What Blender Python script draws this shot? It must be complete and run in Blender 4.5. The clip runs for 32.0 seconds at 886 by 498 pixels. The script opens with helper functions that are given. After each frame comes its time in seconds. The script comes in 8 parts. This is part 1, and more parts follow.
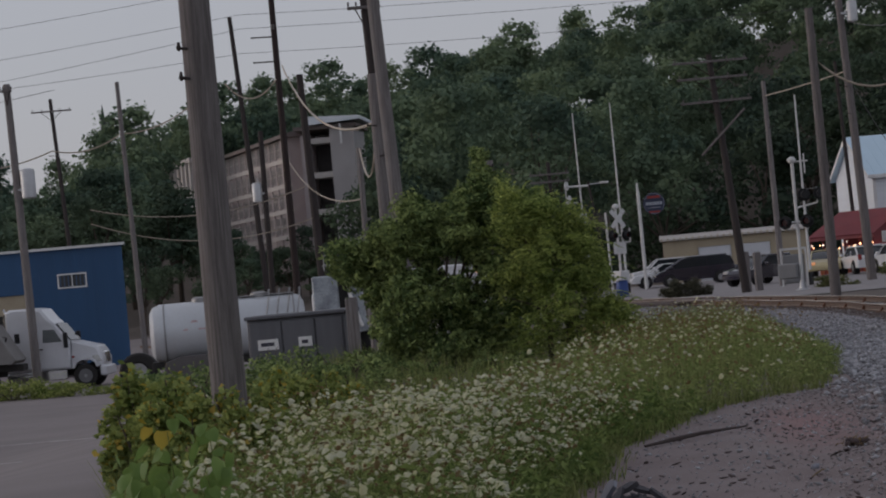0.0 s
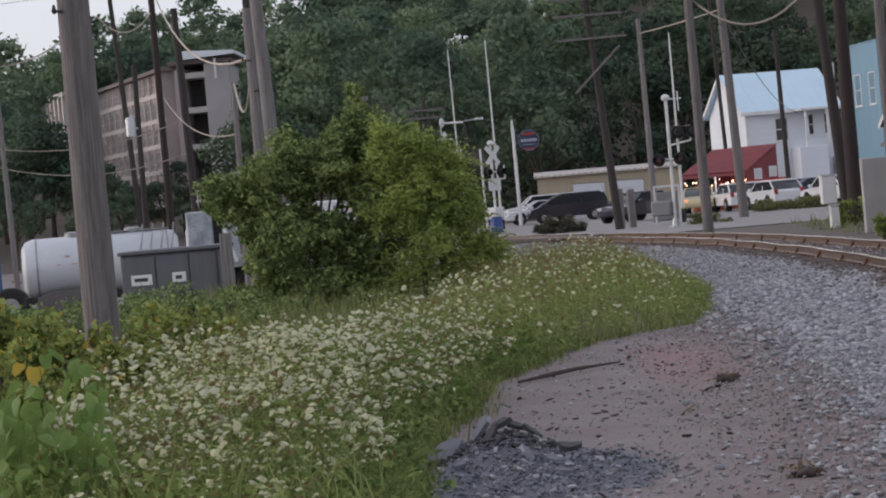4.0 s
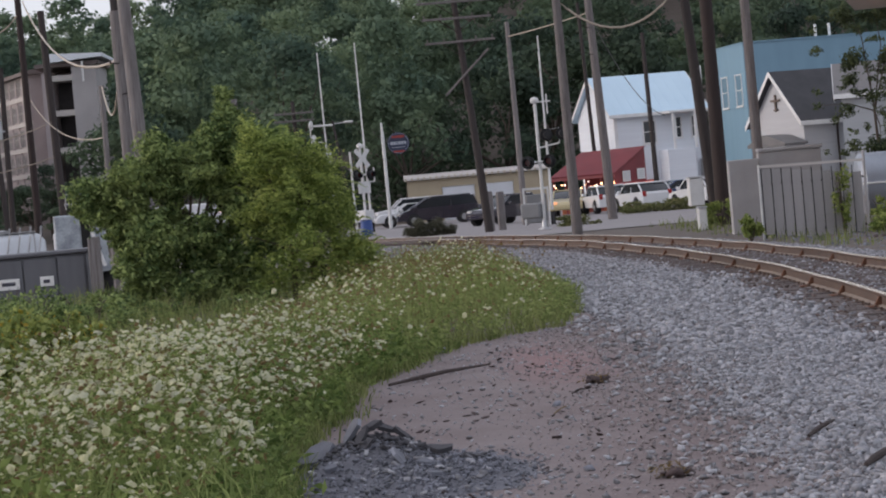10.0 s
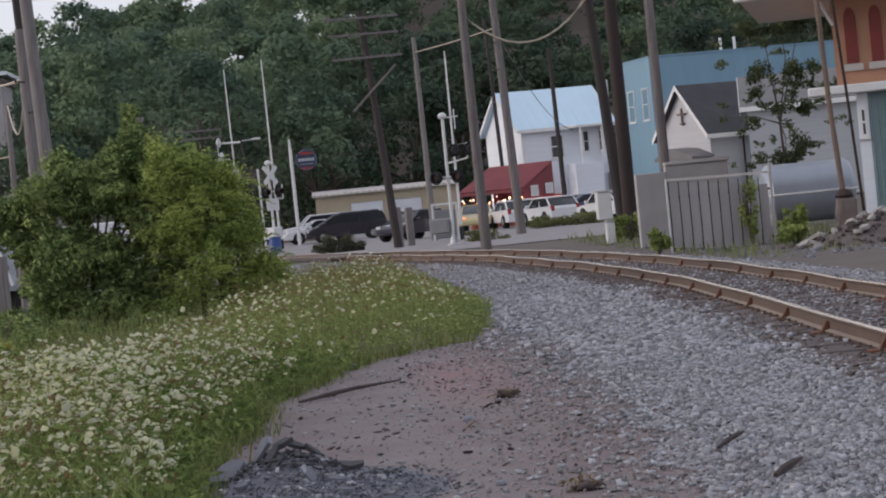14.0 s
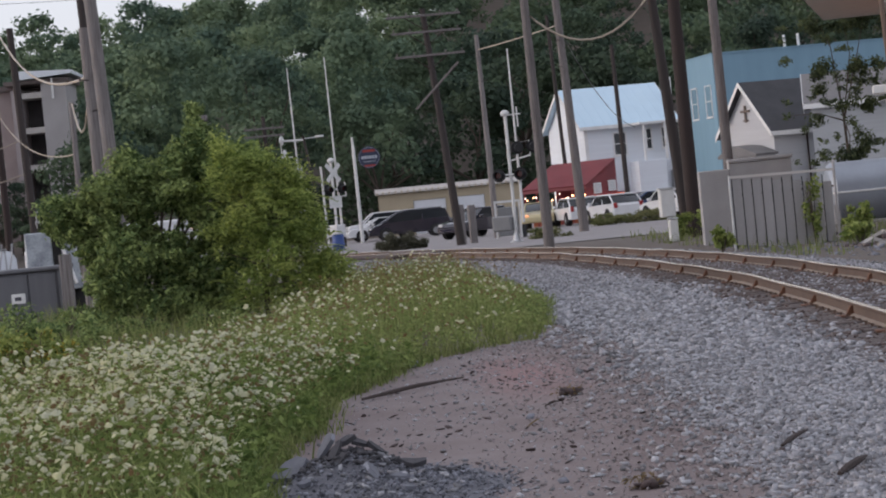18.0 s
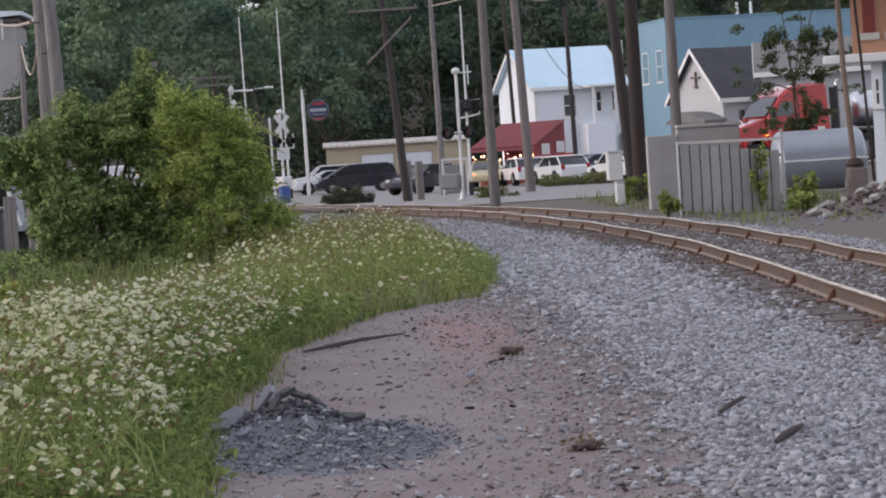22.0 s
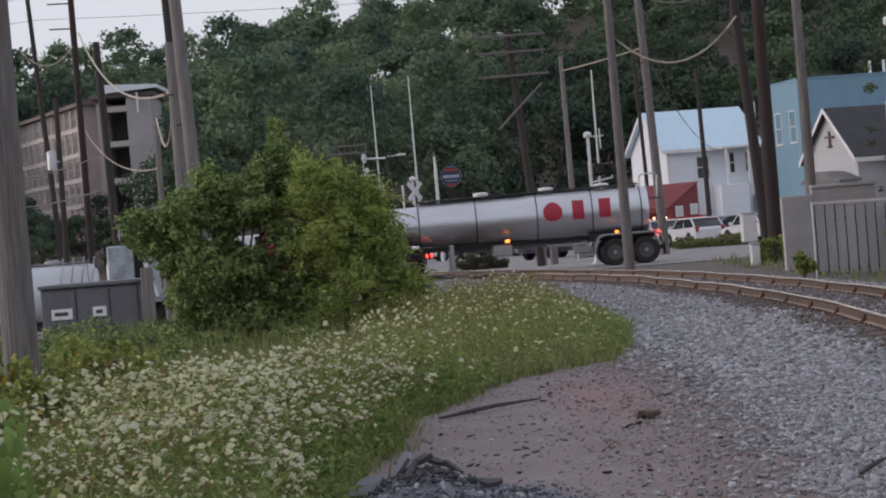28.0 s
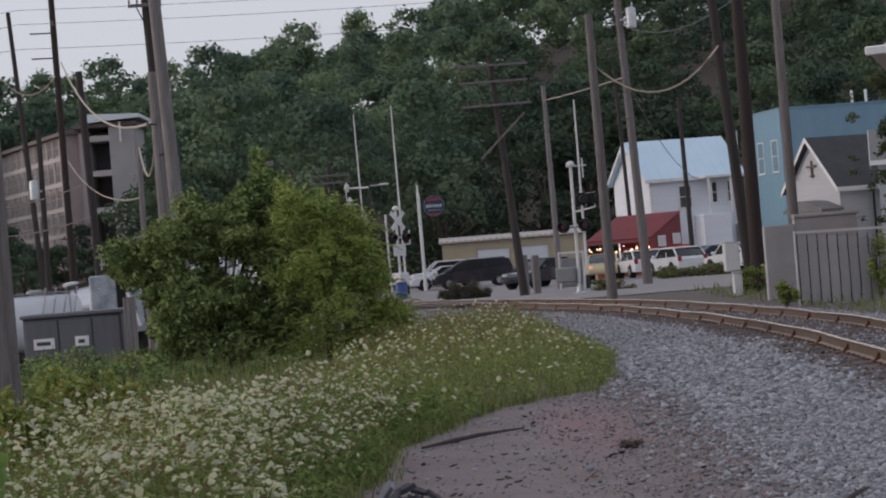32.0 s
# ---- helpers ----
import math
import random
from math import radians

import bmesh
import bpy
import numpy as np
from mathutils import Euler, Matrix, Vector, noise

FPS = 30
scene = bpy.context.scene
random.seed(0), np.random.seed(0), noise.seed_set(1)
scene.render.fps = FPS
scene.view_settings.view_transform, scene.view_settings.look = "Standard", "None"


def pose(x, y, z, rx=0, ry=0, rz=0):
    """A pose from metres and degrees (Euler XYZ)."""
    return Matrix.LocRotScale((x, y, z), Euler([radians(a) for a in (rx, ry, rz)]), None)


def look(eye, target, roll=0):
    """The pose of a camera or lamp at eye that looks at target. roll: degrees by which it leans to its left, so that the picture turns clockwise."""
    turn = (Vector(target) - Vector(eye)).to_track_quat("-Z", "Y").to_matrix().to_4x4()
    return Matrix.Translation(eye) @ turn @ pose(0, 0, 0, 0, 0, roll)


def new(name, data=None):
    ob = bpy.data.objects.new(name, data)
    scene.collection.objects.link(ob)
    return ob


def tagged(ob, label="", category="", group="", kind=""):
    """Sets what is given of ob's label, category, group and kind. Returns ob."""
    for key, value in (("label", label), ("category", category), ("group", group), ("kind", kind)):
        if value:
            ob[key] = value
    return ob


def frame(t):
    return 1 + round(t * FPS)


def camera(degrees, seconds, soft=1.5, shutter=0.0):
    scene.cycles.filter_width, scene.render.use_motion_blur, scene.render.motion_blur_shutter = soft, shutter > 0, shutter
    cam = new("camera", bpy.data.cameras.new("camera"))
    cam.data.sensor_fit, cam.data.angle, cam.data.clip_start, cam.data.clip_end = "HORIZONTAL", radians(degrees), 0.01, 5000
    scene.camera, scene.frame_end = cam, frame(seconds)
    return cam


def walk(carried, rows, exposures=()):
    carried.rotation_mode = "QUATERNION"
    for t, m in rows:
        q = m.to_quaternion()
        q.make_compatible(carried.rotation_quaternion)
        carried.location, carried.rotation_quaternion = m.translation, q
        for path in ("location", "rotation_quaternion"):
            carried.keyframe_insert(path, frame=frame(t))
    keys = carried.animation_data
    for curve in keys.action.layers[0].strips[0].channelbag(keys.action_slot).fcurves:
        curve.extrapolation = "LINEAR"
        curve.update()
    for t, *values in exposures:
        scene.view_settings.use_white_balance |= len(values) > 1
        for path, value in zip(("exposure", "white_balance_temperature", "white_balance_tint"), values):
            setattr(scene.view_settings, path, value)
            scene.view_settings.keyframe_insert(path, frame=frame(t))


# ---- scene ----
cam = camera(20.0, 32.0, soft=2.0)
EYE = 1.75
ROWS = [  # seconds, yaw, pitch, roll of the hand-held camera, which stands in one place
    (0.0, 5.046, 0.679, 5.126),
    (0.5, 5.716, 0.660, 5.105),
    (1.0, 5.298, 0.499, 5.349),
    (1.5, 4.728, 0.419, 5.451),
    (2.0, 4.139, -0.061, 5.414),
    (2.5, 3.618, -0.454, 5.264),
    (3.0, 3.157, -0.699, 5.039),
    (3.5, 2.637, -0.794, 4.923),
    (4.0, 2.179, -1.029, 4.910),
    (4.5, 1.562, -1.174, 4.974),
    (6.5, 0.481, -0.683, 4.415),
    (7.0, 0.741, -0.750, 4.427),
    (7.5, 1.031, -1.082, 4.572),
    (8.0, 0.875, -1.423, 4.746),
    (8.5, 0.375, -1.491, 4.881),
    (9.0, -0.116, -1.332, 4.999),
    (9.5, -0.504, -1.226, 5.025),
    (10.0, -0.799, -1.222, 5.066),
    (10.5, -0.913, -1.254, 5.017),
    (11.0, -0.963, -1.169, 4.984),
    (11.5, -1.063, -0.976, 4.936),
    (12.0, -1.360, -0.883, 5.018),
    (12.5, -1.948, -0.817, 5.196),
    (13.0, -2.449, -0.824, 5.372),
    (13.5, -2.779, -0.882, 5.517),
    (14.0, -2.892, -1.056, 5.605),
    (14.5, -2.635, -1.144, 5.650),
    (16.5, -2.352, -0.654, 5.916),
    (17.0, -2.082, -0.742, 5.847),
    (17.5, -1.718, -0.778, 5.709),
    (18.0, -1.455, -0.973, 5.633),
    (18.5, -1.419, -1.362, 5.718),
    (19.0, -1.591, -1.699, 5.867),
    (19.5, -1.827, -1.802, 5.806),
    (20.0, -1.904, -1.770, 5.313),
    (20.5, -1.701, -1.766, 4.645),
    (21.0, -1.653, -1.869, 4.030),
    (21.5, -2.165, -2.049, 3.707),
    (22.0, -2.651, -2.063, 3.622),
    (22.5, -2.488, -1.854, 3.695),
    (23.0, -1.907, -1.679, 3.898),
    (23.5, -1.438, -1.514, 4.123),
    (24.0, -1.173, -1.232, 4.361),
    (24.5, -0.970, -1.033, 4.549),
    (25.0, -0.600, -1.056, 4.636),
    (25.5, -0.152, -1.034, 4.691),
    (26.0, 0.189, -0.732, 4.686),
    (26.5, 0.530, -0.353, 4.633),
    (28.5, 0.324, -0.360, 4.592),
    (29.0, 0.187, -0.232, 4.725),
    (29.5, 0.115, -0.019, 4.856),
    (30.0, 0.103, 0.203, 4.934),
    (30.5, 0.201, 0.401, 4.912),
    (31.0, 0.156, 0.528, 4.818),
    (31.5, -0.186, 0.454, 4.695),
    (32.0, 0.004, 0.282, 4.589),
]
STOPS = [(0.0, 0.43), (1.0, 0.15), (2.0, 0.6), (2.6, 0.7), (3.0, 1.85), (4.0, 1.35), (7.0, 1.2), (8.0, 1.6), (9.0, 1.8), (10.0, 1.42), (12.0, 1.38), (18.0, 1.42), (19.0, 1.75), (22.5, 1.68), (23.0, 1.52), (24.0, 1.42), (25.0, 1.25), (26.0, 1.68), (29.0, 1.08), (32.0, 1.04)]
EXPOSURES = [(t, stops + 0.05, 6180, 18) for t, stops in STOPS]
walk(cam, [(t, pose(0, 0, EYE, 90 + pitch, roll, yaw)) for t, yaw, pitch, roll in ROWS], EXPOSURES)

# ---- world and light: dusk under thin even cloud, the sun low in the west ----
world = bpy.data.worlds.new("world")
scene.world = world
world.use_nodes = True
wn = world.node_tree
sky = wn.nodes.new("ShaderNodeTexSky")
sky.sky_type, sky.sun_disc = "NISHITA", False
SUN_EL, SUN_AZ = 12.0, -86.0
sky.sun_elevation, sky.sun_rotation = radians(SUN_EL), radians(SUN_AZ)
sky.air_density, sky.dust_density, sky.ozone_density, sky.altitude = 1.0, 3.2, 2.0, 100
wn.nodes["Background"].inputs["Strength"].default_value = 0.15
veil = wn.nodes.new("ShaderNodeMix")  # a thin even veil of cloud over the clear sky
veil.data_type = "RGBA"
veil.inputs["Factor"].default_value, veil.inputs["B"].default_value = 0.86, (1.9, 1.94, 1.95, 1)
wn.links.new(sky.outputs[0], veil.inputs["A"])
wn.links.new(veil.outputs["Result"], wn.nodes["Background"].inputs["Color"])
sun = new("sun", bpy.data.lights.new("sun", "SUN"))
sun.data.energy, sun.data.angle, sun.data.color = 0.31, radians(30), (1.0, 0.93, 0.86)
SUN_DIR = Vector((math.sin(radians(SUN_AZ)) * math.cos(radians(SUN_EL)), math.cos(radians(SUN_AZ)) * math.cos(radians(SUN_EL)), math.sin(radians(SUN_EL))))
sun.matrix_world = look(SUN_DIR * 300, (0, 0, 0))


# ---- mesh and part helpers ----
class Geo:
    """Collects vertices and faces of one mesh."""

    def __init__(self):
        self.v, self.f = [], []

    def add(self, verts, faces):
        n = len(self.v)
        self.v.extend([tuple(p) for p in verts])
        self.f.extend([tuple(n + i for i in f) for f in faces])
        return self

    def box(self, x0, x1, y0, y1, z0, z1, bev=0.0):
        b = min(bev, abs(x1 - x0) / 3, abs(y1 - y0) / 3, abs(z1 - z0) / 3)
        if b <= 0:
            p = [(x, y, z) for z in (z0, z1) for y in (y0, y1) for x in (x0, x1)]
            return self.add(p, [(0, 2, 3, 1), (4, 5, 7, 6), (0, 1, 5, 4), (2, 6, 7, 3), (0, 4, 6, 2), (1, 3, 7, 5)])
        ring = lambda i, z: [(x0 + i, y0 + b, z), (x0 + b, y0 + i, z), (x1 - b, y0 + i, z), (x1 - i, y0 + b, z), (x1 - i, y1 - b, z), (x1 - b, y1 - i, z), (x0 + b, y1 - i, z), (x0 + i, y1 - b, z)]
        inner = lambda z: [(x0 + b, y0 + b, z)] * 0 + [(x0 + b, y0 + 2 * b, z), (x0 + 2 * b, y0 + b, z), (x1 - 2 * b, y0 + b, z), (x1 - b, y0 + 2 * b, z), (x1 - b, y1 - 2 * b, z), (x1 - 2 * b, y1 - b, z), (x0 + 2 * b, y1 - b, z), (x0 + b, y1 - 2 * b, z)]
        p = inner(z0) + ring(0, z0 + b) + ring(0, z1 - b) + inner(z1)
        f = [tuple(reversed(range(8))), tuple(range(24, 32))]
        for k in range(3):
            for i in range(8):
                j = (i + 1) % 8
                f.append((8 * k + i, 8 * k + j, 8 * k + 8 + j, 8 * k + 8 + i))
        return self.add(p, f)

    def tube(self, pts, radii, seg=8, cap=True):
        """A round tube along points; radii one or one for each point."""
        pts = [Vector(p) for p in pts]
        if not isinstance(radii, (list, tuple)):
            radii = [radii] * len(pts)
        v, f = [], []
        for i, p in enumerate(pts):
            d = (pts[min(i + 1, len(pts) - 1)] - pts[max(i - 1, 0)]).normalized()
            a = d.orthogonal().normalized() if abs(d.z) < 0.95 else Vector((1, 0, 0))
            a = (a - d * a.dot(d)).normalized()
            b = d.cross(a)
            for k in range(seg):
                w = 2 * math.pi * k / seg
                v.append(p + (a * math.cos(w) + b * math.sin(w)) * radii[i])
        for i in range(len(pts) - 1):
            for k in range(seg):
                j = (k + 1) % seg
                f.append((i * seg + k, i * seg + j, i * seg + seg + j, i * seg + seg + k))
        if cap:
            f += [tuple(reversed(range(seg))), tuple(range(len(v) - seg, len(v)))]
        return self.add(v, f)

    def lathe(self, origin, axis, profile, seg=20):
        """Profile of (distance along the axis, radius)."""
        o, d = Vector(origin), Vector(axis).normalized()
        a = d.orthogonal().normalized()
        b = d.cross(a)
        v, f = [], []
        for s, r in profile:
            for k in range(seg):
                w = 2 * math.pi * k / seg
                v.append(o + d * s + (a * math.cos(w) + b * math.sin(w)) * max(r, 0.0005))
        for i in range(len(profile) - 1):
            for k in range(seg):
                j = (k + 1) % seg
                f.append((i * seg + k, i * seg + j, i * seg + seg + j, i * seg + seg + k))
        f += [tuple(reversed(range(seg))), tuple(range(len(v) - seg, len(v)))]
        return self.add(v, f)

    def prism(self, poly, axis, a0, a1, inset=0.0):
        """A polygon of 2D points pushed along x, y or z from a0 to a1; inset rounds the two ends a little."""
        n = len(poly)
        cx, cy = sum(p[0] for p in poly) / n, sum(p[1] for p in poly) / n
        put = {"x": lambda p, a: (a, p[0], p[1]), "y": lambda p, a: (p[0], a, p[1]), "z": lambda p, a: (p[0], p[1], a)}[axis]
        small = []
        for p in poly:
            d = math.hypot(p[0] - cx, p[1] - cy) or 1
            k = 1 - inset / d
            small.append((cx + (p[0] - cx) * k, cy + (p[1] - cy) * k))
        rings = [(small, a0), (poly, a0 + inset), (poly, a1 - inset), (small, a1)] if inset else [(poly, a0), (poly, a1)]
        v, f = [], []
        for ring, a in rings:
            v += [put(p, a) for p in ring]
        for i in range(len(rings) - 1):
            for k in range(n):
                j = (k + 1) % n
                f.append((i * n + k, i * n + j, i * n + n + j, i * n + n + k))
        f += [tuple(reversed(range(n))), tuple(range(len(v) - n, len(v)))]
        return self.add(v, f)

    def mesh(self, name, smooth=0):
        me = bpy.data.meshes.new(name)
        me.from_pydata(self.v, [], self.f)
        bm = bmesh.new()
        bm.from_mesh(me)
        bmesh.ops.recalc_face_normals(bm, faces=bm.faces)
        if smooth:
            lim = radians(smooth)
            for f in bm.faces:
                f.smooth = True
            for e in bm.edges:
                e.smooth = len(e.link_faces) == 2 and e.calc_face_angle(0) < lim
        bm.to_mesh(me)
        bm.free()
        return me


def part(name, geo, material, parent=None, label="", smooth=35):
    """One mesh object, under a thing or a part."""
    me = geo if isinstance(geo, bpy.types.Mesh) else geo.mesh(name, smooth)
    if not me.materials:
        me.materials.append(material)
    ob = new(name, me)
    ob.parent = parent
    if label:
        ob["label"] = label
    return ob


def thing(name, m, label, category, group="", kind=""):
    """An Empty at the base of a thing, which carries its parts."""
    ob = new(name)
    ob.empty_display_size = 0.2
    ob.matrix_world = m
    return tagged(ob, label, category, group, kind)


def raw_mesh(name, verts, faces, material, smooth=False):
    """A large mesh from arrays, all faces with the same number of corners."""
    verts, faces = np.asarray(verts, np.float32), np.asarray(faces, np.int32)
    me = bpy.data.meshes.new(name)
    k = faces.shape[1]
    me.vertices.add(len(verts))
    me.vertices.foreach_set("co", verts.ravel())
    me.loops.add(faces.size)
    me.loops.foreach_set("vertex_index", faces.ravel())
    me.polygons.add(len(faces))
    me.polygons.foreach_set("loop_start", np.arange(0, faces.size, k, dtype=np.int32))
    me.polygons.foreach_set("loop_total", np.full(len(faces), k, np.int32))
    me.update(calc_edges=True)
    if smooth:
        me.polygons.foreach_set("use_smooth", np.ones(len(faces), bool))
    me.materials.append(material)
    return me


# ---- materials ----
def surface(name, colour, second=None, rough=0.7, metal=0.0, scale=3.0, fine=40.0, bump=0.15, mix=0.6, stretch=(1, 1, 1), island=0.0, per_object=0.0, spec=0.5, dist=0.02):
    """A painted, earthy or metal surface with stains at a large scale and grain at a small one."""
    m = bpy.data.materials.new(name)
    m.use_nodes = True
    n, l = m.node_tree.nodes, m.node_tree.links
    p = n["Principled BSDF"]
    p.inputs["Roughness"].default_value, p.inputs["Metallic"].default_value = rough, metal
    p.inputs["Specular IOR Level"].default_value = spec
    second = second or tuple(c * 0.6 for c in colour)
    tc, mp = n.new("ShaderNodeTexCoord"), n.new("ShaderNodeMapping")
    mp.inputs["Scale"].default_value = stretch
    l.new(tc.outputs["Object"], mp.inputs["Vector"])
    big, small = n.new("ShaderNodeTexNoise"), n.new("ShaderNodeTexNoise")
    big.inputs["Scale"].default_value, small.inputs["Scale"].default_value = scale, fine
    big.inputs["Detail"].default_value, small.inputs["Detail"].default_value = 5, 3
    for t in (big, small):
        l.new(mp.outputs[0], t.inputs["Vector"])
    add = n.new("ShaderNodeMath")
    add.operation = "MULTIPLY_ADD"
    l.new(small.outputs[0], add.inputs[0])
    add.inputs[1].default_value = 0.4
    l.new(big.outputs[0], add.inputs[2])
    ramp = n.new("ShaderNodeMapRange")
    ramp.inputs["From Min"].default_value, ramp.inputs["From Max"].default_value = 0.5, 0.9
    ramp.inputs["To Max"].default_value = mix
    l.new(add.outputs[0], ramp.inputs["Value"])
    mx = n.new("ShaderNodeMix")
    mx.data_type = "RGBA"
    mx.inputs["A"].default_value, mx.inputs["B"].default_value = (*colour, 1), (*second, 1)
    l.new(ramp.outputs[0], mx.inputs["Factor"])
    out = mx.outputs["Result"]
    if island or per_object:
        src = n.new("ShaderNodeNewGeometry").outputs["Random Per Island"] if island else n.new("ShaderNodeObjectInfo").outputs["Random"]
        k = island or per_object
        r = n.new("ShaderNodeMapRange")
        r.inputs["To Min"].default_value, r.inputs["To Max"].default_value = 1 - k, 1 + k
        l.new(src, r.inputs["Value"])
        hs = n.new("ShaderNodeHueSaturation")
        l.new(r.outputs[0], hs.inputs["Value"])
        l.new(out, hs.inputs["Color"])
        out = hs.outputs[0]
    l.new(out, p.inputs["Base Color"])
    if bump:
        b = n.new("ShaderNodeBump")
        b.inputs["Strength"].default_value, b.inputs["Distance"].default_value = bump, dist
        l.new(add.outputs[0], b.inputs["Height"])
        l.new(b.outputs[0], p.inputs["Normal"])
    return m


def leafy(name, colour, second, island=0.35, through_light=0.35, rough=0.6, patch=0.7, own=0.5, per_tree=0.0):
    """Leaves and stems: two greens by leaf, with light that comes through."""
    m = bpy.data.materials.new(name)
    m.use_nodes = True
    n, l = m.node_tree.nodes, m.node_tree.links
    p = n["Principled BSDF"]
    p.inputs["Roughness"].default_value, p.inputs["Specular IOR Level"].default_value = rough, 0.12
    g = n.new("ShaderNodeNewGeometry")
    tc, big = n.new("ShaderNodeTexCoord"), n.new("ShaderNodeTexNoise")
    big.inputs["Scale"].default_value = patch
    l.new(tc.outputs["Object"], big.inputs["Vector"])
    add = n.new("ShaderNodeMath")
    add.operation = "MULTIPLY_ADD"
    add.inputs[1].default_value = own
    l.new(g.outputs["Random Per Island"], add.inputs[0])
    l.new(big.outputs[0], add.inputs[2])
    r = n.new("ShaderNodeMapRange")
    r.inputs["From Min"].default_value, r.inputs["From Max"].default_value = 0.35 + own * 0.1, 0.65 + own * 0.8
    l.new(add.outputs[0], r.inputs["Value"])
    mx = n.new("ShaderNodeMix")
    mx.data_type = "RGBA"
    mx.inputs["A"].default_value, mx.inputs["B"].default_value = (*colour, 1), (*second, 1)
    l.new(r.outputs[0], mx.inputs["Factor"])
    hs, v = n.new("ShaderNodeHueSaturation"), n.new("ShaderNodeMapRange")
    v.inputs["To Min"].default_value, v.inputs["To Max"].default_value = 1 - island, 1 + island
    l.new(g.outputs["Random Per Island"], v.inputs["Value"])
    l.new(v.outputs[0], hs.inputs["Value"])
    l.new(mx.outputs["Result"], hs.inputs["Color"])
    if per_tree:  # no two trees of a wood have the same green
        info, mr, tint = n.new("ShaderNodeObjectInfo"), n.new("ShaderNodeMapRange"), n.new("ShaderNodeHueSaturation")
        mr.inputs["To Min"].default_value, mr.inputs["To Max"].default_value = 1 - per_tree, 1 + per_tree
        l.new(info.outputs["Random"], mr.inputs["Value"])
        l.new(mr.outputs[0], tint.inputs["Value"])
        l.new(hs.outputs[0], tint.inputs["Color"])
        hs = tint
    l.new(hs.outputs[0], p.inputs["Base Color"])
    tr, ms = n.new("ShaderNodeBsdfTranslucent"), n.new("ShaderNodeMixShader")
    l.new(hs.outputs[0], tr.inputs["Color"])
    ms.inputs[0].default_value = through_light
    l.new(p.outputs[0], ms.inputs[1])
    l.new(tr.outputs[0], ms.inputs[2])
    l.new(ms.outputs[0], n["Material Output"].inputs["Surface"])
    return m


def glow(name, colour, strength):
    m = bpy.data.materials.new(name)
    m.use_nodes = True
    p = m.node_tree.nodes["Principled BSDF"]
    p.inputs["Base Color"].default_value = (*colour, 1)
    p.inputs["Emission Color"].default_value = (*colour, 1)
    p.inputs["Emission Strength"].default_value = strength
    return m


def stained(m, place, reach, colour, amount):
    """Mixes a patch of another earth into a ground material, round one place."""
    n, l = m.node_tree.nodes, m.node_tree.links
    p = n["Principled BSDF"]
    old = p.inputs["Base Color"].links[0].from_socket
    tc, mp, dist, tex, add, mr, mx = (n.new("ShaderNode" + k) for k in ("TexCoord", "Mapping", "VectorMath", "TexNoise", "Math", "MapRange", "Mix"))
    mp.vector_type = "TEXTURE"
    mp.inputs["Location"].default_value, mp.inputs["Scale"].default_value = place, reach
    l.new(tc.outputs["Object"], mp.inputs["Vector"])
    dist.operation = "LENGTH"
    l.new(mp.outputs[0], dist.inputs[0])
    tex.inputs["Scale"].default_value, tex.inputs["Detail"].default_value = 1.6, 6
    l.new(tc.outputs["Object"], tex.inputs["Vector"])
    add.operation = "MULTIPLY_ADD"
    add.inputs[1].default_value = 1.3
    l.new(tex.outputs[0], add.inputs[0])
    l.new(dist.outputs["Value"], add.inputs[2])
    mr.inputs["From Min"].default_value, mr.inputs["From Max"].default_value = 0.75, 1.6
    mr.inputs["To Min"].default_value, mr.inputs["To Max"].default_value = amount, 0.0
    l.new(add.outputs[0], mr.inputs["Value"])
    mx.data_type = "RGBA"
    mx.inputs["B"].default_value = (*colour, 1)
    l.new(old, mx.inputs["A"])
    l.new(mr.outputs[0], mx.inputs["Factor"])
    l.new(mx.outputs["Result"], p.inputs["Base Color"])
    return m


SOIL = surface("grassy_soil", (0.10, 0.083, 0.066), (0.14, 0.11, 0.10), 0.95, 0, 0.8, 12, 0.5)
ASPHALT = surface("worn_asphalt", (0.175, 0.152, 0.15), (0.255, 0.218, 0.212), 0.85, 0, 0.35, 30, 0.2)
ROAD_GREY = surface("pale_worn_asphalt", (0.23, 0.212, 0.212), (0.31, 0.285, 0.28), 0.85, 0, 0.5, 30, 0.2)
CONCRETE = surface("grey_concrete", (0.36, 0.34, 0.32), (0.24, 0.22, 0.2), 0.85, 0, 1.5, 30, 0.2)
DIRT = surface("reddish_dirt", (0.170, 0.128, 0.123), (0.218, 0.180, 0.176), 0.95, 0, 0.9, 14, 0.8, mix=1.0, dist=0.03)
stained(DIRT, (1.3, 25.0, 0), (0.7, 4.0, 1), (0.27, 0.14, 0.135), 0.65)
GRAVEL = surface("grey_ballast", (0.285, 0.272, 0.285), (0.20, 0.185, 0.19), 0.9, 0, 9, 45, 0.9, dist=0.04)
STONE = surface("crushed_limestone", (0.325, 0.33, 0.35), (0.215, 0.195, 0.196), 0.9, 0, 5, 40, 0.3, island=0.5, spec=0.2)
DARK_STONE = surface("blue_grey_rubble", (0.20, 0.205, 0.235), (0.10, 0.102, 0.12), 0.85, 0, 6, 60, 0.3, island=0.5)
RAIL_STEEL = surface("rusty_rail_steel", (0.150, 0.098, 0.072), (0.085, 0.055, 0.042), 0.6, 0.2, 3, 60, 0.2)
RAIL_TOP = surface("worn_rail_head", (0.92, 0.78, 0.62), (0.70, 0.54, 0.40), 0.25, 0.95, 3, 60, 0.1)
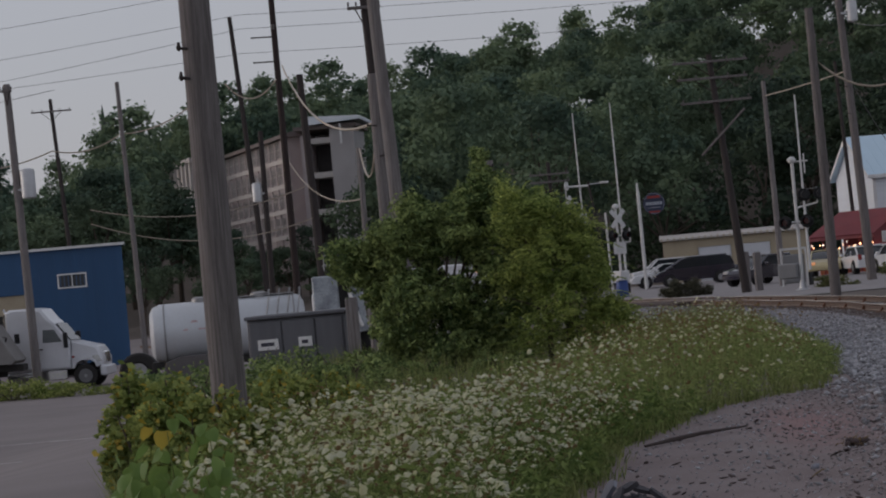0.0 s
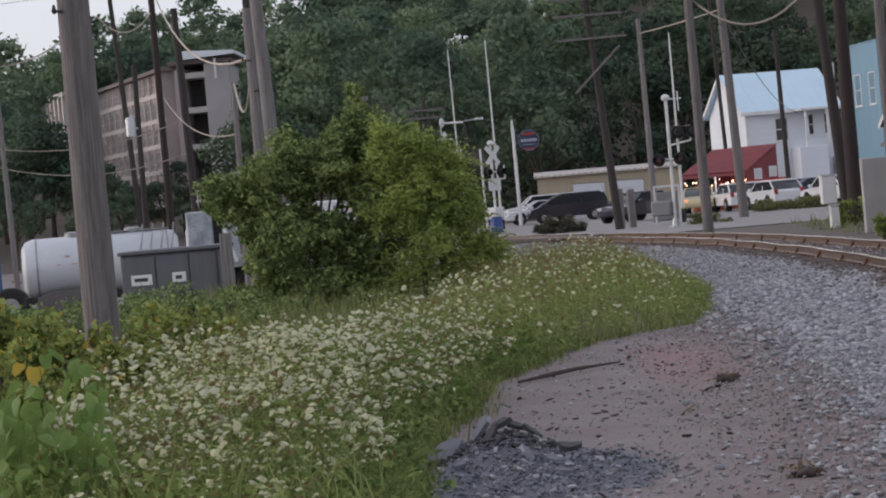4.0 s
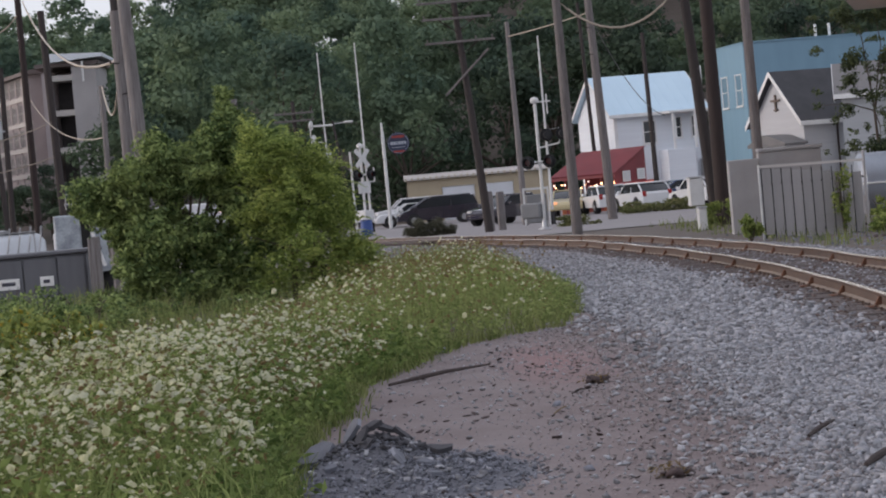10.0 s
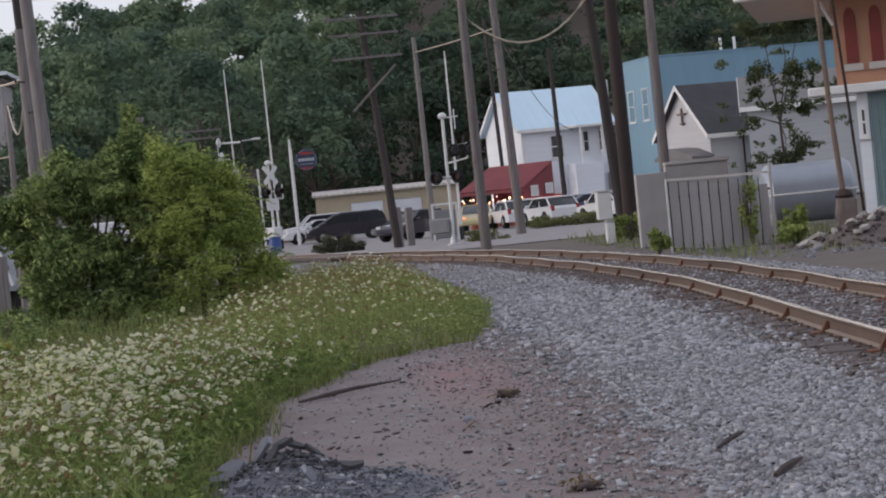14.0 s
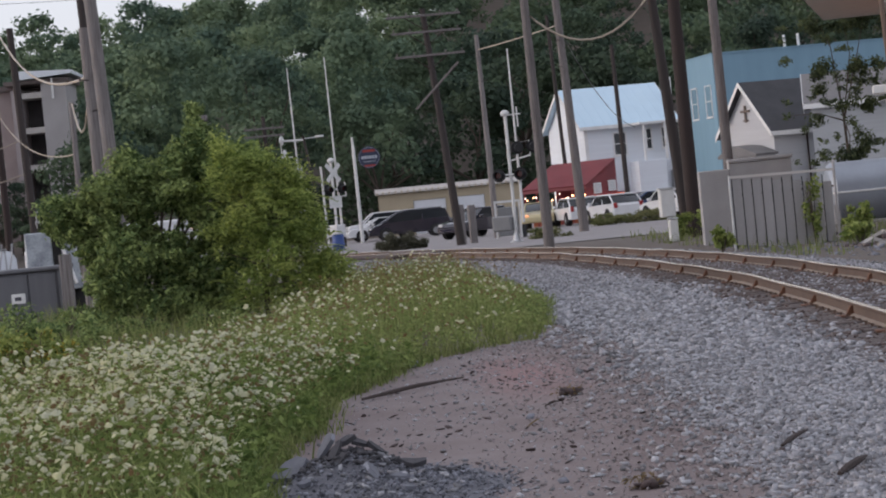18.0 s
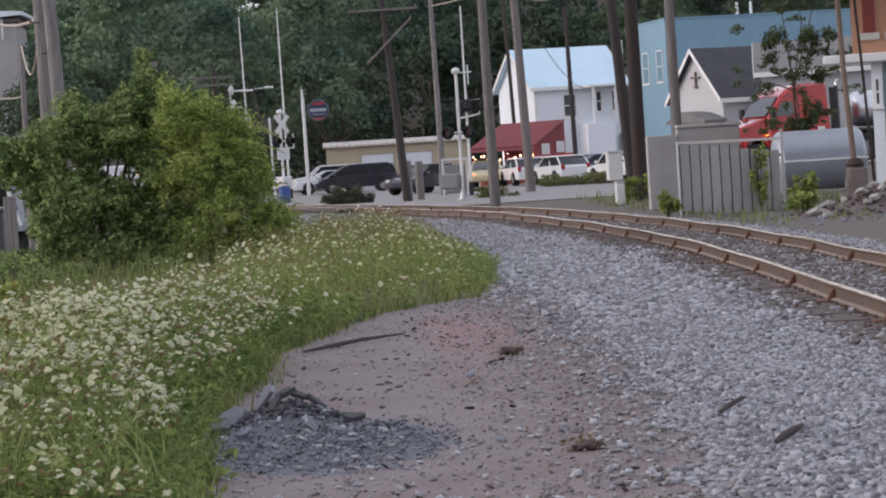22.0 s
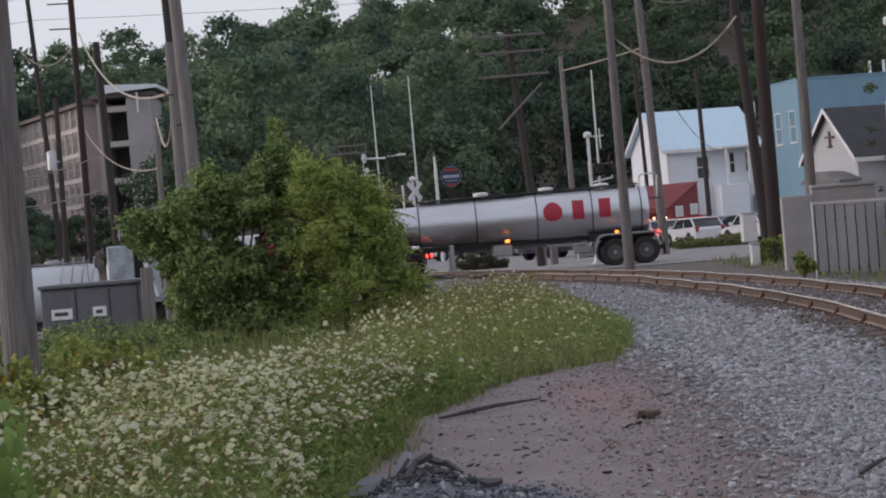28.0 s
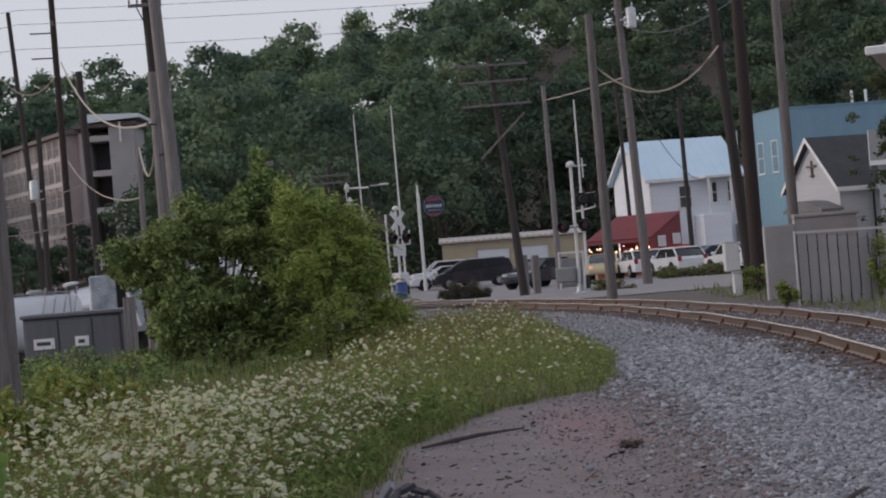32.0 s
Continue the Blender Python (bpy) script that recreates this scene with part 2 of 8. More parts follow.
IRON = surface("dark_rusty_iron", (0.032, 0.022, 0.02), (0.065, 0.036, 0.026), 0.7, 0.3, 8, 60, 0.3)
TIE_WOOD = surface("creosoted_timber", (0.075, 0.055, 0.05), (0.14, 0.115, 0.105), 0.9, 0, 2, 30, 0.5, stretch=(1, 6, 6))
POLE_GREY = surface("weathered_grey_pole", (0.21, 0.19, 0.183), (0.085, 0.072, 0.07), 0.9, 0, 5, 45, 0.4, mix=0.9, stretch=(8, 8, 0.3), dist=0.015)
POLE_LIGHT = surface("pale_grey_pole", (0.25, 0.23, 0.225), (0.12, 0.105, 0.10), 0.9, 0, 5, 45, 0.4, mix=0.9, stretch=(8, 8, 0.3), dist=0.015)
POLE_BROWN = surface("brown_creosote_pole", (0.038, 0.024, 0.021), (0.022, 0.016, 0.015), 0.85, 0, 3, 25, 0.5, stretch=(5, 5, 0.4))
POLE_DARK = surface("dark_timber_pole", (0.05, 0.04, 0.037), (0.03, 0.025, 0.024), 0.9, 0, 3, 25, 0.5, stretch=(5, 5, 0.4))
CABLE_PALE = surface("pale_cable_sheath", (0.44, 0.37, 0.29), (0.33, 0.28, 0.22), 0.6, 0, 3, 20, 0.0)
CABLE_DARK = surface("dark_cable", (0.10, 0.10, 0.10), None, 0.6, 0, 3, 20, 0.0)
GALV = surface("galvanised_steel", (0.55, 0.56, 0.57), (0.42, 0.42, 0.43), 0.5, 0.5, 4, 40, 0.1)
WHITE_PAINT = surface("white_paint", (0.78, 0.78, 0.77), (0.62, 0.61, 0.59), 0.55, 0, 2, 25, 0.1)
BLACK_PAINT = surface("black_paint", (0.022, 0.022, 0.024), (0.04, 0.04, 0.04), 0.6, 0, 3, 25, 0.05, spec=0.2)
BARK = surface("bark", (0.10, 0.078, 0.06), (0.06, 0.045, 0.035), 0.95, 0, 4, 25, 0.6, stretch=(4, 4, 1))
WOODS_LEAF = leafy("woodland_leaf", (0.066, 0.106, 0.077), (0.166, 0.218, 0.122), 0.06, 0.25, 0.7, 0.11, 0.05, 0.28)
# the same leaf at about two thirds: shade put into the colour
WOODS_SHADE = leafy("woodland_leaf_shade", (0.043, 0.069, 0.052), (0.10, 0.136, 0.077), 0.06, 0.25, 0.7, 0.11, 0.05, 0.28)
BUSH_LEAF = leafy("bush_leaf", (0.10, 0.168, 0.064), (0.285, 0.345, 0.125), 0.32, 0.32, 0.65, 1.3)
BUSH_LEAF_LIGHT = leafy("young_tree_leaf", (0.185, 0.27, 0.075), (0.375, 0.425, 0.13), 0.3, 0.45, 0.65, 0.9)
WEED_LEAF = leafy("weed_leaf", (0.165, 0.245, 0.065), (0.305, 0.345, 0.13), 0.3, 0.4)
GRASS = leafy("grass_blade", (0.12, 0.168, 0.05), (0.24, 0.258, 0.10), 0.3, 0.4)
SEED = leafy("dry_seed_head", (0.27, 0.21, 0.10), (0.155, 0.10, 0.045))
FLOWER = leafy("white_umbel", (0.70, 0.70, 0.52), (0.52, 0.50, 0.30), 0.25, 0.3)
YELLOW = leafy("yellowing_leaf", (0.50, 0.42, 0.05), (0.40, 0.28, 0.07), 0.3)


# ---- the lie of the land ----
def ease(a):
    a = np.clip(a, 0, 1)
    return a * a * (3 - 2 * a)


def lie(x, y):
    """The height of the ground: level by the track, a lower yard to the west, a wooded hill to the north."""
    x, y = np.asarray(x, float), np.asarray(y, float)
    west = -1.5 * ease((-x - 5.0) / 12.0) * ease((y - 12) / 22)
    crest = np.interp(x, [-120, -85, -68, -46, -39, -30, -23, -12, -4, 0, 14, 60], [7, 8.5, 13.6, 17.6, 17.3, 18.2, 21.6, 23.3, 24.0, 24.5, 31.5, 37])
    hill = crest * ease((y - 178) / 190)
    street = 0.6 * ease((x - 11) / 7) * ease((y - 86) / 6) * (1 - ease((y - 102) / 10))
    return west * (1 - ease((y - 150) / 60)) + hill + street


def drape(name, xs, ys, lift, material, keep=None):
    """A sheet over the ground between grid lines, some centimetres above it."""
    X, Y = np.meshgrid(np.asarray(xs, float), np.asarray(ys, float))
    Z = lie(X, Y) + lift
    nx = len(xs)
    idx = np.arange(X.size).reshape(X.shape)
    q = np.stack([idx[:-1, :-1], idx[:-1, 1:], idx[1:, 1:], idx[1:, :-1]], -1).reshape(-1, 4)
    v = np.stack([X, Y, Z], -1).reshape(-1, 3)
    if keep is not None:
        c = v[q].mean(1)
        q = q[keep(c[:, 0], c[:, 1])]
        used = np.unique(q)
        renum = np.zeros(len(v), int)
        renum[used] = np.arange(len(used))
        v, q = v[used], renum[q]
    return new(name, raw_mesh(name, v, q, material, True))


far = [100, 130, 170, 230, 320, 450, 700, 1100, 1800]
gx = [-v for v in reversed(far)] + list(np.linspace(-90, 90, 91)) + far
gy = [-900, -400, -150, -60] + list(np.linspace(-30, 400, 173)) + [440, 520, 700, 1100, 2200]
ground = tagged(drape("ground", gx, gy, 0.0, SOIL), "grassy dusty soil beside a railway, rising to a hill", "ground", kind="structure")


def field_edge(y):
    """The east edge of the weeds, where dirt and ballast begin."""
    return np.interp(y, [10, 14.4, 17.1, 20.3, 23.5, 28.9, 31, 33.5, 40, 55, 70, 85, 100], [-0.75, -0.8, -0.92, -0.66, -0.56, 0.5, 1.7, 2.1, 2.5, 2.2, 0.9, -2.0, -5])


def field_west(y):
    """The west edge of the weeds, above the yard."""
    return np.interp(y, [8, 16, 24, 40, 60, 80], [-1.95, -3.7, -5.4, -8.3, -10.5, -11])


TRACK = [(5.4, 2), (5.55, 12), (5.85, 24), (6.15, 30), (6.48, 41), (6.36, 51), (5.85, 60.6), (4.95, 71), (1.75, 89), (-2.6, 105), (-9.5, 124), (-20, 146), (-36, 170)]


def track_point(s, side=0.0):
    """A place s metres up the line, set to one side of its middle."""
    x, y = np.interp(s, TS, TP[:, 0]), np.interp(s, TS, TP[:, 1])
    dx, dy = np.interp(s + 0.5, TS, TP[:, 0]) - np.interp(s - 0.5, TS, TP[:, 0]), np.interp(s + 0.5, TS, TP[:, 1]) - np.interp(s - 0.5, TS, TP[:, 1])
    d = math.hypot(dx, dy)
    return x + side * dy / d, y - side * dx / d, math.atan2(dy, dx)


def catmull(points, steps=12):
    p = [points[0]] + list(points) + [points[-1]]
    out = []
    for i in range(1, len(p) - 2):
        a, b, c, d = (np.array(q, float) for q in p[i - 1:i + 3])
        for k in range(steps):
            t = k / steps
            out.append(0.5 * (2 * b + (c - a) * t + (2 * a - 5 * b + 4 * c - d) * t * t + (3 * b - a - 3 * c + d) * t ** 3))
    out.append(np.array(points[-1], float))
    return np.array(out)


TP = catmull(TRACK)
TS = np.concatenate([[0], np.cumsum(np.linalg.norm(np.diff(TP, axis=0), axis=1))])


def strip(name, ys, left, right, nx, lift, material):
    """A sheet on the ground between two curved edges."""
    ys = np.asarray(ys, float)
    u = np.linspace(0, 1, nx)
    L, R = left(ys)[:, None], right(ys)[:, None]
    X = L + (R - L) * u[None, :]
    Y = np.repeat(ys[:, None], nx, 1)
    Z = lie(X, Y) + lift
    idx = np.arange(X.size).reshape(X.shape)
    q = np.stack([idx[:-1, :-1], idx[:-1, 1:], idx[1:, 1:], idx[1:, :-1]], -1).reshape(-1, 4)
    return new(name, raw_mesh(name, np.stack([X, Y, Z], -1).reshape(-1, 3), q, material, True))


def line_x(y):
    return np.interp(y, TP[:, 1], TP[:, 0])


def stone_edge(y):
    """Where the ballast begins to cover the dirt."""
    return np.interp(y, [5, 12, 16, 22, 28, 36, 60, 90, 110], [1.6, 1.75, 2.1, 2.35, 2.5, 2.2, 1.6, -3.0, -8]) + 0.12 * np.sin(2.3 * y) + 0.07 * np.sin(5.1 * y + 1)


tagged(strip("dirt_verge", np.arange(6, 46, 0.25), lambda y: field_edge(y) - 1.2, lambda y: stone_edge(y) + 0.8, 14, 0.006, DIRT), "reddish bare dirt beside the ballast", "dirt", kind="structure")
tagged(strip("ballast_bed", np.arange(4, 128, 0.3), stone_edge, lambda y: line_x(y) + 2.1, 24, 0.012, GRAVEL), "pale grey crushed-stone ballast", "gravel", kind="structure")
FOULED = surface("oily_fouled_ballast", (0.085, 0.066, 0.062), (0.15, 0.125, 0.12), 0.95, 0, 2, 25, 0.8, dist=0.03)
tagged(strip("track_bed", np.arange(4, 128, 0.3), lambda y: line_x(y) - 1.55 + 0.08 * np.sin(3 * y), lambda y: line_x(y) + 1.5, 10, 0.018, FOULED), "dark oily ballast under the track", "gravel", kind="structure")
tagged(strip("yard", np.arange(9, 182, 1.0), lambda y: 0 * y - 95, lambda y: field_west(y) - 0.3 + 0.06 * np.sin(y) + 0.6 * (1 - ease((y - 18) / 10)), 90, 0.05, ASPHALT), "worn pinkish-grey asphalt yard with pale patches", "yard", kind="structure")
tagged(drape("road", np.arange(-27, 75, 1.0), np.arange(86, 172, 1.0), 0.03, ROAD_GREY, lambda x, y: (np.abs(y - 97 - 0.004 * x * x) < 7) & (x > -24) | (x > -4) & (x < 20) & (y > 96) & (y < 171)), "grey asphalt street and parking apron", "road", kind="structure")


# ---- the railway ----
RAIL_Z = 0.20
track = thing("railway_track", pose(0, 0, 0), "single curved railway track with rusty rails and rail braces", "railway track")
PROFILE = [(-0.07, 0.0), (0.07, 0.0), (0.07, 0.018), (0.012, 0.035), (0.010, 0.125), (0.034, 0.14), (0.036, 0.165), (0.028, 0.172), (-0.028, 0.172), (-0.036, 0.165), (-0.034, 0.14), (-0.010, 0.125), (-0.012, 0.035), (-0.07, 0.018)]
RAIL_FOOT = surface("dusty_rail_foot", (0.30, 0.235, 0.18), (0.19, 0.14, 0.11), 0.7, 0.1, 4, 50, 0.2)
STEPS = np.arange(0.6, TS[-1] - 1, 0.9)
for side, name in ((-0.755, "rail"), (0.755, "rail")):
    g, n = Geo(), len(PROFILE)
    head, m = Geo(), 4
    foot = Geo()
    for i, s in enumerate(STEPS):
        x, y, a = track_point(s, side)
        wob = 0.008 * math.sin(s * 0.9 + side) + 0.012 * noise.noise((s * 0.25, side, 0))
        z = float(lie(x, y)) + RAIL_Z - 0.172 + wob
        nx, ny = math.sin(a), -math.cos(a)
        g.v += [(x + nx * u, y + ny * u, z + w) for u, w in PROFILE]
        head.v += [(x + nx * u, y + ny * u, z + w) for u, w in ((-0.0365, 0.163), (-0.027, 0.1745), (0.027, 0.1745), (0.0365, 0.163))]
        foot.v += [(x + nx * u, y + ny * u, z + w) for u, w in ((-0.071, 0.019), (-0.014, 0.0365), (0.014, 0.0365), (0.071, 0.019))]
        if i:
            foot.f += [((i - 1) * m + k, (i - 1) * m + k + 1, i * m + k + 1, i * m + k) for k in (0, 2)]
            g.f += [((i - 1) * n + k, (i - 1) * n + (k + 1) % n, i * n + (k + 1) % n, i * n + k) for k in range(n)]
            head.f += [((i - 1) * m + k, (i - 1) * m + k + 1, i * m + k + 1, i * m + k) for k in range(m - 1)]
    rail = part(name, g, RAIL_STEEL, track, "rust-brown steel rail")
    part("foot", foot, RAIL_FOOT, rail, "dusty tan foot of the rail")
    part("worn_head", head, RAIL_TOP, rail, "shiny worn top of the rail")

# timber ties, half sunk in the stone
tie_geo = Geo().box(-1.32, 1.32, -0.115, 0.115, -0.12, 0.02, 0.012)
tie_mesh = tie_geo.mesh("tie")
plate_mesh = Geo().box(-0.16, 0.16, -0.09, 0.09, 0.0, 0.016, 0.004).box(-0.12, -0.09, -0.07, -0.05, 0.016, 0.05).box(0.09, 0.12, 0.05, 0.07, 0.016, 0.05).mesh("tie_plate")
rng = random.Random(4)
tie_count = 0
for k in range(230):
    s = 4 + k * 0.53
    if s > TS[-1] - 2 or tie_count >= 260:
        break
    x, y, a = track_point(s)
    tie = part("tie", tie_mesh, TIE_WOOD, track)
    tie.matrix_basis = pose(x, y, float(lie(x, y)) + 0.008 + rng.uniform(-0.014, 0.008), 0, 0, math.degrees(a) - 90 + rng.uniform(-1.5, 1.5))
    tie_count += 1
    if 18 < y < 72:
        for side in (-0.755, 0.755):
            px, py, a = track_point(s, side)
            plate = part("tie_plate", plate_mesh, RAIL_STEEL, track)
            plate.matrix_basis = pose(px, py, float(lie(px, py)) + 0.012, 0, 0, math.degrees(a) - 90)

# cast braces against the west face of each rail
brace_geo = Geo().prism([(-0.09, 0.0), (-0.012, 0.0), (-0.012, 0.118), (-0.04, 0.12), (-0.09, 0.03)], "y", -0.05, 0.05, 0.006).box(-0.20, -0.02, -0.11, 0.11, -0.01, 0.015, 0.005)
BRACE_RUST = surface("brown_rust", (0.17, 0.075, 0.04), (0.07, 0.04, 0.03), 0.8, 0.1, 5, 40, 0.4)
brace_mesh = brace_geo.mesh("rail_brace", 30)
for k in range(30):
    for side, shift in ((-0.755, 0.0), (0.755, 1.7)):
        s = 17.35 + shift + k * 3.18
        if s > 100:
            continue
        x, y, a = track_point(s, side)
        b = part("rail_brace", brace_mesh, BRACE_RUST, track, "rusty brown cast brace")
        b.matrix_basis = pose(x, y, float(lie(x, y)) + 0.03, 0, 0, math.degrees(a) - 90)


# ---- trees ----
def leaf_cards(points, size, seed, droop=0.3, aspect=0.6, face=None, loose=0.6):
    """Small separate leaves at points, each a kinked blade of two triangles-pairs."""
    r = np.random.RandomState(seed)
    n = len(points)
    d = r.normal(size=(n, 3))
    d[:, 2] = d[:, 2] * 0.6 - droop
    d /= np.linalg.norm(d, axis=1)[:, None]
    if face is not None:
        nrm = face + loose * r.normal(size=(n, 3))
        nrm /= np.linalg.norm(nrm, axis=1)[:, None] + 1e-9
        d = d - nrm * (d * nrm).sum(1)[:, None]
        d /= np.linalg.norm(d, axis=1)[:, None] + 1e-9
        s = np.cross(d, nrm)
    else:
        s = np.cross(d, r.normal(size=(n, 3)))
    s /= np.linalg.norm(s, axis=1)[:, None] + 1e-9
    L = size * r.uniform(0.6, 1.35, (n, 1))
    p = np.asarray(points)
    up = np.cross(d, s) * L * 0.12
    v = np.stack([p - d * L * 0.5, p + s * L * aspect * 0.5 + up, p + d * L * 0.5, p - s * L * aspect * 0.5 + up], 1).reshape(-1, 3)
    i = np.arange(n)[:, None] * 4
    return v, i + np.array([[0, 1, 2, 3]])


def lobes_to_points(lobes, count, seed, shell=0.55, faces=False):
    """Places near the skin of several uneven lobes (x, y, z, rx, ry, rz)."""
    r = np.random.RandomState(seed)
    lobes = np.asarray(lobes, float)
    w = (lobes[:, 3] * lobes[:, 5]) ** 1.1
    pick = r.choice(len(lobes), count, p=w / w.sum())
    u = r.normal(size=(count, 3))
    u /= np.linalg.norm(u, axis=1)[:, None]
    rad = (shell + (1 - shell) * r.uniform(0, 1, (count, 1)) ** 0.7) * (1 + 0.16 * r.normal(size=(count, 1)))
    p = lobes[pick, :3] + u * rad * lobes[pick, 3:6]
    return (p, u) if faces else p


def limbs(geo, base, lobes, r0, seed, fork=0.35):
    """A tapered trunk that forks into one limb for each lobe."""
    rr = random.Random(seed)
    b = Vector(base)
    top = Vector((sum(l[0] for l in lobes) / len(lobes), sum(l[1] for l in lobes) / len(lobes), max(l[2] for l in lobes)))
    f = b.lerp(top, fork)
    geo.tube([b, b.lerp(f, 0.5) + Vector((rr.uniform(-1, 1), rr.uniform(-1, 1), 0)) * r0, f], [r0 * 1.25, r0, r0 * 0.8], 8)
    for l in lobes:
        e = Vector(l[:3])
        mid = f.lerp(e, 0.5) + Vector((rr.uniform(-0.1, 0.1), rr.uniform(-0.1, 0.1), 0.08)) * (e - f).length
        geo.tube([f, mid, e], [r0 * 0.55, r0 * 0.33, r0 * 0.12], 5)
    return geo


def woods_lobes(seed, h, w):
    rr = random.Random(seed)
    out = []
    for k in range(28):
        u = rr.uniform(0.25, 1.0)
        spread = w * math.sin(math.pi * min(0.95, 0.25 + u * 0.68)) * rr.uniform(0.3, 0.95)
        a = rr.uniform(0, 6.28)
        s = rr.uniform(0.09, 0.24) * w * 1.5
        out.append((math.cos(a) * spread, math.sin(a) * spread, h * (0.22 + 0.66 * u), s, s, s * rr.uniform(0.6, 0.95)))
    return out


TREE_KINDS = []
for k, (h, w) in enumerate(((13.5, 5.2), (11.5, 5.6), (15.5, 5.0), (12.5, 4.6), (10.0, 4.8))):
    lobes = woods_lobes(20 + k, h, w)
    pts, out = lobes_to_points(lobes, 3100, 40 + k, 0.4, True)
    v, f = leaf_cards(pts, 0.44, 60 + k, aspect=0.66, face=out, loose=0.42)
    g = Geo()
    limbs(g, (0, 0, -0.4), lobes[:8], 0.24, 80 + k)
    TREE_KINDS.append((v, f, g, h))

front_spots, deep_spots = [], []
rr = random.Random(11)
y = 187.0
while y < 372:
    half = 0.205 * y + 22
    x = -half - 8
    while x < half:
        px, py = x + rr.uniform(-2.4, 2.4), y + rr.uniform(-2.6, 2.6)
        x += rr.uniform(6.6, 10.5) * (1.0 if y < 300 else 0.92)
        if 196 < py < 250 and -50 < px < -20 and not (py > 236 and px > -42):
            continue
        if py < 205 and -19 < px < -12:
            continue
        if -0.205 < px / py < -0.135 and 196 < py < 292:  # the clearing of the mill
            continue
        (front_spots if py < 200 else deep_spots).append((px, py))
    y += 9.5
deep_spots += [(-48.5, 312), (-50.5, 325), (-57.5, 303), (-55.5, 296), (-43.0, 330), (-44.5, 345), (-12.5, 335), (-24.0, 332)]
# the crest closes behind the mill
for row, y in enumerate((316.0, 332.0, 348.0, 362.0)):
    deep_spots += [(x + 1.6 * math.sin(3.1 * x + row), y + 2.5 * math.sin(1.7 * x)) for x in np.arange(-0.203 * y + 2.5 * (row % 2), -0.144 * y, 5.2)]
near_mill = [(-47.5, 211, 0.85), (-45.2, 212, 0.85), (-42.2, 207, 0.92), (-40.0, 206, 0.92), (-37.8, 205, 0.66), (-36.8, 204, 0.5), (-35.2, 206, 0.44), (-33.8, 203, 0.46), (-32.2, 205, 0.42), (-30.5, 203, 0.45), (-29.2, 206, 0.42), (-27.2, 206, 0.42), (-22.0, 209, 0.85), (-19.6, 207, 1.0), (-40.5, 199, 0.42), (-33, 199, 0.35), (-44.5, 224, 0.7), (-47.5, 236, 0.62), (-51, 246, 0.6)]
kinds = []
for v, f, g, h in TREE_KINDS:
    kinds.append((raw_mesh("crown", v, f, WOODS_LEAF), g.mesh("trunk", 40), raw_mesh("crown", v, f, WOODS_SHADE)))
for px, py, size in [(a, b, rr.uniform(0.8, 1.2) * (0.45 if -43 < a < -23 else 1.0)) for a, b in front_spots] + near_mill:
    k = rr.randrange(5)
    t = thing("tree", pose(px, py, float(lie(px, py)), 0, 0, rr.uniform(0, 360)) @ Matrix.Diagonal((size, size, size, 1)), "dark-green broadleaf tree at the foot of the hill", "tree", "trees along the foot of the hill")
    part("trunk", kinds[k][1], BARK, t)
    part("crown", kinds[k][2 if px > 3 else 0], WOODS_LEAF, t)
V, E = [], []
for px, py in deep_spots:
    v, f, g, h = TREE_KINDS[rr.randrange(5)]
    a, s = rr.uniform(0, 6.28), rr.uniform(0.8, 1.18) * (0.84 if px < -0.213 * py else 1.0)
    m = np.array([[math.cos(a), -math.sin(a), 0], [math.sin(a), math.cos(a), 0], [0, 0, 1]]) * s
    # the lower limbs of the trees up the slope stand in the dark behind the next crowns
    v = v.reshape(-1, 4, 3)
    share = 1.0 if py < 245 else 0.66 if py < 300 else 0.5
    pick = (np.arange(len(v)) % 6 < 6 * share - 0.1) & (v[:, 0, 2] > (0.0 if -62 < px < -12 and py < 275 else 0.48 * h))
    v = v[pick]
    v = ((v - v.mean(1, keepdims=True)) * (1.0 / share) ** 0.45 + v.mean(1, keepdims=True)).reshape(-1, 3)
    # trees to the east go into the mesh with the shade-toned leaf
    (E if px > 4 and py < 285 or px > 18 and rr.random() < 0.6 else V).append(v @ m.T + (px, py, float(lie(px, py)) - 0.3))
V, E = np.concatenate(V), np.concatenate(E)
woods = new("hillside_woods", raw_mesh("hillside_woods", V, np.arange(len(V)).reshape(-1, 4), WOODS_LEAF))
east = new("shaded_woods", raw_mesh("shaded_woods", E, np.arange(len(E)).reshape(-1, 4), WOODS_SHADE))
tagged(east, "dense deciduous woods behind the houses, shade toned into the leaves", "woods", kind="stuff")
# low brush along the foot of the hill, its shade put into the leaf colour
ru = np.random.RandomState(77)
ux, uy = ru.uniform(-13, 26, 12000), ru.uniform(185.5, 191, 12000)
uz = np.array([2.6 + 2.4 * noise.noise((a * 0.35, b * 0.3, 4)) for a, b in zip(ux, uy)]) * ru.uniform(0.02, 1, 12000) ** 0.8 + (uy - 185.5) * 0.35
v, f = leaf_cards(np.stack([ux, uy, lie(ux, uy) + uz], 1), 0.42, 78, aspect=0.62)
tagged(new("undergrowth", raw_mesh("undergrowth", v, f, WOODS_SHADE)), "leafy brush along the foot of the hill, leaves darkened for shade", "brush", kind="stuff")
tagged(woods, "dense dark-green deciduous woods covering the hillside", "woods", kind="stuff")


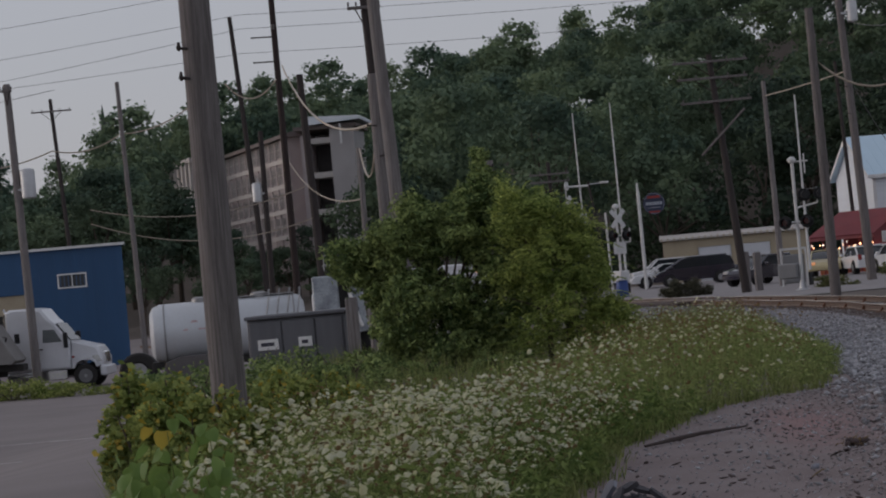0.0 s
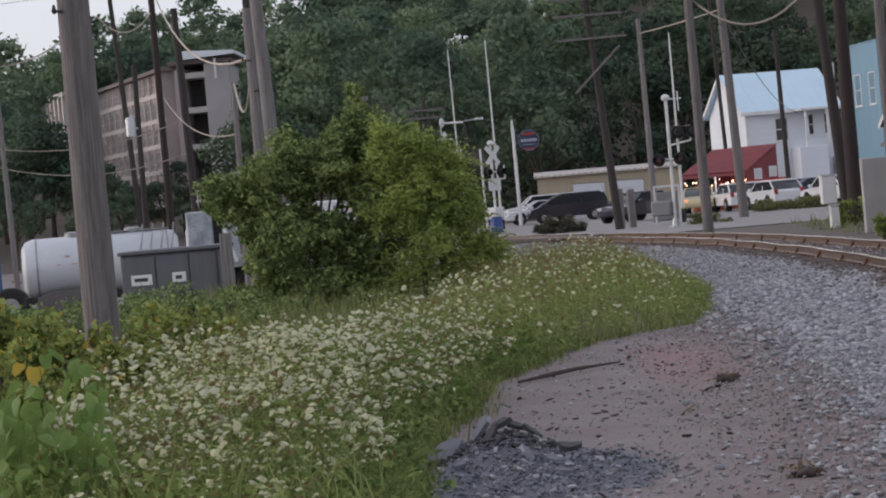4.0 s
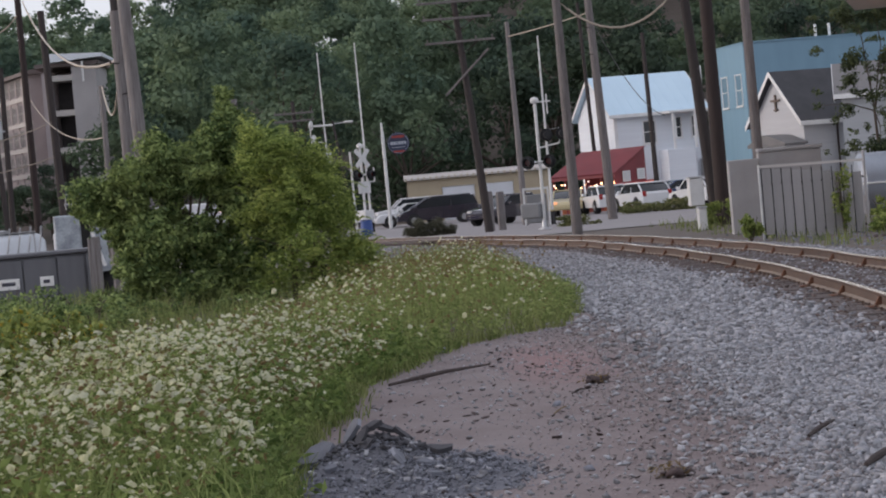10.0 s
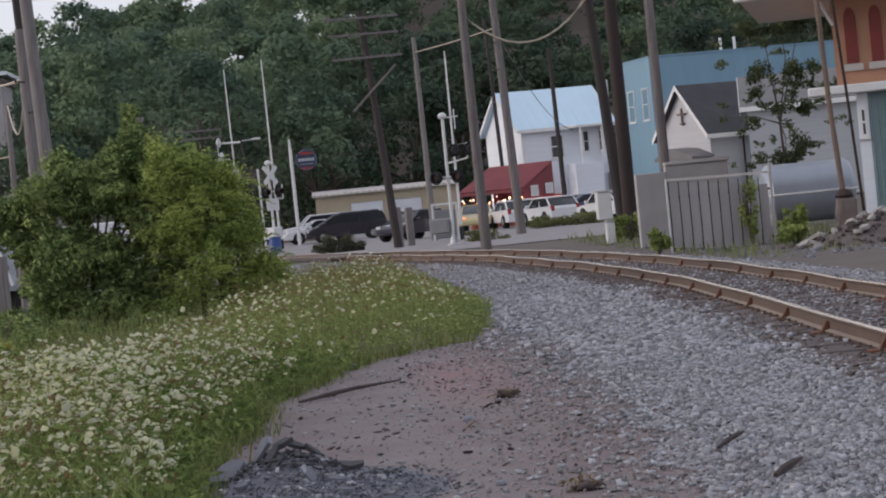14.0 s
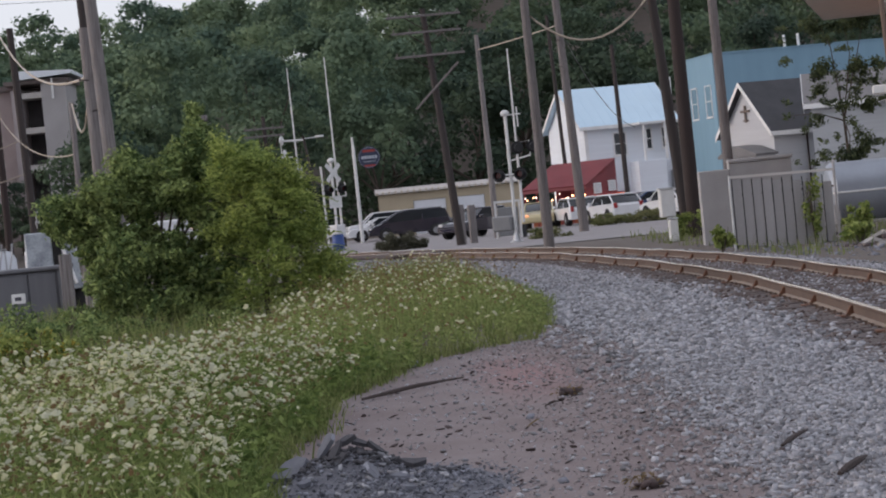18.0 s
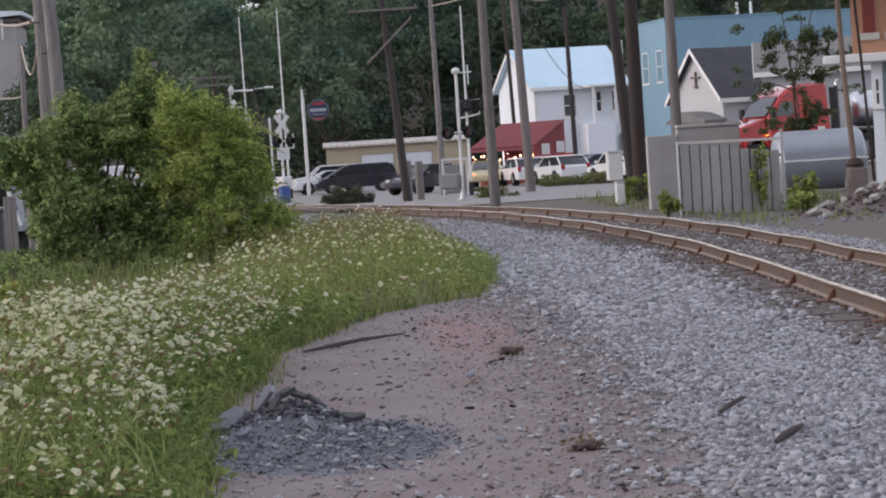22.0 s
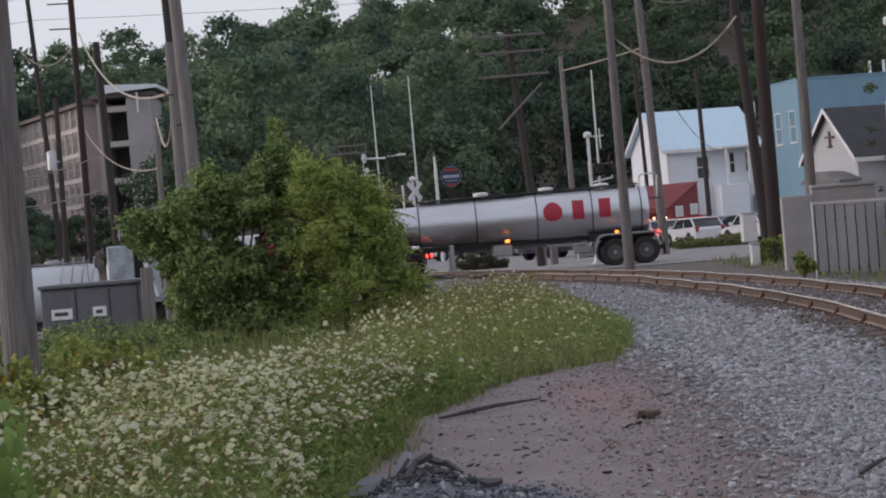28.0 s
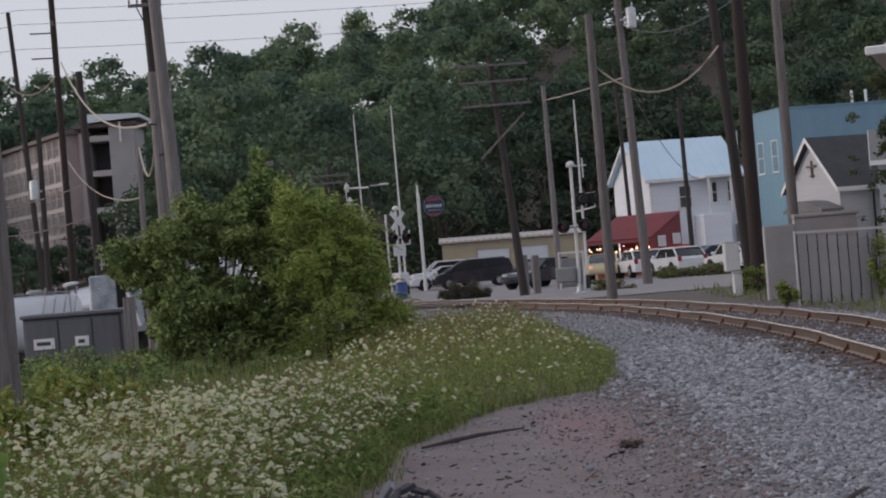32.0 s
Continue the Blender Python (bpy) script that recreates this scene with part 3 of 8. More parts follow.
def with_tufts(lobes, count, seed, gap=None):
    """Adds small sprays of leaves on the outside of the lobes, so that the outline is uneven; none in the gap (x, z, radius)."""
    rs = random.Random(seed)
    out = [(l[0], l[1], l[2], l[3] * 0.8, l[4] * 0.8, l[5] * 0.8) for l in lobes]
    for _ in range(count):
        l = rs.choice(lobes)
        a, b = rs.uniform(0, 6.28), rs.uniform(-0.5, 1.3)
        r = 0.08 + 0.20 * rs.random() ** 1.6
        reach = rs.uniform(0.8, 1.15)
        x, z = l[0] + math.cos(a) * math.cos(b) * l[3] * reach, l[2] + math.sin(b) * l[5] * reach
        if gap and math.hypot((x - gap[0]) / 1.5, z - gap[1]) < gap[2] + r:
            continue
        out.append((x, l[1] + math.sin(a) * math.cos(b) * l[4], z, r * (1.6 if rs.random() < 0.4 else 0.9), r, r * (0.55 if rs.random() < 0.4 else 1.2)))
    return out


def frond_leaves(lobes, count, seed, length=0.55, leaflet=0.13):
    """Compound leaves that arch out of the lobes and droop, each a row of paired leaflets."""
    rs = np.random.RandomState(seed)
    base, u = lobes_to_points(lobes, count, seed, 0.75, True)
    u[:, 2] = np.abs(u[:, 2]) * 0.8 + 0.25
    u /= np.linalg.norm(u, axis=1)[:, None]
    v = []
    for p, d in zip(base, u):
        L = length * rs.uniform(0.6, 1.2)
        side = np.cross(d, (0, 0, 1.0))
        side /= np.linalg.norm(side) + 1e-9
        for k in range(9):
            t = (k + 1) / 9
            at = p + d * L * t + np.array((0, 0, -0.55 * L * t * t))
            for s in (-1, 1):
                q = leaflet * (1.1 - 0.5 * t) * rs.uniform(0.8, 1.2)
                tip = at + side * s * q + d * q * 0.45 + np.array((0, 0, -0.35 * q))
                w = d * q * 0.16
                mid = (at + tip) / 2
                v += [at, mid + w, tip, mid - w]
    v = np.array(v)
    return v, np.arange(len(v)).reshape(-1, 4)


def small_tree(name, x, y, lobes, leaves, size, material, seed, r0, label, stems=1, fork=0.3, gap=None, fronds=None):
    t = thing(name, pose(x, y, float(lie(x, y))), label, "tree")
    g = Geo()
    for k in range(stems):
        limbs(g, ((k - (stems - 1) / 2) * 0.35, 0.1 * (k % 2), -0.1), lobes[k::stems][:6], r0, seed + k, fork)
    part("trunk", g, BARK, t)
    pts, out = lobes_to_points(lobes, leaves, seed, 0.35, True)
    if gap:
        ok = np.hypot((pts[:, 0] - gap[0]) / 1.5, pts[:, 2] - gap[1]) > gap[2]
        pts, out = pts[ok], out[ok]
    v, f = leaf_cards(pts, size, seed + 5, 0.45, 0.42, out, 0.7)
    if fronds:
        v2, f2 = frond_leaves(fronds, 260, seed + 9)
        v, f = np.concatenate([v, v2]), np.concatenate([f, f2 + len(v)])
    part("crown", raw_mesh("crown", v, f, material), material, t)
    return t


# the leafy tree beside the track, and the lighter young one in front of it
DARK_LOBES = [(1.05, 0.1, 3.05, 0.36, 0.4, 0.3), (1.5, 0.5, 2.75, 0.45, 0.5, 0.38), (1.85, 0.6, 2.25, 0.5, 0.5, 0.45), (0.62, 0, 3.64, 0.23, 0.28, 0.44), (0.56, 0.1, 3.24, 0.38, 0.4, 0.36), (0.12, 0.1, 3.0, 0.42, 0.5, 0.36), (-0.42, 0.2, 2.84, 0.4, 0.5, 0.32), (-0.66, 0.1, 2.98, 0.15, 0.2, 0.2), (-0.95, 0.1, 2.5, 0.5, 0.6, 0.36), (-0.8, 0.2, 2.58, 0.34, 0.4, 0.26), (-1.3, -0.1, 2.2, 0.42, 0.5, 0.32), (-1.75, 0, 2.38, 0.34, 0.3, 0.12), (-1.95, 0, 2.1, 0.24, 0.3, 0.1), (-1.75, 0.1, 1.9, 0.24, 0.3, 0.12), (0.78, 0.2, 2.9, 0.42, 0.5, 0.42), (1.05, 0.2, 2.45, 0.6, 0.6, 0.5), (0.2, -0.1, 2.55, 0.6, 0.6, 0.36), (-0.6, -0.1, 2.35, 0.55, 0.6, 0.36), (-1.42, 0, 1.65, 0.34, 0.4, 0.3), (-1.32, -0.1, 1.05, 0.4, 0.5, 0.45), (-0.95, -0.2, 1.6, 0.55, 0.6, 0.4), (-0.5, -0.1, 1.95, 0.36, 0.5, 0.32), (0.5, 0.0, 2.05, 0.36, 0.5, 0.36), (0.0, 0.1, 2.3, 0.5, 0.5, 0.26), (0.0, -0.1, 1.62, 0.6, 0.6, 0.3), (0.75, -0.2, 1.75, 0.45, 0.6, 0.42), (0.0, -0.3, 1.25, 0.8, 0.7, 0.42), (0.8, -0.2, 1.05, 0.8, 0.7, 0.5), (-0.8, -0.3, 0.85, 0.8, 0.7, 0.5), (0.0, -0.4, 0.5, 1.1, 0.7, 0.5), (-1.2, -0.3, 0.45, 0.6, 0.6, 0.42), (0.95, -0.2, 0.42, 0.8, 0.7, 0.45)]
LIGHT_LOBES = [(-0.8, 0, 3.0, 0.3, 0.4, 0.3), (-0.35, 0, 2.72, 0.42, 0.5, 0.32), (0.02, 0, 2.45, 0.42, 0.5, 0.38), (0.2, 0, 2.2, 0.36, 0.4, 0.36), (-0.75, 0.1, 2.42, 0.5, 0.5, 0.42), (-0.2, -0.2, 2.0, 0.6, 0.7, 0.46), (0.32, 0, 1.72, 0.42, 0.5, 0.42), (0.45, 0, 1.25, 0.46, 0.5, 0.42), (-0.5, 0, 1.5, 0.62, 0.6, 0.5), (0.0, -0.2, 1.1, 0.62, 0.7, 0.5), (0.72, 0, 0.78, 0.42, 0.4, 0.32), (0.3, 0, 0.52, 0.62, 0.6, 0.42), (-0.4, 0, 0.55, 0.62, 0.6, 0.46), (0.85, 0, 0.36, 0.28, 0.4, 0.24)]
GLIMPSE = (0.0, 1.96, 0.062)
small_tree("tree", -3.9, 46.6, with_tufts(DARK_LOBES, 330, 5, GLIMPSE), 60000, 0.112, BUSH_LEAF, 31, 0.07, "bushy dark-green broadleaf tree standing among weeds", 3, gap=GLIMPSE)
small_tree("tree", -1.84, 45.6, with_tufts(LIGHT_LOBES, 190, 6), 22000, 0.085, BUSH_LEAF_LIGHT, 47, 0.045, "light-green feathery young tree among weeds", 3, fronds=LIGHT_LOBES)


# ---- utility poles and wires ----
def pole(x, y, z, lean, height, r0, r1, material, label, arms=(), can=None, pins=(), slant=None, can_size=1.0):
    """A timber pole with crossarms (height, half length, turn), a transformer can (height, side) and pin insulators."""
    t = thing("utility_pole", pose(x, y, z), label, "utility pole", "utility poles")
    top = (lean * height, 0, height)
    part("shaft", Geo().tube([(0, 0, -0.3), (lean * height * 0.5, 0, height * 0.5), top], [r0, (r0 + r1) / 2, r1], 12), material, t)
    for h, half, turn in arms:
        c = Vector((lean * h, -r1 - 0.05, h))
        arm = part("crossarm", Geo().box(-half, half, -0.04, 0.04, -0.05, 0.05, 0.01), POLE_GREY, t)
        arm.matrix_basis = Matrix.Translation(c) @ pose(0, 0, 0, 0, 0, turn)
        for k in (-0.92, -0.45, 0.45, 0.92):
            part("insulator", Geo().lathe((k * half, 0, 0.06), (0, 0, 1), [(0, 0.015), (0.04, 0.035), (0.08, 0.025), (0.11, 0.03), (0.13, 0.01)], 8), POLE_GREY, arm)
        part("arm_brace", Geo().tube([(-half * 0.5, 0.06, -0.05), (0, 0.06, -0.6)], 0.02, 5).tube([(half * 0.5, 0.06, -0.05), (0, 0.06, -0.6)], 0.02, 5), IRON, arm)
    if can:
        h, side = can
        cx = lean * h + side
        tank = part("transformer", Geo().lathe((cx, -0.1, h - 0.45), (0, 0, 1), [(s * can_size, r * can_size) for s, r in ((0, 0.20), (0.03, 0.23), (0.85, 0.23), (0.9, 0.20), (0.93, 0.08))], 16), GALV, t, "pale grey transformer can")
        part("bushing", Geo().lathe((cx + 0.08, -0.1, h + 0.45), (0, 0, 1), [(0, 0.03), (0.06, 0.05), (0.12, 0.03), (0.18, 0.045), (0.25, 0.02)], 8), GALV, tank)
        part("bracket", Geo().box(min(cx, lean * h), max(cx, lean * h), -0.15, -0.05, h - 0.1, h - 0.02), GALV, tank)
    if slant:
        part("slanting_arm", Geo().tube([(slant[0][0] + lean * slant[0][1], -0.2, slant[0][1]), (slant[1][0] + lean * slant[1][1], -0.2, slant[1][1])], 0.055, 6), POLE_GREY, t)
    for h, side in pins:
        c = lean * h
        part("bracket_insulator", Geo().tube([(c, -r1, h), (c + side, -r1 - 0.02, h + 0.03)], 0.011 + 0.022 * abs(side), 6).lathe((c + side, -r1 - 0.02, h + 0.0), (0, 0, 1), [(0, 0.012), (0.03, 0.028), (0.06, 0.018), (0.09, 0.012)], 8), POLE_DARK, t)
    return t


def gz(x, y):
    return float(lie(x, y))


pole(-4.46, 25, gz(-4.47, 25), -0.002, 11.0, 0.188, 0.12, POLE_GREY, "thick weathered grey timber pole among weeds", pins=((3.96, -0.17), (4.26, -0.17)))
pole(-5.60, 55, gz(-5.6, 55), -0.032, 11.5, 0.165, 0.115, POLE_LIGHT, "pale grey timber utility pole behind the bushy tree")
pole(-6.2, 57, gz(-6.2, 57), -0.004, 6.6, 0.155, 0.13, POLE_LIGHT, "short pale timber pole stub carrying cables", pins=((5.4, -0.2), (4.7, 0.16)))
pole(-7.95, 75, gz(-7.95, 75), -0.03, 13.5, 0.16, 0.10, POLE_DARK, "dark thin tall utility pole", arms=((10.3, 0.5, 10),))
pole(-8.28, 70, gz(-8.28, 70), 0.012, 5.9, 0.09, 0.075, POLE_LIGHT, "short thin pale pole with a hanging cable")
pole(5.55, 84, 0, -0.006, 9.6, 0.185, 0.13, POLE_GREY, "grey timber utility pole beside the track")
pole(9.04, 112, 0, -0.03, 13.2, 0.22, 0.15, POLE_GREY, "leaning grey timber pole with a transformer can", can=(11.9, 0.52), pins=((8.6, -0.25), (7.4, -0.25)))
pole(10.11, 81, 0, 0.0, 11.5, 0.25, 0.17, POLE_BROWN, "thick dark-brown creosoted timber pole")
pole(10.28, 84.2, 0, -0.063, 11.5, 0.2, 0.14, POLE_DARK, "leaning dark timber pole beside a thicker one")
pole(9.84, 70, 0, -0.004, 9.0, 0.155, 0.12, POLE_GREY, "grey timber pole behind the fence")
pole(13.92, 140, 0, -0.014, 9.8, 0.15, 0.11, POLE_DARK, "thin dark timber pole before the white house")
pole(5.41, 118, 0, -0.008, 9.6, 0.16, 0.10, POLE_LIGHT, "pale thin pole beside the crossing", pins=((7.4, 0.25),))
pole(3.36, 107, 0, -0.07, 10.2, 0.19, 0.12, POLE_DARK, "leaning dark pole with several crossarms", arms=((9.9, 1.6, 6), (9.2, 1.5, 6), (8.2, 1.5, -4)), slant=((-0.95, 5.95), (1.15, 7.8)))
pole(-26.44, 103.3, gz(-26.4, 103.3), -0.02, 13.0, 0.2, 0.15, POLE_LIGHT, "pale grey pole with a transformer can at the yard", arms=((12.7, 0.25, 0),), can=(8.6, 0.5), can_size=1.35)
pole(-37.8, 160, gz(-37.8, 160), -0.045, 17.0, 0.17, 0.12, POLE_DARK, "dark pole with a crossarm beyond the yard", arms=((16.2, 1.3, 10),), pins=((13.3, -0.5),))
pole(-22.12, 105, gz(-22, 105), -0.02, 12.8, 0.13, 0.09, POLE_LIGHT, "pale thin pole in the yard", pins=((11.2, -0.3),))
pole(-22.1, 140, gz(-22, 140), -0.052, 19.0, 0.18, 0.12, POLE_DARK, "tall dark utility pole", pins=((14.9, -0.5), (13.8, -0.5)))
pole(-17.65, 120, gz(-17.6, 120), -0.002, 19.0, 0.19, 0.14, POLE_BROWN, "tall brown utility pole with davit arms", arms=((16.0, 0.06, 0),), pins=((15.6, -1.1), (14.4, -1.1)))
pole(-18.58, 118, gz(-18.6, 118), 0.01, 11.0, 0.15, 0.12, POLE_DARK, "dark pole with a pale transformer can", can=(8.1, -0.36))
pole(-14.95, 110, gz(-15, 110), -0.024, 12.7, 0.2, 0.15, POLE_DARK, "dark timber pole topped with a cap")
pole(-4.95, 75, gz(-5, 75), -0.002, 5.15, 0.16, 0.14, POLE_LIGHT, "short stout grey pole behind the bushy tree", pins=((4.95, 0.14), (4.6, 0.16)))
pole(-5.5, 133, 0, -0.02, 7.4, 0.13, 0.1, POLE_DARK, "dark pole with two pale crossarms behind the bushy tree", arms=((6.75, 1.05, 4), (6.35, 1.05, 4)))
pole(11.35, 150, 3.0, -0.03, 9.5, 0.12, 0.1, POLE_DARK, "thin dark pole behind the white house")


def wire(points, r, material, label):
    """A hanging cable through points, sagging by their third number where given between two ends."""
    out = []
    for (a, b, sag) in points:
        a, b = Vector(a), Vector(b)
        for k in range(13):
            t = k / 12
            p = a.lerp(b, t)
            p.z -= 4 * sag * t * (1 - t)
            if not out or (out[-1] - p).length > 0.01:
                out.append(p)
    ob = part("cable", Geo().tube(out, r, 5), material)
    return tagged(ob, label, "cable", "overhead cables")


wire([((-6.0, 56.5, 5.5), (-17.3, 119, 12.6), 1.3)], 0.035, CABLE_PALE, "pale sagging telephone cable")
wire([((-30, 105, 8.2), (-25.4, 105, 8.65), 0.3), ((-25.4, 105, 8.65), (-22.4, 105, 9.1), 0.35), ((-22.4, 105, 9.1), (-18.5, 105, 10.6), 0.45)], 0.03, CABLE_PALE, "pale sagging telephone cable in the yard")
wire([((-18.6, 110, 11.2), (-16.3, 110, 11.2), 0.75)], 0.035, CABLE_PALE, "short hanging loop of pale cable")
wire([((5.5, 84, 7.95), (9.75, 84, 8.2), 1.25)], 0.04, CABLE_PALE, "pale loop of cable between two poles")
wire([((5.3, 118, 8.9), (8.75, 112, 9.3), 0.05)], 0.03, CABLE_PALE, "taut pale cable between two poles")
wire([((-8.2, 70, 5.6), (-6.3, 57, 5.0), 0.8)], 0.025, CABLE_PALE, "drooping pale cable between two short poles")
wire([((-17.5, 120, 8.0), (-8.2, 70, 4.2), 0.7)], 0.02, CABLE_PALE, "drooping pale service cable over the yard")
wire([((-24, 105, 6.0), (-15, 110, 6.5), 0.8)], 0.022, CABLE_PALE, "drooping service cable over the yard")
wire([((-24, 105, 5.4), (-15, 110, 5.0), 0.9)], 0.022, CABLE_PALE, "lower drooping service cable over the yard")
for z0, z1 in ((19.3, 19.9), (17.3, 18.2), (16.6, 16.0), (15.0, 17.4)):
    wire([((-70, 152, z0 - 1), (-22.7, 141, z1 - 0.5), 0.5), ((-22.7, 141, z1 - 0.5), (40, 150, z1 + 0.8), 0.8)], 0.013, CABLE_DARK, "thin dark overhead power line")
wire([((-38.2, 160, 16.2), (-70, 175, 15.6), 0.5)], 0.018, CABLE_DARK, "thin dark overhead power line")
wire([((10.1, 81, 9.5), (9.0, 112, 11.5), 0.6)], 0.02, CABLE_DARK, "thin dark service line")
wire([((9.0, 112, 8.6), (15.5, 148, 5.3), 0.8)], 0.02, CABLE_DARK, "thin service line to the white house")
wire([((-17.6, 120, 16), (-8.2, 75, 12.5), 0.8)], 0.02, CABLE_DARK, "thin dark overhead line")


# ---- buildings ----
SIDING_WHITE = surface("white_siding", (0.75, 0.78, 0.82), (0.67, 0.69, 0.73), 0.6, 0, 0.8, 8, 0.15, stretch=(0.3, 0.3, 8))
SIDING_GREY = surface("grey_beige_siding", (0.32, 0.31, 0.31), (0.25, 0.242, 0.24), 0.6, 0, 0.8, 8, 0.15, stretch=(0.3, 0.3, 8))
ROOF_METAL = surface("pale_blue_metal_roof", (0.56, 0.72, 0.83), (0.50, 0.65, 0.76), 0.45, 0.15, 0.6, 10, 0.08)
ROOF_DARK = surface("dark_shingles", (0.048, 0.048, 0.052), (0.075, 0.073, 0.078), 0.85, 0, 1.5, 14, 0.4)
BLUE_WALL = surface("dull_blue_siding", (0.20, 0.335, 0.43), (0.165, 0.285, 0.37), 0.6, 0, 0.5, 8, 0.15, stretch=(3, 3, 0.3))
BLUE_LIGHT = surface("pale_blue_siding", (0.21, 0.35, 0.45), (0.175, 0.305, 0.395), 0.6, 0, 0.5, 8, 0.15, stretch=(3, 3, 0.3))
DEEP_BLUE = surface("deep_blue_metal_cladding", (0.03, 0.095, 0.21), (0.024, 0.075, 0.17), 0.5, 0.1, 0.5, 10, 0.1, stretch=(4, 4, 0.3))
RED_PAINT = surface("dark_red_paint", (0.21, 0.03, 0.035), (0.15, 0.025, 0.03), 0.6, 0, 1, 14, 0.15)
BEIGE = surface("beige_metal_cladding", (0.44, 0.37, 0.26), (0.35, 0.29, 0.2), 0.6, 0.1, 1, 12, 0.15)
TAN_BRICK = surface("tan_brick", (0.42, 0.365, 0.36), (0.33, 0.28, 0.275), 0.85, 0, 0.7, 9, 0.3)
TAN_STONE = surface("pale_stone_band", (0.55, 0.51, 0.48), (0.44, 0.405, 0.38), 0.8, 0, 1, 12, 0.2)
ORANGE_BRICK = surface("orange_brick", (0.47, 0.25, 0.16), (0.37, 0.20, 0.13), 0.85, 0, 1.2, 18, 0.3)
TEAL_METAL = surface("teal_grey_corrugated_metal", (0.22, 0.30, 0.32), (0.17, 0.22, 0.23), 0.55, 0.3, 1, 12, 0.15)
GLASS_DARK = surface("dark_window_glass", (0.03, 0.035, 0.04), (0.05, 0.055, 0.06), 0.12, 0, 1, 6, 0.0)
DOOR_WHITE = surface("white_garage_door", (0.70, 0.72, 0.76), (0.60, 0.61, 0.64), 0.55, 0, 1, 12, 0.1)
FENCE_METAL = surface("grey_beige_fence_metal", (0.38, 0.36, 0.355), (0.29, 0.27, 0.265), 0.65, 0.05, 1.5, 18, 0.2, stretch=(4, 4, 0.6), per_object=0.12)
SILVER = surface("dull_silver_sheet", (0.34, 0.37, 0.42), (0.27, 0.29, 0.33), 0.4, 0.3, 1, 12, 0.1)


# the reflected sky is put into the pale blue of these panes
SKY_TINT_GLASS = surface("sky_reflection_tint", (0.20, 0.33, 0.42), (0.26, 0.38, 0.46), 0.15, 0, 1, 6, 0.0)


def window(parent, x, z, w, h, y=0.0, frame_mat=None, axis="y", glass=None):
    """A framed window in a wall plane that faces -y, or -x when axis is x."""
    f = 0.07
    frame_mat = frame_mat or WHITE_PAINT
    if axis == "y":
        g = Geo().box(x - w / 2, x + w / 2, y - 0.06, y + 0.03, z, z + f).box(x - w / 2, x + w / 2, y - 0.06, y + 0.03, z + h - f, z + h).box(x - w / 2, x - w / 2 + f, y - 0.058, y + 0.03, z + f, z + h - f).box(x + w / 2 - f, x + w / 2, y - 0.058, y + 0.03, z + f, z + h - f).box(x - w / 2 + f, x + w / 2 - f, y - 0.045, y + 0.03, z + h / 2 - 0.025, z + h / 2 + 0.025)
        pane = Geo().box(x - w / 2 + f, x + w / 2 - f, y - 0.012, y + 0.02, z + f, z + h - f)
        sill = Geo().box(x - w / 2 - 0.05, x + w / 2 + 0.05, y - 0.1, y - 0.003, z - 0.06, z - 0.002)
    else:
        g = Geo().box(y - 0.06, y + 0.03, x - w / 2, x + w / 2, z, z + f).box(y - 0.06, y + 0.03, x - w / 2, x + w / 2, z + h - f, z + h).box(y - 0.058, y + 0.03, x - w / 2, x - w / 2 + f, z + f, z + h - f).box(y - 0.058, y + 0.03, x + w / 2 - f, x + w / 2, z + f, z + h - f).box(y - 0.045, y + 0.03, x - w / 2 + f, x + w / 2 - f, z + h / 2 - 0.025, z + h / 2 + 0.025)
        pane = Geo().box(y - 0.012, y + 0.02, x - w / 2 + f, x + w / 2 - f, z + f, z + h - f)
        sill = Geo().box(y - 0.1, y - 0.003, x - w / 2 - 0.05, x + w / 2 + 0.05, z - 0.06, z - 0.002)
    win = part("window", g, frame_mat, parent)
    part("pane", pane, glass or GLASS_DARK, win)
    part("sill", sill, frame_mat, win)
    return win


def gable_house(name, m, length, depth, eave, ridge, wall_mat, roof_mat, label, over=0.35, trim_mat=None):
    """Long wall along +x from the origin corner, ridge along x, gable ends at x = 0 and x = length."""
    t = thing(name, m, label, "house")
    trim_mat = trim_mat or WHITE_PAINT
    w = 0.2
    part("front_wall", Geo().box(w, length - w, 0, w, 0, eave), wall_mat, t)
    part("back_wall", Geo().box(w, length - w, depth - w, depth, 0, eave), wall_mat, t)
    for x0 in (0, length - w):
        part("gable_wall", Geo().prism([(0, 0), (depth, 0), (depth, eave), (depth / 2, ridge - 0.05), (0, eave)], "x", x0, x0 + w), wall_mat, t)
    s = (ridge - eave) / (depth / 2)
    th = 0.12
    front = [(-over, eave - over * s + 0.02), (depth / 2, ridge + 0.02), (depth / 2, ridge + 0.02 + th), (-over, eave - over * s + 0.02 + th)]
    back = [(depth - p[0], p[1]) for p in front]
    roof = part("roof", Geo().prism(front, "x", -over, length + over), roof_mat, t)
    part("roof_slope", Geo().prism(back, "x", -over, length + over), roof_mat, roof)
    part("fascia", Geo().box(-over, length + over, -over - 0.03, -over - 0.003, eave - over * s - 0.08, eave - over * s + 0.13), trim_mat, roof)
    for x0 in (-over - 0.03, length + over + 0.003):
        part("bargeboard", Geo().prism([(p[0], p[1] - 0.1) for p in front[:2]] + [(p[0], p[1] + 0.01) for p in front[2:]], "x", x0, x0 + 0.027), trim_mat, roof)
        part("bargeboard", Geo().prism([(p[0], p[1] - 0.1) for p in back[:2]] + [(p[0], p[1] + 0.01) for p in back[2:]], "x", x0, x0 + 0.027), trim_mat, roof)
    return t


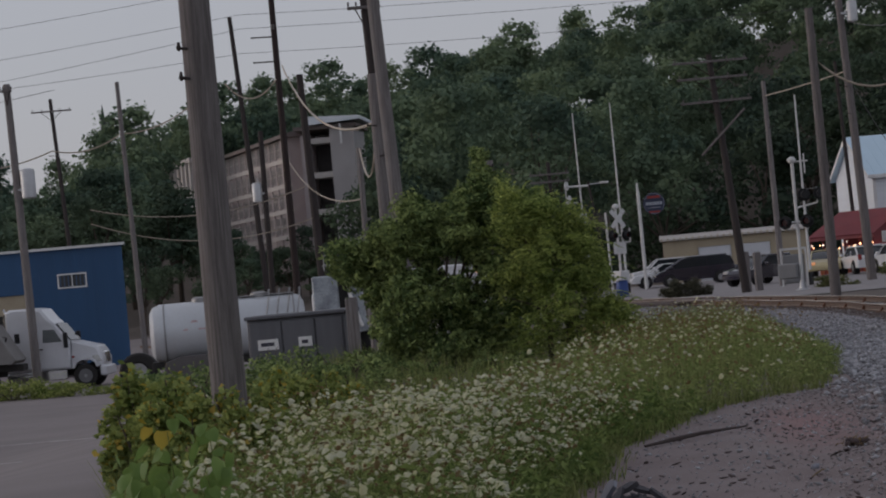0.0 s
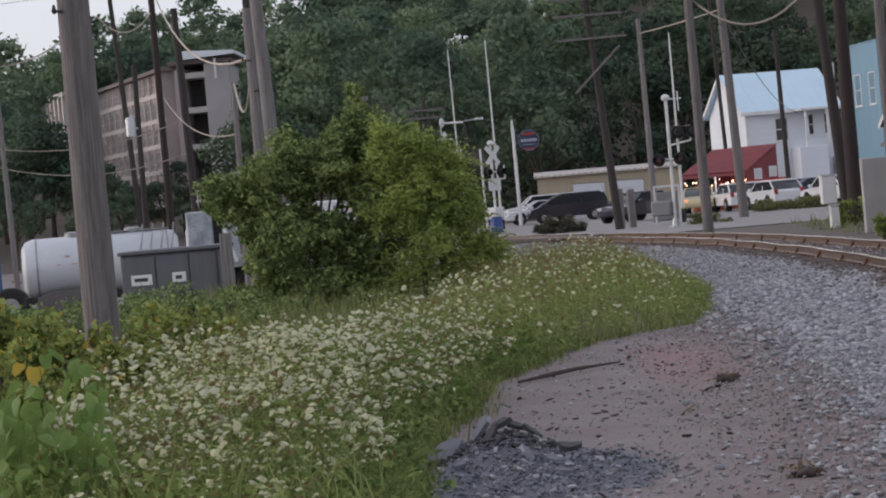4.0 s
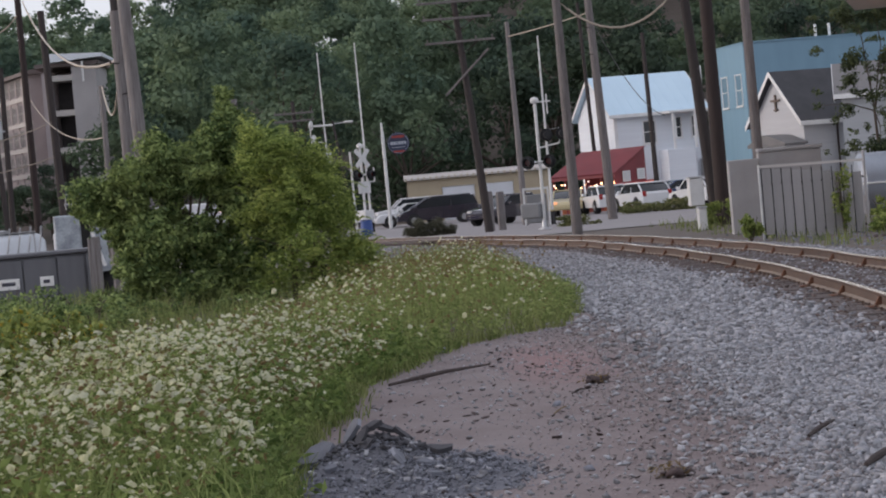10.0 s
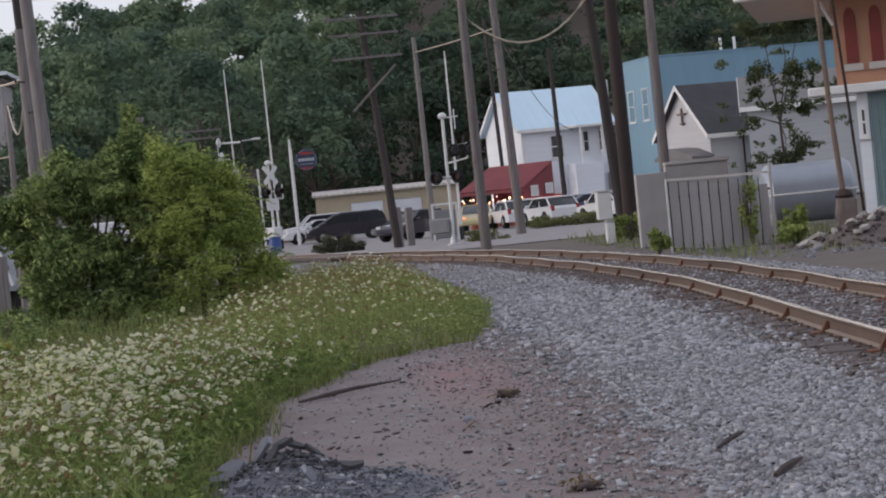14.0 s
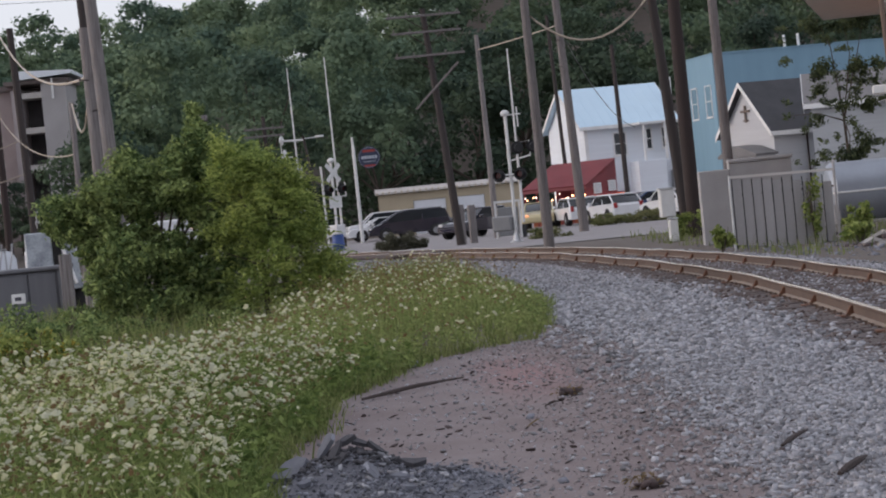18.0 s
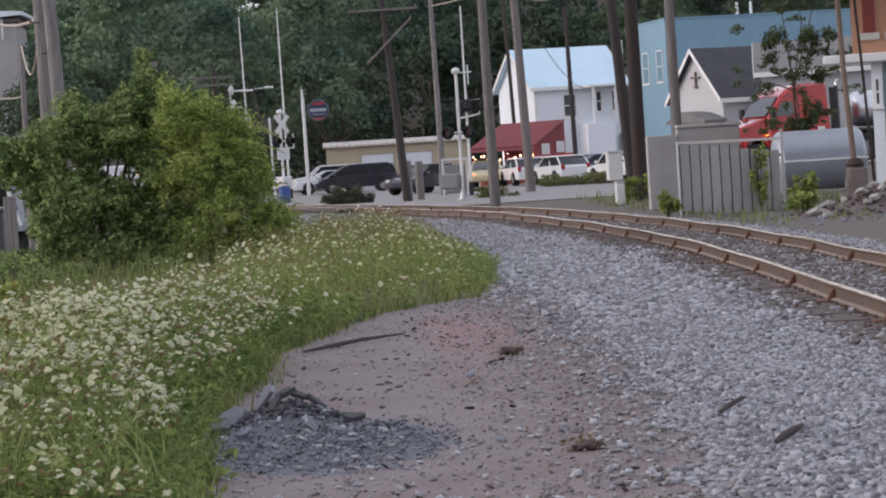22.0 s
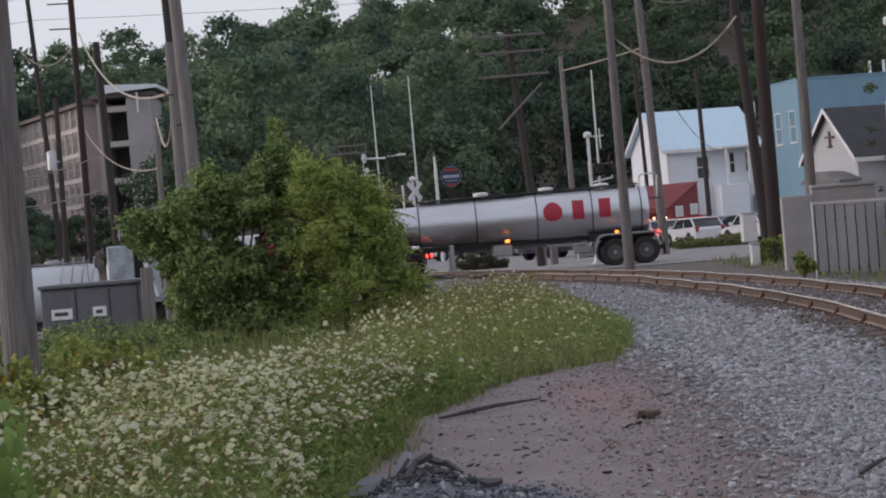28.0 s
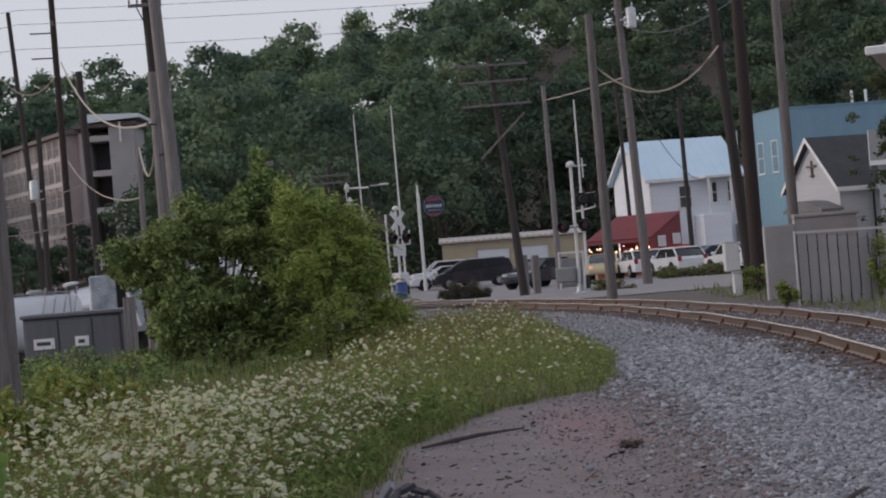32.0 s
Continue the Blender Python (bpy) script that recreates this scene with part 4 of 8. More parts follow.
# the white house with the pale metal roof and a porch at its east end
house = gable_house("house", pose(12.62, 150, 0.0, 0, 0, 13), 5.65, 7.2, 5.7, 7.95, SIDING_WHITE, ROOF_METAL, "white two-storey house with a pale blue metal roof")
for k in range(10):
    part("roof_seam", Geo().prism([(-0.35, 5.62), (3.58, 8.06), (3.58, 8.085), (-0.35, 5.645)], "x", 0.1 + k * 0.6, 0.13 + k * 0.6), ROOF_METAL, house)
part("corner_board", Geo().box(0.0, 0.2, -0.03, -0.003, 0, 5.5), WHITE_PAINT, house)
window(house, 2.2, 3.75, 0.85, 1.4)
window(house, 4.05, 3.95, 0.42, 1.3)
window(house, 5.05, 3.95, 0.42, 1.3)
for x in (3.2, 4.55, 5.5):
    part("porch_column", Geo().box(x, x + 0.13, -1.5, -1.37, 3.3, 5.45), WHITE_PAINT, house)
part("porch_roof", Geo().box(2.95, 5.75, -1.65, -0.36, 5.455, 5.58), WHITE_PAINT, house)
part("porch_box", Geo().box(2.7, 4.45, -1.6, -0.01, 0.95, 3.29, 0.02), SIDING_WHITE, house, "white boxed-in porch")
part("porch_post", Geo().box(3.0, 3.15, -1.5, -1.35, 0, 0.947), WHITE_PAINT, house)
part("porch_post", Geo().box(4.25, 4.4, -1.5, -1.35, 0, 0.947), WHITE_PAINT, house)
part("side_wall", Geo().box(5.25, 6.6, -0.7, -0.01, 0, 2.6, 0.02), SIDING_GREY, house)
part("satellite_dish", Geo().lathe((5.75, -0.9, 3.2), (0.2, -1, 0.3), [(0.0, 0.38), (0.05, 0.35), (0.1, 0.2), (0.13, 0.02)], 16), surface("blue_grey_dish", (0.10, 0.15, 0.24)), house)
board = thing("sign_post", pose(18.2, 152, 0.0), "tall narrow white post behind the dark poles", "post")
part("post", Geo().box(-0.13, 0.13, -0.06, 0.06, 0.0, 8.2, 0.01), WHITE_PAINT, board)

# the dark-red eating place with its lean-to awning
cafe = thing("restaurant", pose(8.32, 144, 0.0), "dark-red low restaurant with a sloping roof, white boards and warm lights", "building")


def slab(corners, out):
    """A flat slab from four corners, thickened by the vector out."""
    v = list(corners) + [tuple(a + b for a, b in zip(c, out)) for c in corners]
    return Geo().add(v, [(0, 3, 2, 1), (4, 5, 6, 7), (0, 1, 5, 4), (1, 2, 6, 5), (2, 3, 7, 6), (3, 0, 4, 7)])


def on_end(u, z, off=0.0):
    """A place on the restaurant's end wall, u from its near corner to its far one."""
    return (3.6 + 2.74 * u + 0.81 * off, 0.2 + 3.8 * u - 0.585 * off, z)


part("back_wall", Geo().box(2.1, 5.6, 3.05, 3.25, 0, 3.4), RED_PAINT, cafe)
part("end_wall", slab([on_end(0, 0), on_end(0.77, 0), on_end(0.77, 3.45), on_end(0, 2.08)], (-0.12, 0.09, 0)), RED_PAINT, cafe, "dark-red end wall")
part("low_wall", slab([on_end(0.772, 0), on_end(1, 0), on_end(1, 1.62), on_end(0.772, 1.62)], (-0.12, 0.09, 0)), RED_PAINT, cafe)
awning = part("awning", slab([(-0.12, -0.1, 2.12), (3.62, 0.1, 2.1), (5.75, 3.1, 3.52), (2.0, 3.0, 3.46)], (0, -0.02, 0.08)), RED_PAINT, cafe, "sloping dark-red roof")
part("valance", slab([(-0.12, -0.13, 1.96), (3.6, 0.07, 1.94), (3.6, 0.07, 2.11), (-0.12, -0.13, 2.13)], (0, -0.025, 0)), surface("faded_red_cloth", (0.30, 0.10, 0.10), (0.22, 0.06, 0.06), 0.8, 0, 2, 20, 0.1), awning, "faded pinkish cloth edge")
for u, z in ((0.18, 1.62), (0.54, 1.7)):
    b = part("menu_board", slab([on_end(u, z, 0.03), on_end(u + 0.18, z, 0.03), on_end(u + 0.18, z + 0.62, 0.03), on_end(u, z + 0.62, 0.03)], (0.03, -0.02, 0)), WHITE_PAINT, cafe, "white board with unreadable lines")
    for k in range(4):
        zz = z + 0.1 + k * 0.12
        part("written_line", slab([on_end(u + 0.02, zz, 0.075), on_end(u + 0.16, zz, 0.075), on_end(u + 0.16, zz + 0.045, 0.075), on_end(u + 0.02, zz + 0.045, 0.075)], (0.006, -0.004, 0)), GALV, b)
part("lit_strip", slab([on_end(0.06, 1.34, 0.03), on_end(0.9, 1.38, 0.03), on_end(0.9, 1.52, 0.03), on_end(0.06, 1.47, 0.03)], (0.05, -0.035, 0)), glow("orange_strip_light", (0.9, 0.20, 0.05), 0.55), cafe, "glowing orange light strip")
for k in range(6):
    part("post", Geo().box(0.02 + k * 0.68, 0.1 + k * 0.68, 0.02, 0.1, 0, 1.96), RED_PAINT, cafe)
part("counter", Geo().box(0.5, 3.4, 0.8, 1.3, 0, 1.0, 0.02), surface("orange_counter", (0.42, 0.12, 0.05)), cafe)
BULB = glow("warm_bulb", (1.0, 0.46, 0.20), 2.6)
PALE_BULB = glow("pale_bulb", (0.9, 0.72, 0.55), 1.1)
bulb_rng = random.Random(12)
for k in range(17):
    r = bulb_rng.uniform(0.03, 0.062)
    x = 0.05 + 3.5 * (k + bulb_rng.uniform(-0.45, 0.45)) / 16.5
    part("string_light", Geo().lathe((x, -0.2, 1.58 + bulb_rng.uniform(-0.16, 0.2)), (0, 0, 1), [(0, r * 0.3), (r * 0.6, r), (r * 1.6, r), (r * 2.3, r * 0.3)], 8), BULB if k % 3 else PALE_BULB, cafe, "lit warm bulb")
part("corner_lamp", Geo().lathe(on_end(0.03, 1.3, 0.12), (0, 0, 1), [(0, 0.03), (0.05, 0.09), (0.14, 0.09), (0.2, 0.03)], 10), BULB, cafe, "lit warm lamp")

# the tall blue building
blue = thing("blue_building", pose(23.7, 170, 0.0, 0, 0, 9), "tall flat-roofed blue clad building behind the houses", "building")
part("front_wall", Geo().box(0, 14, 0, 0.25, 0, 10.2), BLUE_WALL, blue)
part("end_wall", Geo().box(-0.25, -0.003, 0, 8, 0, 10.2), BLUE_LIGHT, blue)
part("back_wall", Geo().box(0, 14, 7.75, 8, 0, 10.2), BLUE_WALL, blue)
part("far_wall", Geo().box(13.75, 14, 0.26, 7.74, 0, 10.2), BLUE_WALL, blue)
part("roof", Geo().box(-0.3, 14.1, -0.06, 8.1, 10.203, 10.3), BLUE_WALL, blue)
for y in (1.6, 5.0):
    window(blue, y, 6.0, 1.5, 2.2, -0.25, axis="x", glass=SKY_TINT_GLASS)
for x in (5.45, 6.45):
    part("vent_pipe", Geo().tube([(x, 1.5, 10.3), (x, 1.5, 11.2)], 0.1, 8), WHITE_PAINT, blue, "white roof vent pipe")

# the white cottage with the dark gable roof
COTTAGE_WALL = surface("dull_white_clapboard", (0.50, 0.505, 0.52), (0.42, 0.42, 0.44), 0.65, 0, 0.8, 8, 0.15, stretch=(0.3, 0.3, 8))
cottage = gable_house("house", pose(18.35, 115, 0.0, 0, 0, 22), 5.5, 4.5, 3.85, 6.0, COTTAGE_WALL, ROOF_DARK, "small white gabled cottage with a dark shingle roof", 0.3)
PORCH_GREY = surface("weathered_grey_shingles", (0.16, 0.155, 0.155), (0.22, 0.21, 0.205), 0.9, 0, 1.5, 14, 0.4)
part("porch_roof", Geo().prism([(-0.3, 2.75), (1.1, 3.12), (2.0, 3.2), (3.2, 2.78), (3.2, 2.65), (-0.3, 2.65)], "x", -1.2, -0.01), PORCH_GREY, cottage, "low grey porch roof")
part("gable_cross", Geo().box(-0.09, -0.03, 2.2, 2.31, 4.25, 5.05).box(-0.09, -0.03, 1.85, 2.66, 4.72, 4.82).box(-0.09, -0.03, 2.05, 2.46, 4.3, 4.37), surface("brown_trim", (0.16, 0.12, 0.10)), cottage, "thin brown cross-shaped gable ornament")
part("porch_wall", Geo().box(-1.0, -0.02, 0.1, 3.0, 0, 2.647), COTTAGE_WALL, cottage)
window(cottage, 1.7, 1.4, 1.6, 0.95, -1.0, axis="x")
window(cottage, 3.1, 1.6, 0.7, 1.1)
part("downpipe", Geo().tube([(1.75, -0.06, 0), (1.75, -0.06, 3.6)], 0.05, 6), IRON, cottage)
cottage2 = gable_house("house", pose(19.05, 108.6, 0.0, 0, 0, -10), 7.0, 6.0, 4.6, 5.9, surface("grimy_white_clapboard", (0.40, 0.415, 0.43), (0.31, 0.32, 0.33), 0.65, 0, 0.8, 8, 0.15, stretch=(0.3, 0.3, 8)), PORCH_GREY, "dull white neighbouring house behind a thin tree", 0.3)
window(cottage2, 5.4, 1.9, 0.7, 1.1)

# the low beige garage
garage = thing("garage", pose(0.2, 175, 0.0), "long low beige metal garage with white doors", "garage")
part("front_wall", Geo().box(0, 2.2, 0, 0.2, 0, 2.9).box(7.2, 9.5, 0, 0.2, 0, 2.9).box(2.203, 7.197, 0, 0.2, 2.35, 2.9).box(4.5, 5.0, 0, 0.2, 0, 2.347), BEIGE, garage)
part("end_wall", Geo().box(-0.2, -0.003, 0, 7, 0, 2.9), BEIGE, garage)
part("end_wall", Geo().box(9.503, 9.7, 0, 7, 0, 2.9), BEIGE, garage)
part("back_wall", Geo().box(0, 9.5, 6.8, 7, 0, 2.9), BEIGE, garage)
part("roof", Geo().prism([(-0.3, 2.95), (7.3, 3.3), (7.3, 3.42), (-0.3, 3.07)], "x", -0.4, 9.9), TAN_STONE, garage)
for k in range(24):
    part("roof_rib", Geo().prism([(-0.33, 2.92), (-0.2, 2.92), (-0.2, 3.13), (-0.33, 3.12)], "x", -0.3 + k * 0.43, -0.2 + k * 0.43), BEIGE, garage)
for x0, x1 in ((2.23, 4.47), (5.03, 7.17)):
    d = part("garage_door", Geo().box(x0, x1, 0.08, 0.14, 0, 2.33), DOOR_WHITE, garage, "white sectional garage door")
    for k in range(4):
        part("door_panel", Geo().box(x0 + 0.06, x1 - 0.06, 0.055, 0.078, 0.06 + k * 0.57, 0.57 + k * 0.57, 0.01), DOOR_WHITE, d)

# a thin church spire over the far trees
spire = thing("church_spire", pose(-83.6, 380, 14.0), "thin grey church spire beyond the woods", "spire")
part("tower", Geo().box(-1.0, 1.0, -1.0, 1.0, 0, 12.0, 0.05), SIDING_GREY, spire)
part("spire", Geo().lathe((0, 0, 12.003), (0, 0, 1), [(0, 1.25), (0.4, 0.9), (7.0, 0.05)], 8), ROOF_DARK, spire)

# the deep-blue shed of the yard
shed = thing("warehouse", pose(-30.7, 140, -1.45, 0, 0, 18), "deep-blue metal-clad warehouse in the yard", "warehouse")
part("front_wall", Geo().prism([(-16, 0), (-10, 0), (-10, 4.4), (-5.15, 4.4), (-5.15, 0), (0, 0), (0, 6.75), (-16, 6.75)], "y", 0, 0.3), DEEP_BLUE, shed)
part("side_wall", Geo().box(0.003, 0.3, 0, 18, 0, 6.75), DEEP_BLUE, shed)
part("back_wall", Geo().box(-16, 0, 17.7, 18, 0, 6.9), DEEP_BLUE, shed)
part("far_wall", Geo().box(-16.3, -16.003, 0, 18, 0, 7.0), DEEP_BLUE, shed)
part("roof", Geo().box(-16.4, 0.45, -0.25, 18.2, 6.76, 6.9), WHITE_PAINT, shed)
part("loading_door", Geo().box(-9.99, -5.16, 0.12, 0.2, 0, 4.39), BEIGE, shed, "beige loading door")
for k in range(23):
    part("cladding_rib", Geo().box(-5.1 + k * 0.225, -5.06 + k * 0.225, -0.025, -0.002, 0, 6.7), DEEP_BLUE, shed)
w = part("window", Geo().box(-3.45, -1.8, -0.06, 0.0, 4.55, 4.63).box(-3.45, -1.8, -0.06, 0.0, 5.3, 5.38).box(-3.45, -3.37, -0.06, 0.0, 4.632, 5.298).box(-1.88, -1.8, -0.06, 0.0, 4.632, 5.298).box(-2.65, -2.6, -0.05, 0.0, 4.632, 5.298), WHITE_PAINT, shed)
part("pane", Geo().box(-3.37, -1.88, -0.02, -0.003, 4.63, 5.3), GLASS_DARK, w)

# the tan brick mill on the hillside, its long front running away up the slope
MILL_GLASS = surface("grimy_mill_glass", (0.15, 0.13, 0.13), (0.10, 0.088, 0.085), 0.35, 0, 0.8, 6, 0.05)
MILL_ROOF = surface("brown_roof", (0.17, 0.135, 0.125))
mill = thing("mill_building", pose(-32.0, 220, 0.0, 0, 0, 111.4), "long old tan brick mill with pale bands on the hillside", "building")
part("main_wall", Geo().box(0.0, 37.5, -0.4, 0.0, 2.0, 15.4), TAN_BRICK, mill)
part("end_wall", Geo().box(0.0, 0.4, -5.0, -0.403, 2.0, 15.4), TAN_BRICK, mill)
part("back_wall", Geo().box(0.403, 37.5, -5.0, -4.6, 2.0, 15.4), TAN_BRICK, mill)
part("roof", Geo().prism([(0.55, 15.42), (0.55, 15.75), (-2.5, 16.2), (-5.5, 15.75), (-5.5, 15.42)], "x", -0.5, 37.6), MILL_ROOF, mill)
for z in (13.3, 11.05, 8.8, 6.5):
    part("stone_band", Geo().box(-0.05, 37.5, 0.003, 0.14, z, z + 0.38), TAN_STONE, mill)
pilaster_mesh = Geo().box(-0.28, 0.28, 0.003, 0.1, 2.0, 15.38).mesh("pilaster")
glass_mesh = Geo().box(-0.92, 0.92, 0.003, 0.03, 0.0, 1.45).mesh("window")
bars_mesh = Geo().box(-0.99, -0.92, 0.003, 0.07, -0.04, 1.5).box(0.92, 0.99, 0.003, 0.07, -0.04, 1.5).box(-0.34, -0.28, 0.032, 0.06, 0, 1.45).box(0.28, 0.34, 0.032, 0.06, 0, 1.45).box(-0.92, 0.92, 0.032, 0.055, 0.7, 0.76).mesh("mullions")
for k in range(15):
    part("pilaster", pilaster_mesh, TAN_BRICK, mill).matrix_basis = pose(0.3 + k * 2.62, 0, 0)
    for z in (13.85, 11.55, 9.3, 7.05) if k < 14 else ():
        w = part("window", glass_mesh, MILL_GLASS, mill)
        w.matrix_basis = pose(1.61 + k * 2.62, 0, z)
        part("mullions", bars_mesh, TAN_STONE, w)
tower = thing("mill_building", pose(-30.4, 216, 0.0), "grey-tan concrete mill tower with open bays and a pale roof", "building")
part("pier", Geo().box(0, 0.9, 0, 8, 2.5, 15.2), TAN_BRICK, tower)
part("pier", Geo().box(2.6, 4.7, 0, 8, 2.5, 15.6), surface("grey_render", (0.45, 0.425, 0.42), (0.36, 0.335, 0.33), 0.85, 0, 0.6, 9, 0.2), tower)
part("back_wall", Geo().box(0.903, 2.597, 3.5, 3.8, 2.5, 15.2), surface("dark_bay", (0.11, 0.10, 0.10)), tower)
for z in (5.0, 8.2, 11.4, 14.4):
    part("floor_slab", Geo().box(0.903, 2.597, 0.1, 3.49, z, z + 0.5), TAN_STONE, tower)
part("roof", Geo().prism([(0.6, 15.97), (5.4, 16.2), (5.4, 16.5), (0.6, 16.75)], "y", -0.8, 8.6), SIDING_WHITE, tower, "pale flat roof")
part("roof_post", Geo().box(3.55, 3.72, -0.5, -0.36, 14.2, 15.96), WHITE_PAINT, tower)
part("parapet", Geo().box(-0.5, 5.0, -0.3, 8.4, 15.61, 15.95), MILL_ROOF, tower)
for z in (6.2, 7.4):
    part("vent", Geo().box(3.6, 4.1, -0.04, -0.003, z, z + 0.5), BLACK_PAINT, tower)
wing = thing("mill_building", pose(-48.5, 262, 0.0, 0, 0, 111.4), "far wing of the mill with tall pale pilasters", "building")
part("wall", Geo().box(0, 27, -9, 0, 8, 16.4), TAN_BRICK, wing)
part("roof", Geo().box(-0.3, 27.3, -9.3, 0.4, 16.41, 16.85), TAN_STONE, wing)
for k in range(12):
    part("pilaster", Geo().box(0.3 + k * 2.3, 1.0 + k * 2.3, 0.003, 0.3, 8, 16.38), TAN_STONE, wing)

# fences and the orange station house near the track
fence = thing("fence", pose(8.46, 60, 0.0, 0, 0, -2), "tall grey ribbed metal fence panels on dark posts", "fence")
panel_mesh = Geo().box(0.012, 0.218, 0, 0.02, 0.12, 1.72, 0.004).box(0.06, 0.09, -0.012, 0, 0.12, 1.72).box(0.14, 0.17, -0.012, 0, 0.12, 1.72).mesh("panel")
for k in range(10):
    p = part("panel", panel_mesh, FENCE_METAL, fence)
    p.matrix_basis = pose(k * 0.24, 0.01 * (k % 3), -0.03 * k)
    part("slat_post", Geo().tube([(k * 0.24, 0.0, -0.05 - 0.03 * k), (k * 0.24, 0.0, 1.70 - 0.03 * k * 0.3)], 0.012, 5), BLACK_PAINT, fence)
part("top_rail", Geo().prism([(-0.05, 1.73), (2.45, 1.69), (2.45, 1.75), (-0.05, 1.79)], "y", -0.04, 0.05), TAN_STONE, fence, "pale capping rail")
for z in (0.15, 1.3):
    part("rail", Geo().box(-0.05, 2.45, 0.03, 0.07, z, z + 0.05), IRON, fence)
part("post", Geo().tube([(2.46, 0, -0.5), (2.46, 0, 1.95)], 0.035, 8), FENCE_METAL, fence)
part("post", Geo().tube([(-0.05, 0, -0.2), (-0.05, 0, 1.8)], 0.03, 8), GALV, fence)
wallthing = thing("concrete_wall", pose(8.72, 68, 0.0, 0, 0, 4), "pale grey concrete block wall beside the poles", "wall")
DULL_WALL = surface("dull_grey_blockwork", (0.40, 0.385, 0.38), (0.30, 0.285, 0.28), 0.9, 0, 1.5, 25, 0.3)
part("wall", Geo().box(0, 0.85, 0, 0.25, -0.1, 2.0, 0.02), DULL_WALL, wallthing)
part("wall_return", Geo().box(0.853, 2.6, 0.1, 0.3, -0.1, 2.15, 0.02), DULL_WALL, wallthing)
part("coping", Geo().box(0.85, 2.65, 0.05, 0.35, 2.153, 2.25, 0.02), DULL_WALL, wallthing)
tankthing = thing("storage_tank", pose(13.35, 75, -0.1), "pale silver rounded fuel tank on a plinth behind the fence", "tank")
part("plinth", Geo().box(0.1, 2.6, 0.2, 1.8, 0, 0.2, 0.04), CONCRETE, tankthing)
part("barrel", Geo().lathe((0.2, 1.0, 1.06), (1, 0, 0), [(0, 0.1), (0.03, 0.63), (0.1, 0.86), (0.2, 0.95), (2.6, 0.95), (2.7, 0.86), (2.77, 0.63), (2.8, 0.1)], 36), SILVER, tankthing)
for x in (0.35, 2.3):
    part("saddle", Geo().prism([(0.15, 0.2), (1.85, 0.2), (1.8, 0.75), (1.0, 0.22), (0.2, 0.75)], "x", x - 0.08, x + 0.08), FENCE_METAL, tankthing)
# the bright highlight along the barrel is put into the flange's white
part("seam", Geo().box(0.25, 2.95, 0.02, 0.07, 1.06, 1.12, 0.01), WHITE_PAINT, tankthing, "flange along the barrel, painted white as its highlight")

station = thing("station_building", pose(13.22, 62, 0.0, 0, 0, -13), "orange brick building with arched windows and white eaves", "building")
part("lower_wall", Geo().box(0.4, 0.68, 0, 0.3, 0, 3.45), SIDING_WHITE, station)
window(station, 0.54, 2.35, 0.2, 0.75)
part("side_wall", Geo().box(0.4, 0.6, 0.303, 8, 0, 3.45), SIDING_GREY, station)
clad = part("cladding", Geo().box(0.683, 6, 0.02, 0.3, 0, 3.45), TEAL_METAL, station)
for k in range(32):
    part("rib", Geo().tube([(0.73 + k * 0.165, 0.01, 0.0), (0.73 + k * 0.165, 0.01, 3.43)], 0.035, 6), TEAL_METAL, clad)
part("ledge", Geo().box(-0.75, 6.1, -0.45, 0.2, 3.453, 3.68, 0.03), WHITE_PAINT, station, "white moulded ledge")
upper = part("upper_wall", Geo().box(-0.02, 6, 0.1, 0.5, 3.683, 6.0).box(-0.02, 0.3, 0.503, 8, 3.683, 6.0), ORANGE_BRICK, station)
ARCH_RED = surface("dark_red_panel", (0.22, 0.03, 0.02), (0.15, 0.02, 0.015), 0.5)
for k in range(4):
    x = 0.42 + k * 0.62
    pts = [(x - 0.15, 4.2), (x + 0.15, 4.2), (x + 0.15, 5.3)] + [(x + 0.15 * math.cos(a), 5.3 + 0.3 * math.sin(a)) for a in np.linspace(0.3, math.pi - 0.3, 7)] + [(x - 0.15, 5.3)]
    part("arched_window", Geo().prism(pts, "y", 0.06, 0.098), ARCH_RED, upper, "dark-red arched window")
    part("sill", Geo().box(x - 0.24, x + 0.24, 0.0, 0.097, 4.02, 4.19), TAN_STONE, upper)
part("roof", Geo().prism([(-2.2, 5.95), (6.5, 5.95), (6.5, 6.6), (-1.2, 6.5)], "y", -1.6, 9), surface("grey_eave_paint", (0.62, 0.62, 0.60), (0.5, 0.5, 0.48)), station, "wide white-edged eaves")
part("gutter", Geo().box(-2.3, 6.5, -1.75, -1.603, 5.9, 6.12, 0.03), WHITE_PAINT, station)
part("eave_bracket", Geo().tube([(0.0, 0.05, 5.2), (-0.25, -0.3, 5.75), (-0.6, -0.5, 5.93)], 0.045, 6), WHITE_PAINT, station)
pipe = thing("standpipe", pose(12.42, 58.5, -0.1), "rusty standpipe rising from a concrete footing", "pipe")
part("shaft", Geo().tube([(0, 0, 0), (-0.2, 0, 3.2), (-0.3, 0, 6.5)], [0.07, 0.065, 0.06], 10), surface("rusty_tan_pipe", (0.20, 0.14, 0.105), (0.10, 0.07, 0.06), 0.8, 0.1, 1.2, 20, 0.3, stretch=(1, 1, 0.4)), pipe)
part("thin_pipe", Geo().tube([(0.42, 0, 0), (0.25, 0, 3.2), (0.05, 0, 6.5)], 0.035, 6), IRON, pipe)
part("footing", Geo().box(-0.24, 0.2, -0.2, 0.2, 0, 1.05, 0.06), surface("stained_footing", (0.19, 0.15, 0.135), (0.10, 0.075, 0.07), 0.9, 0, 3, 25, 0.4), pipe)
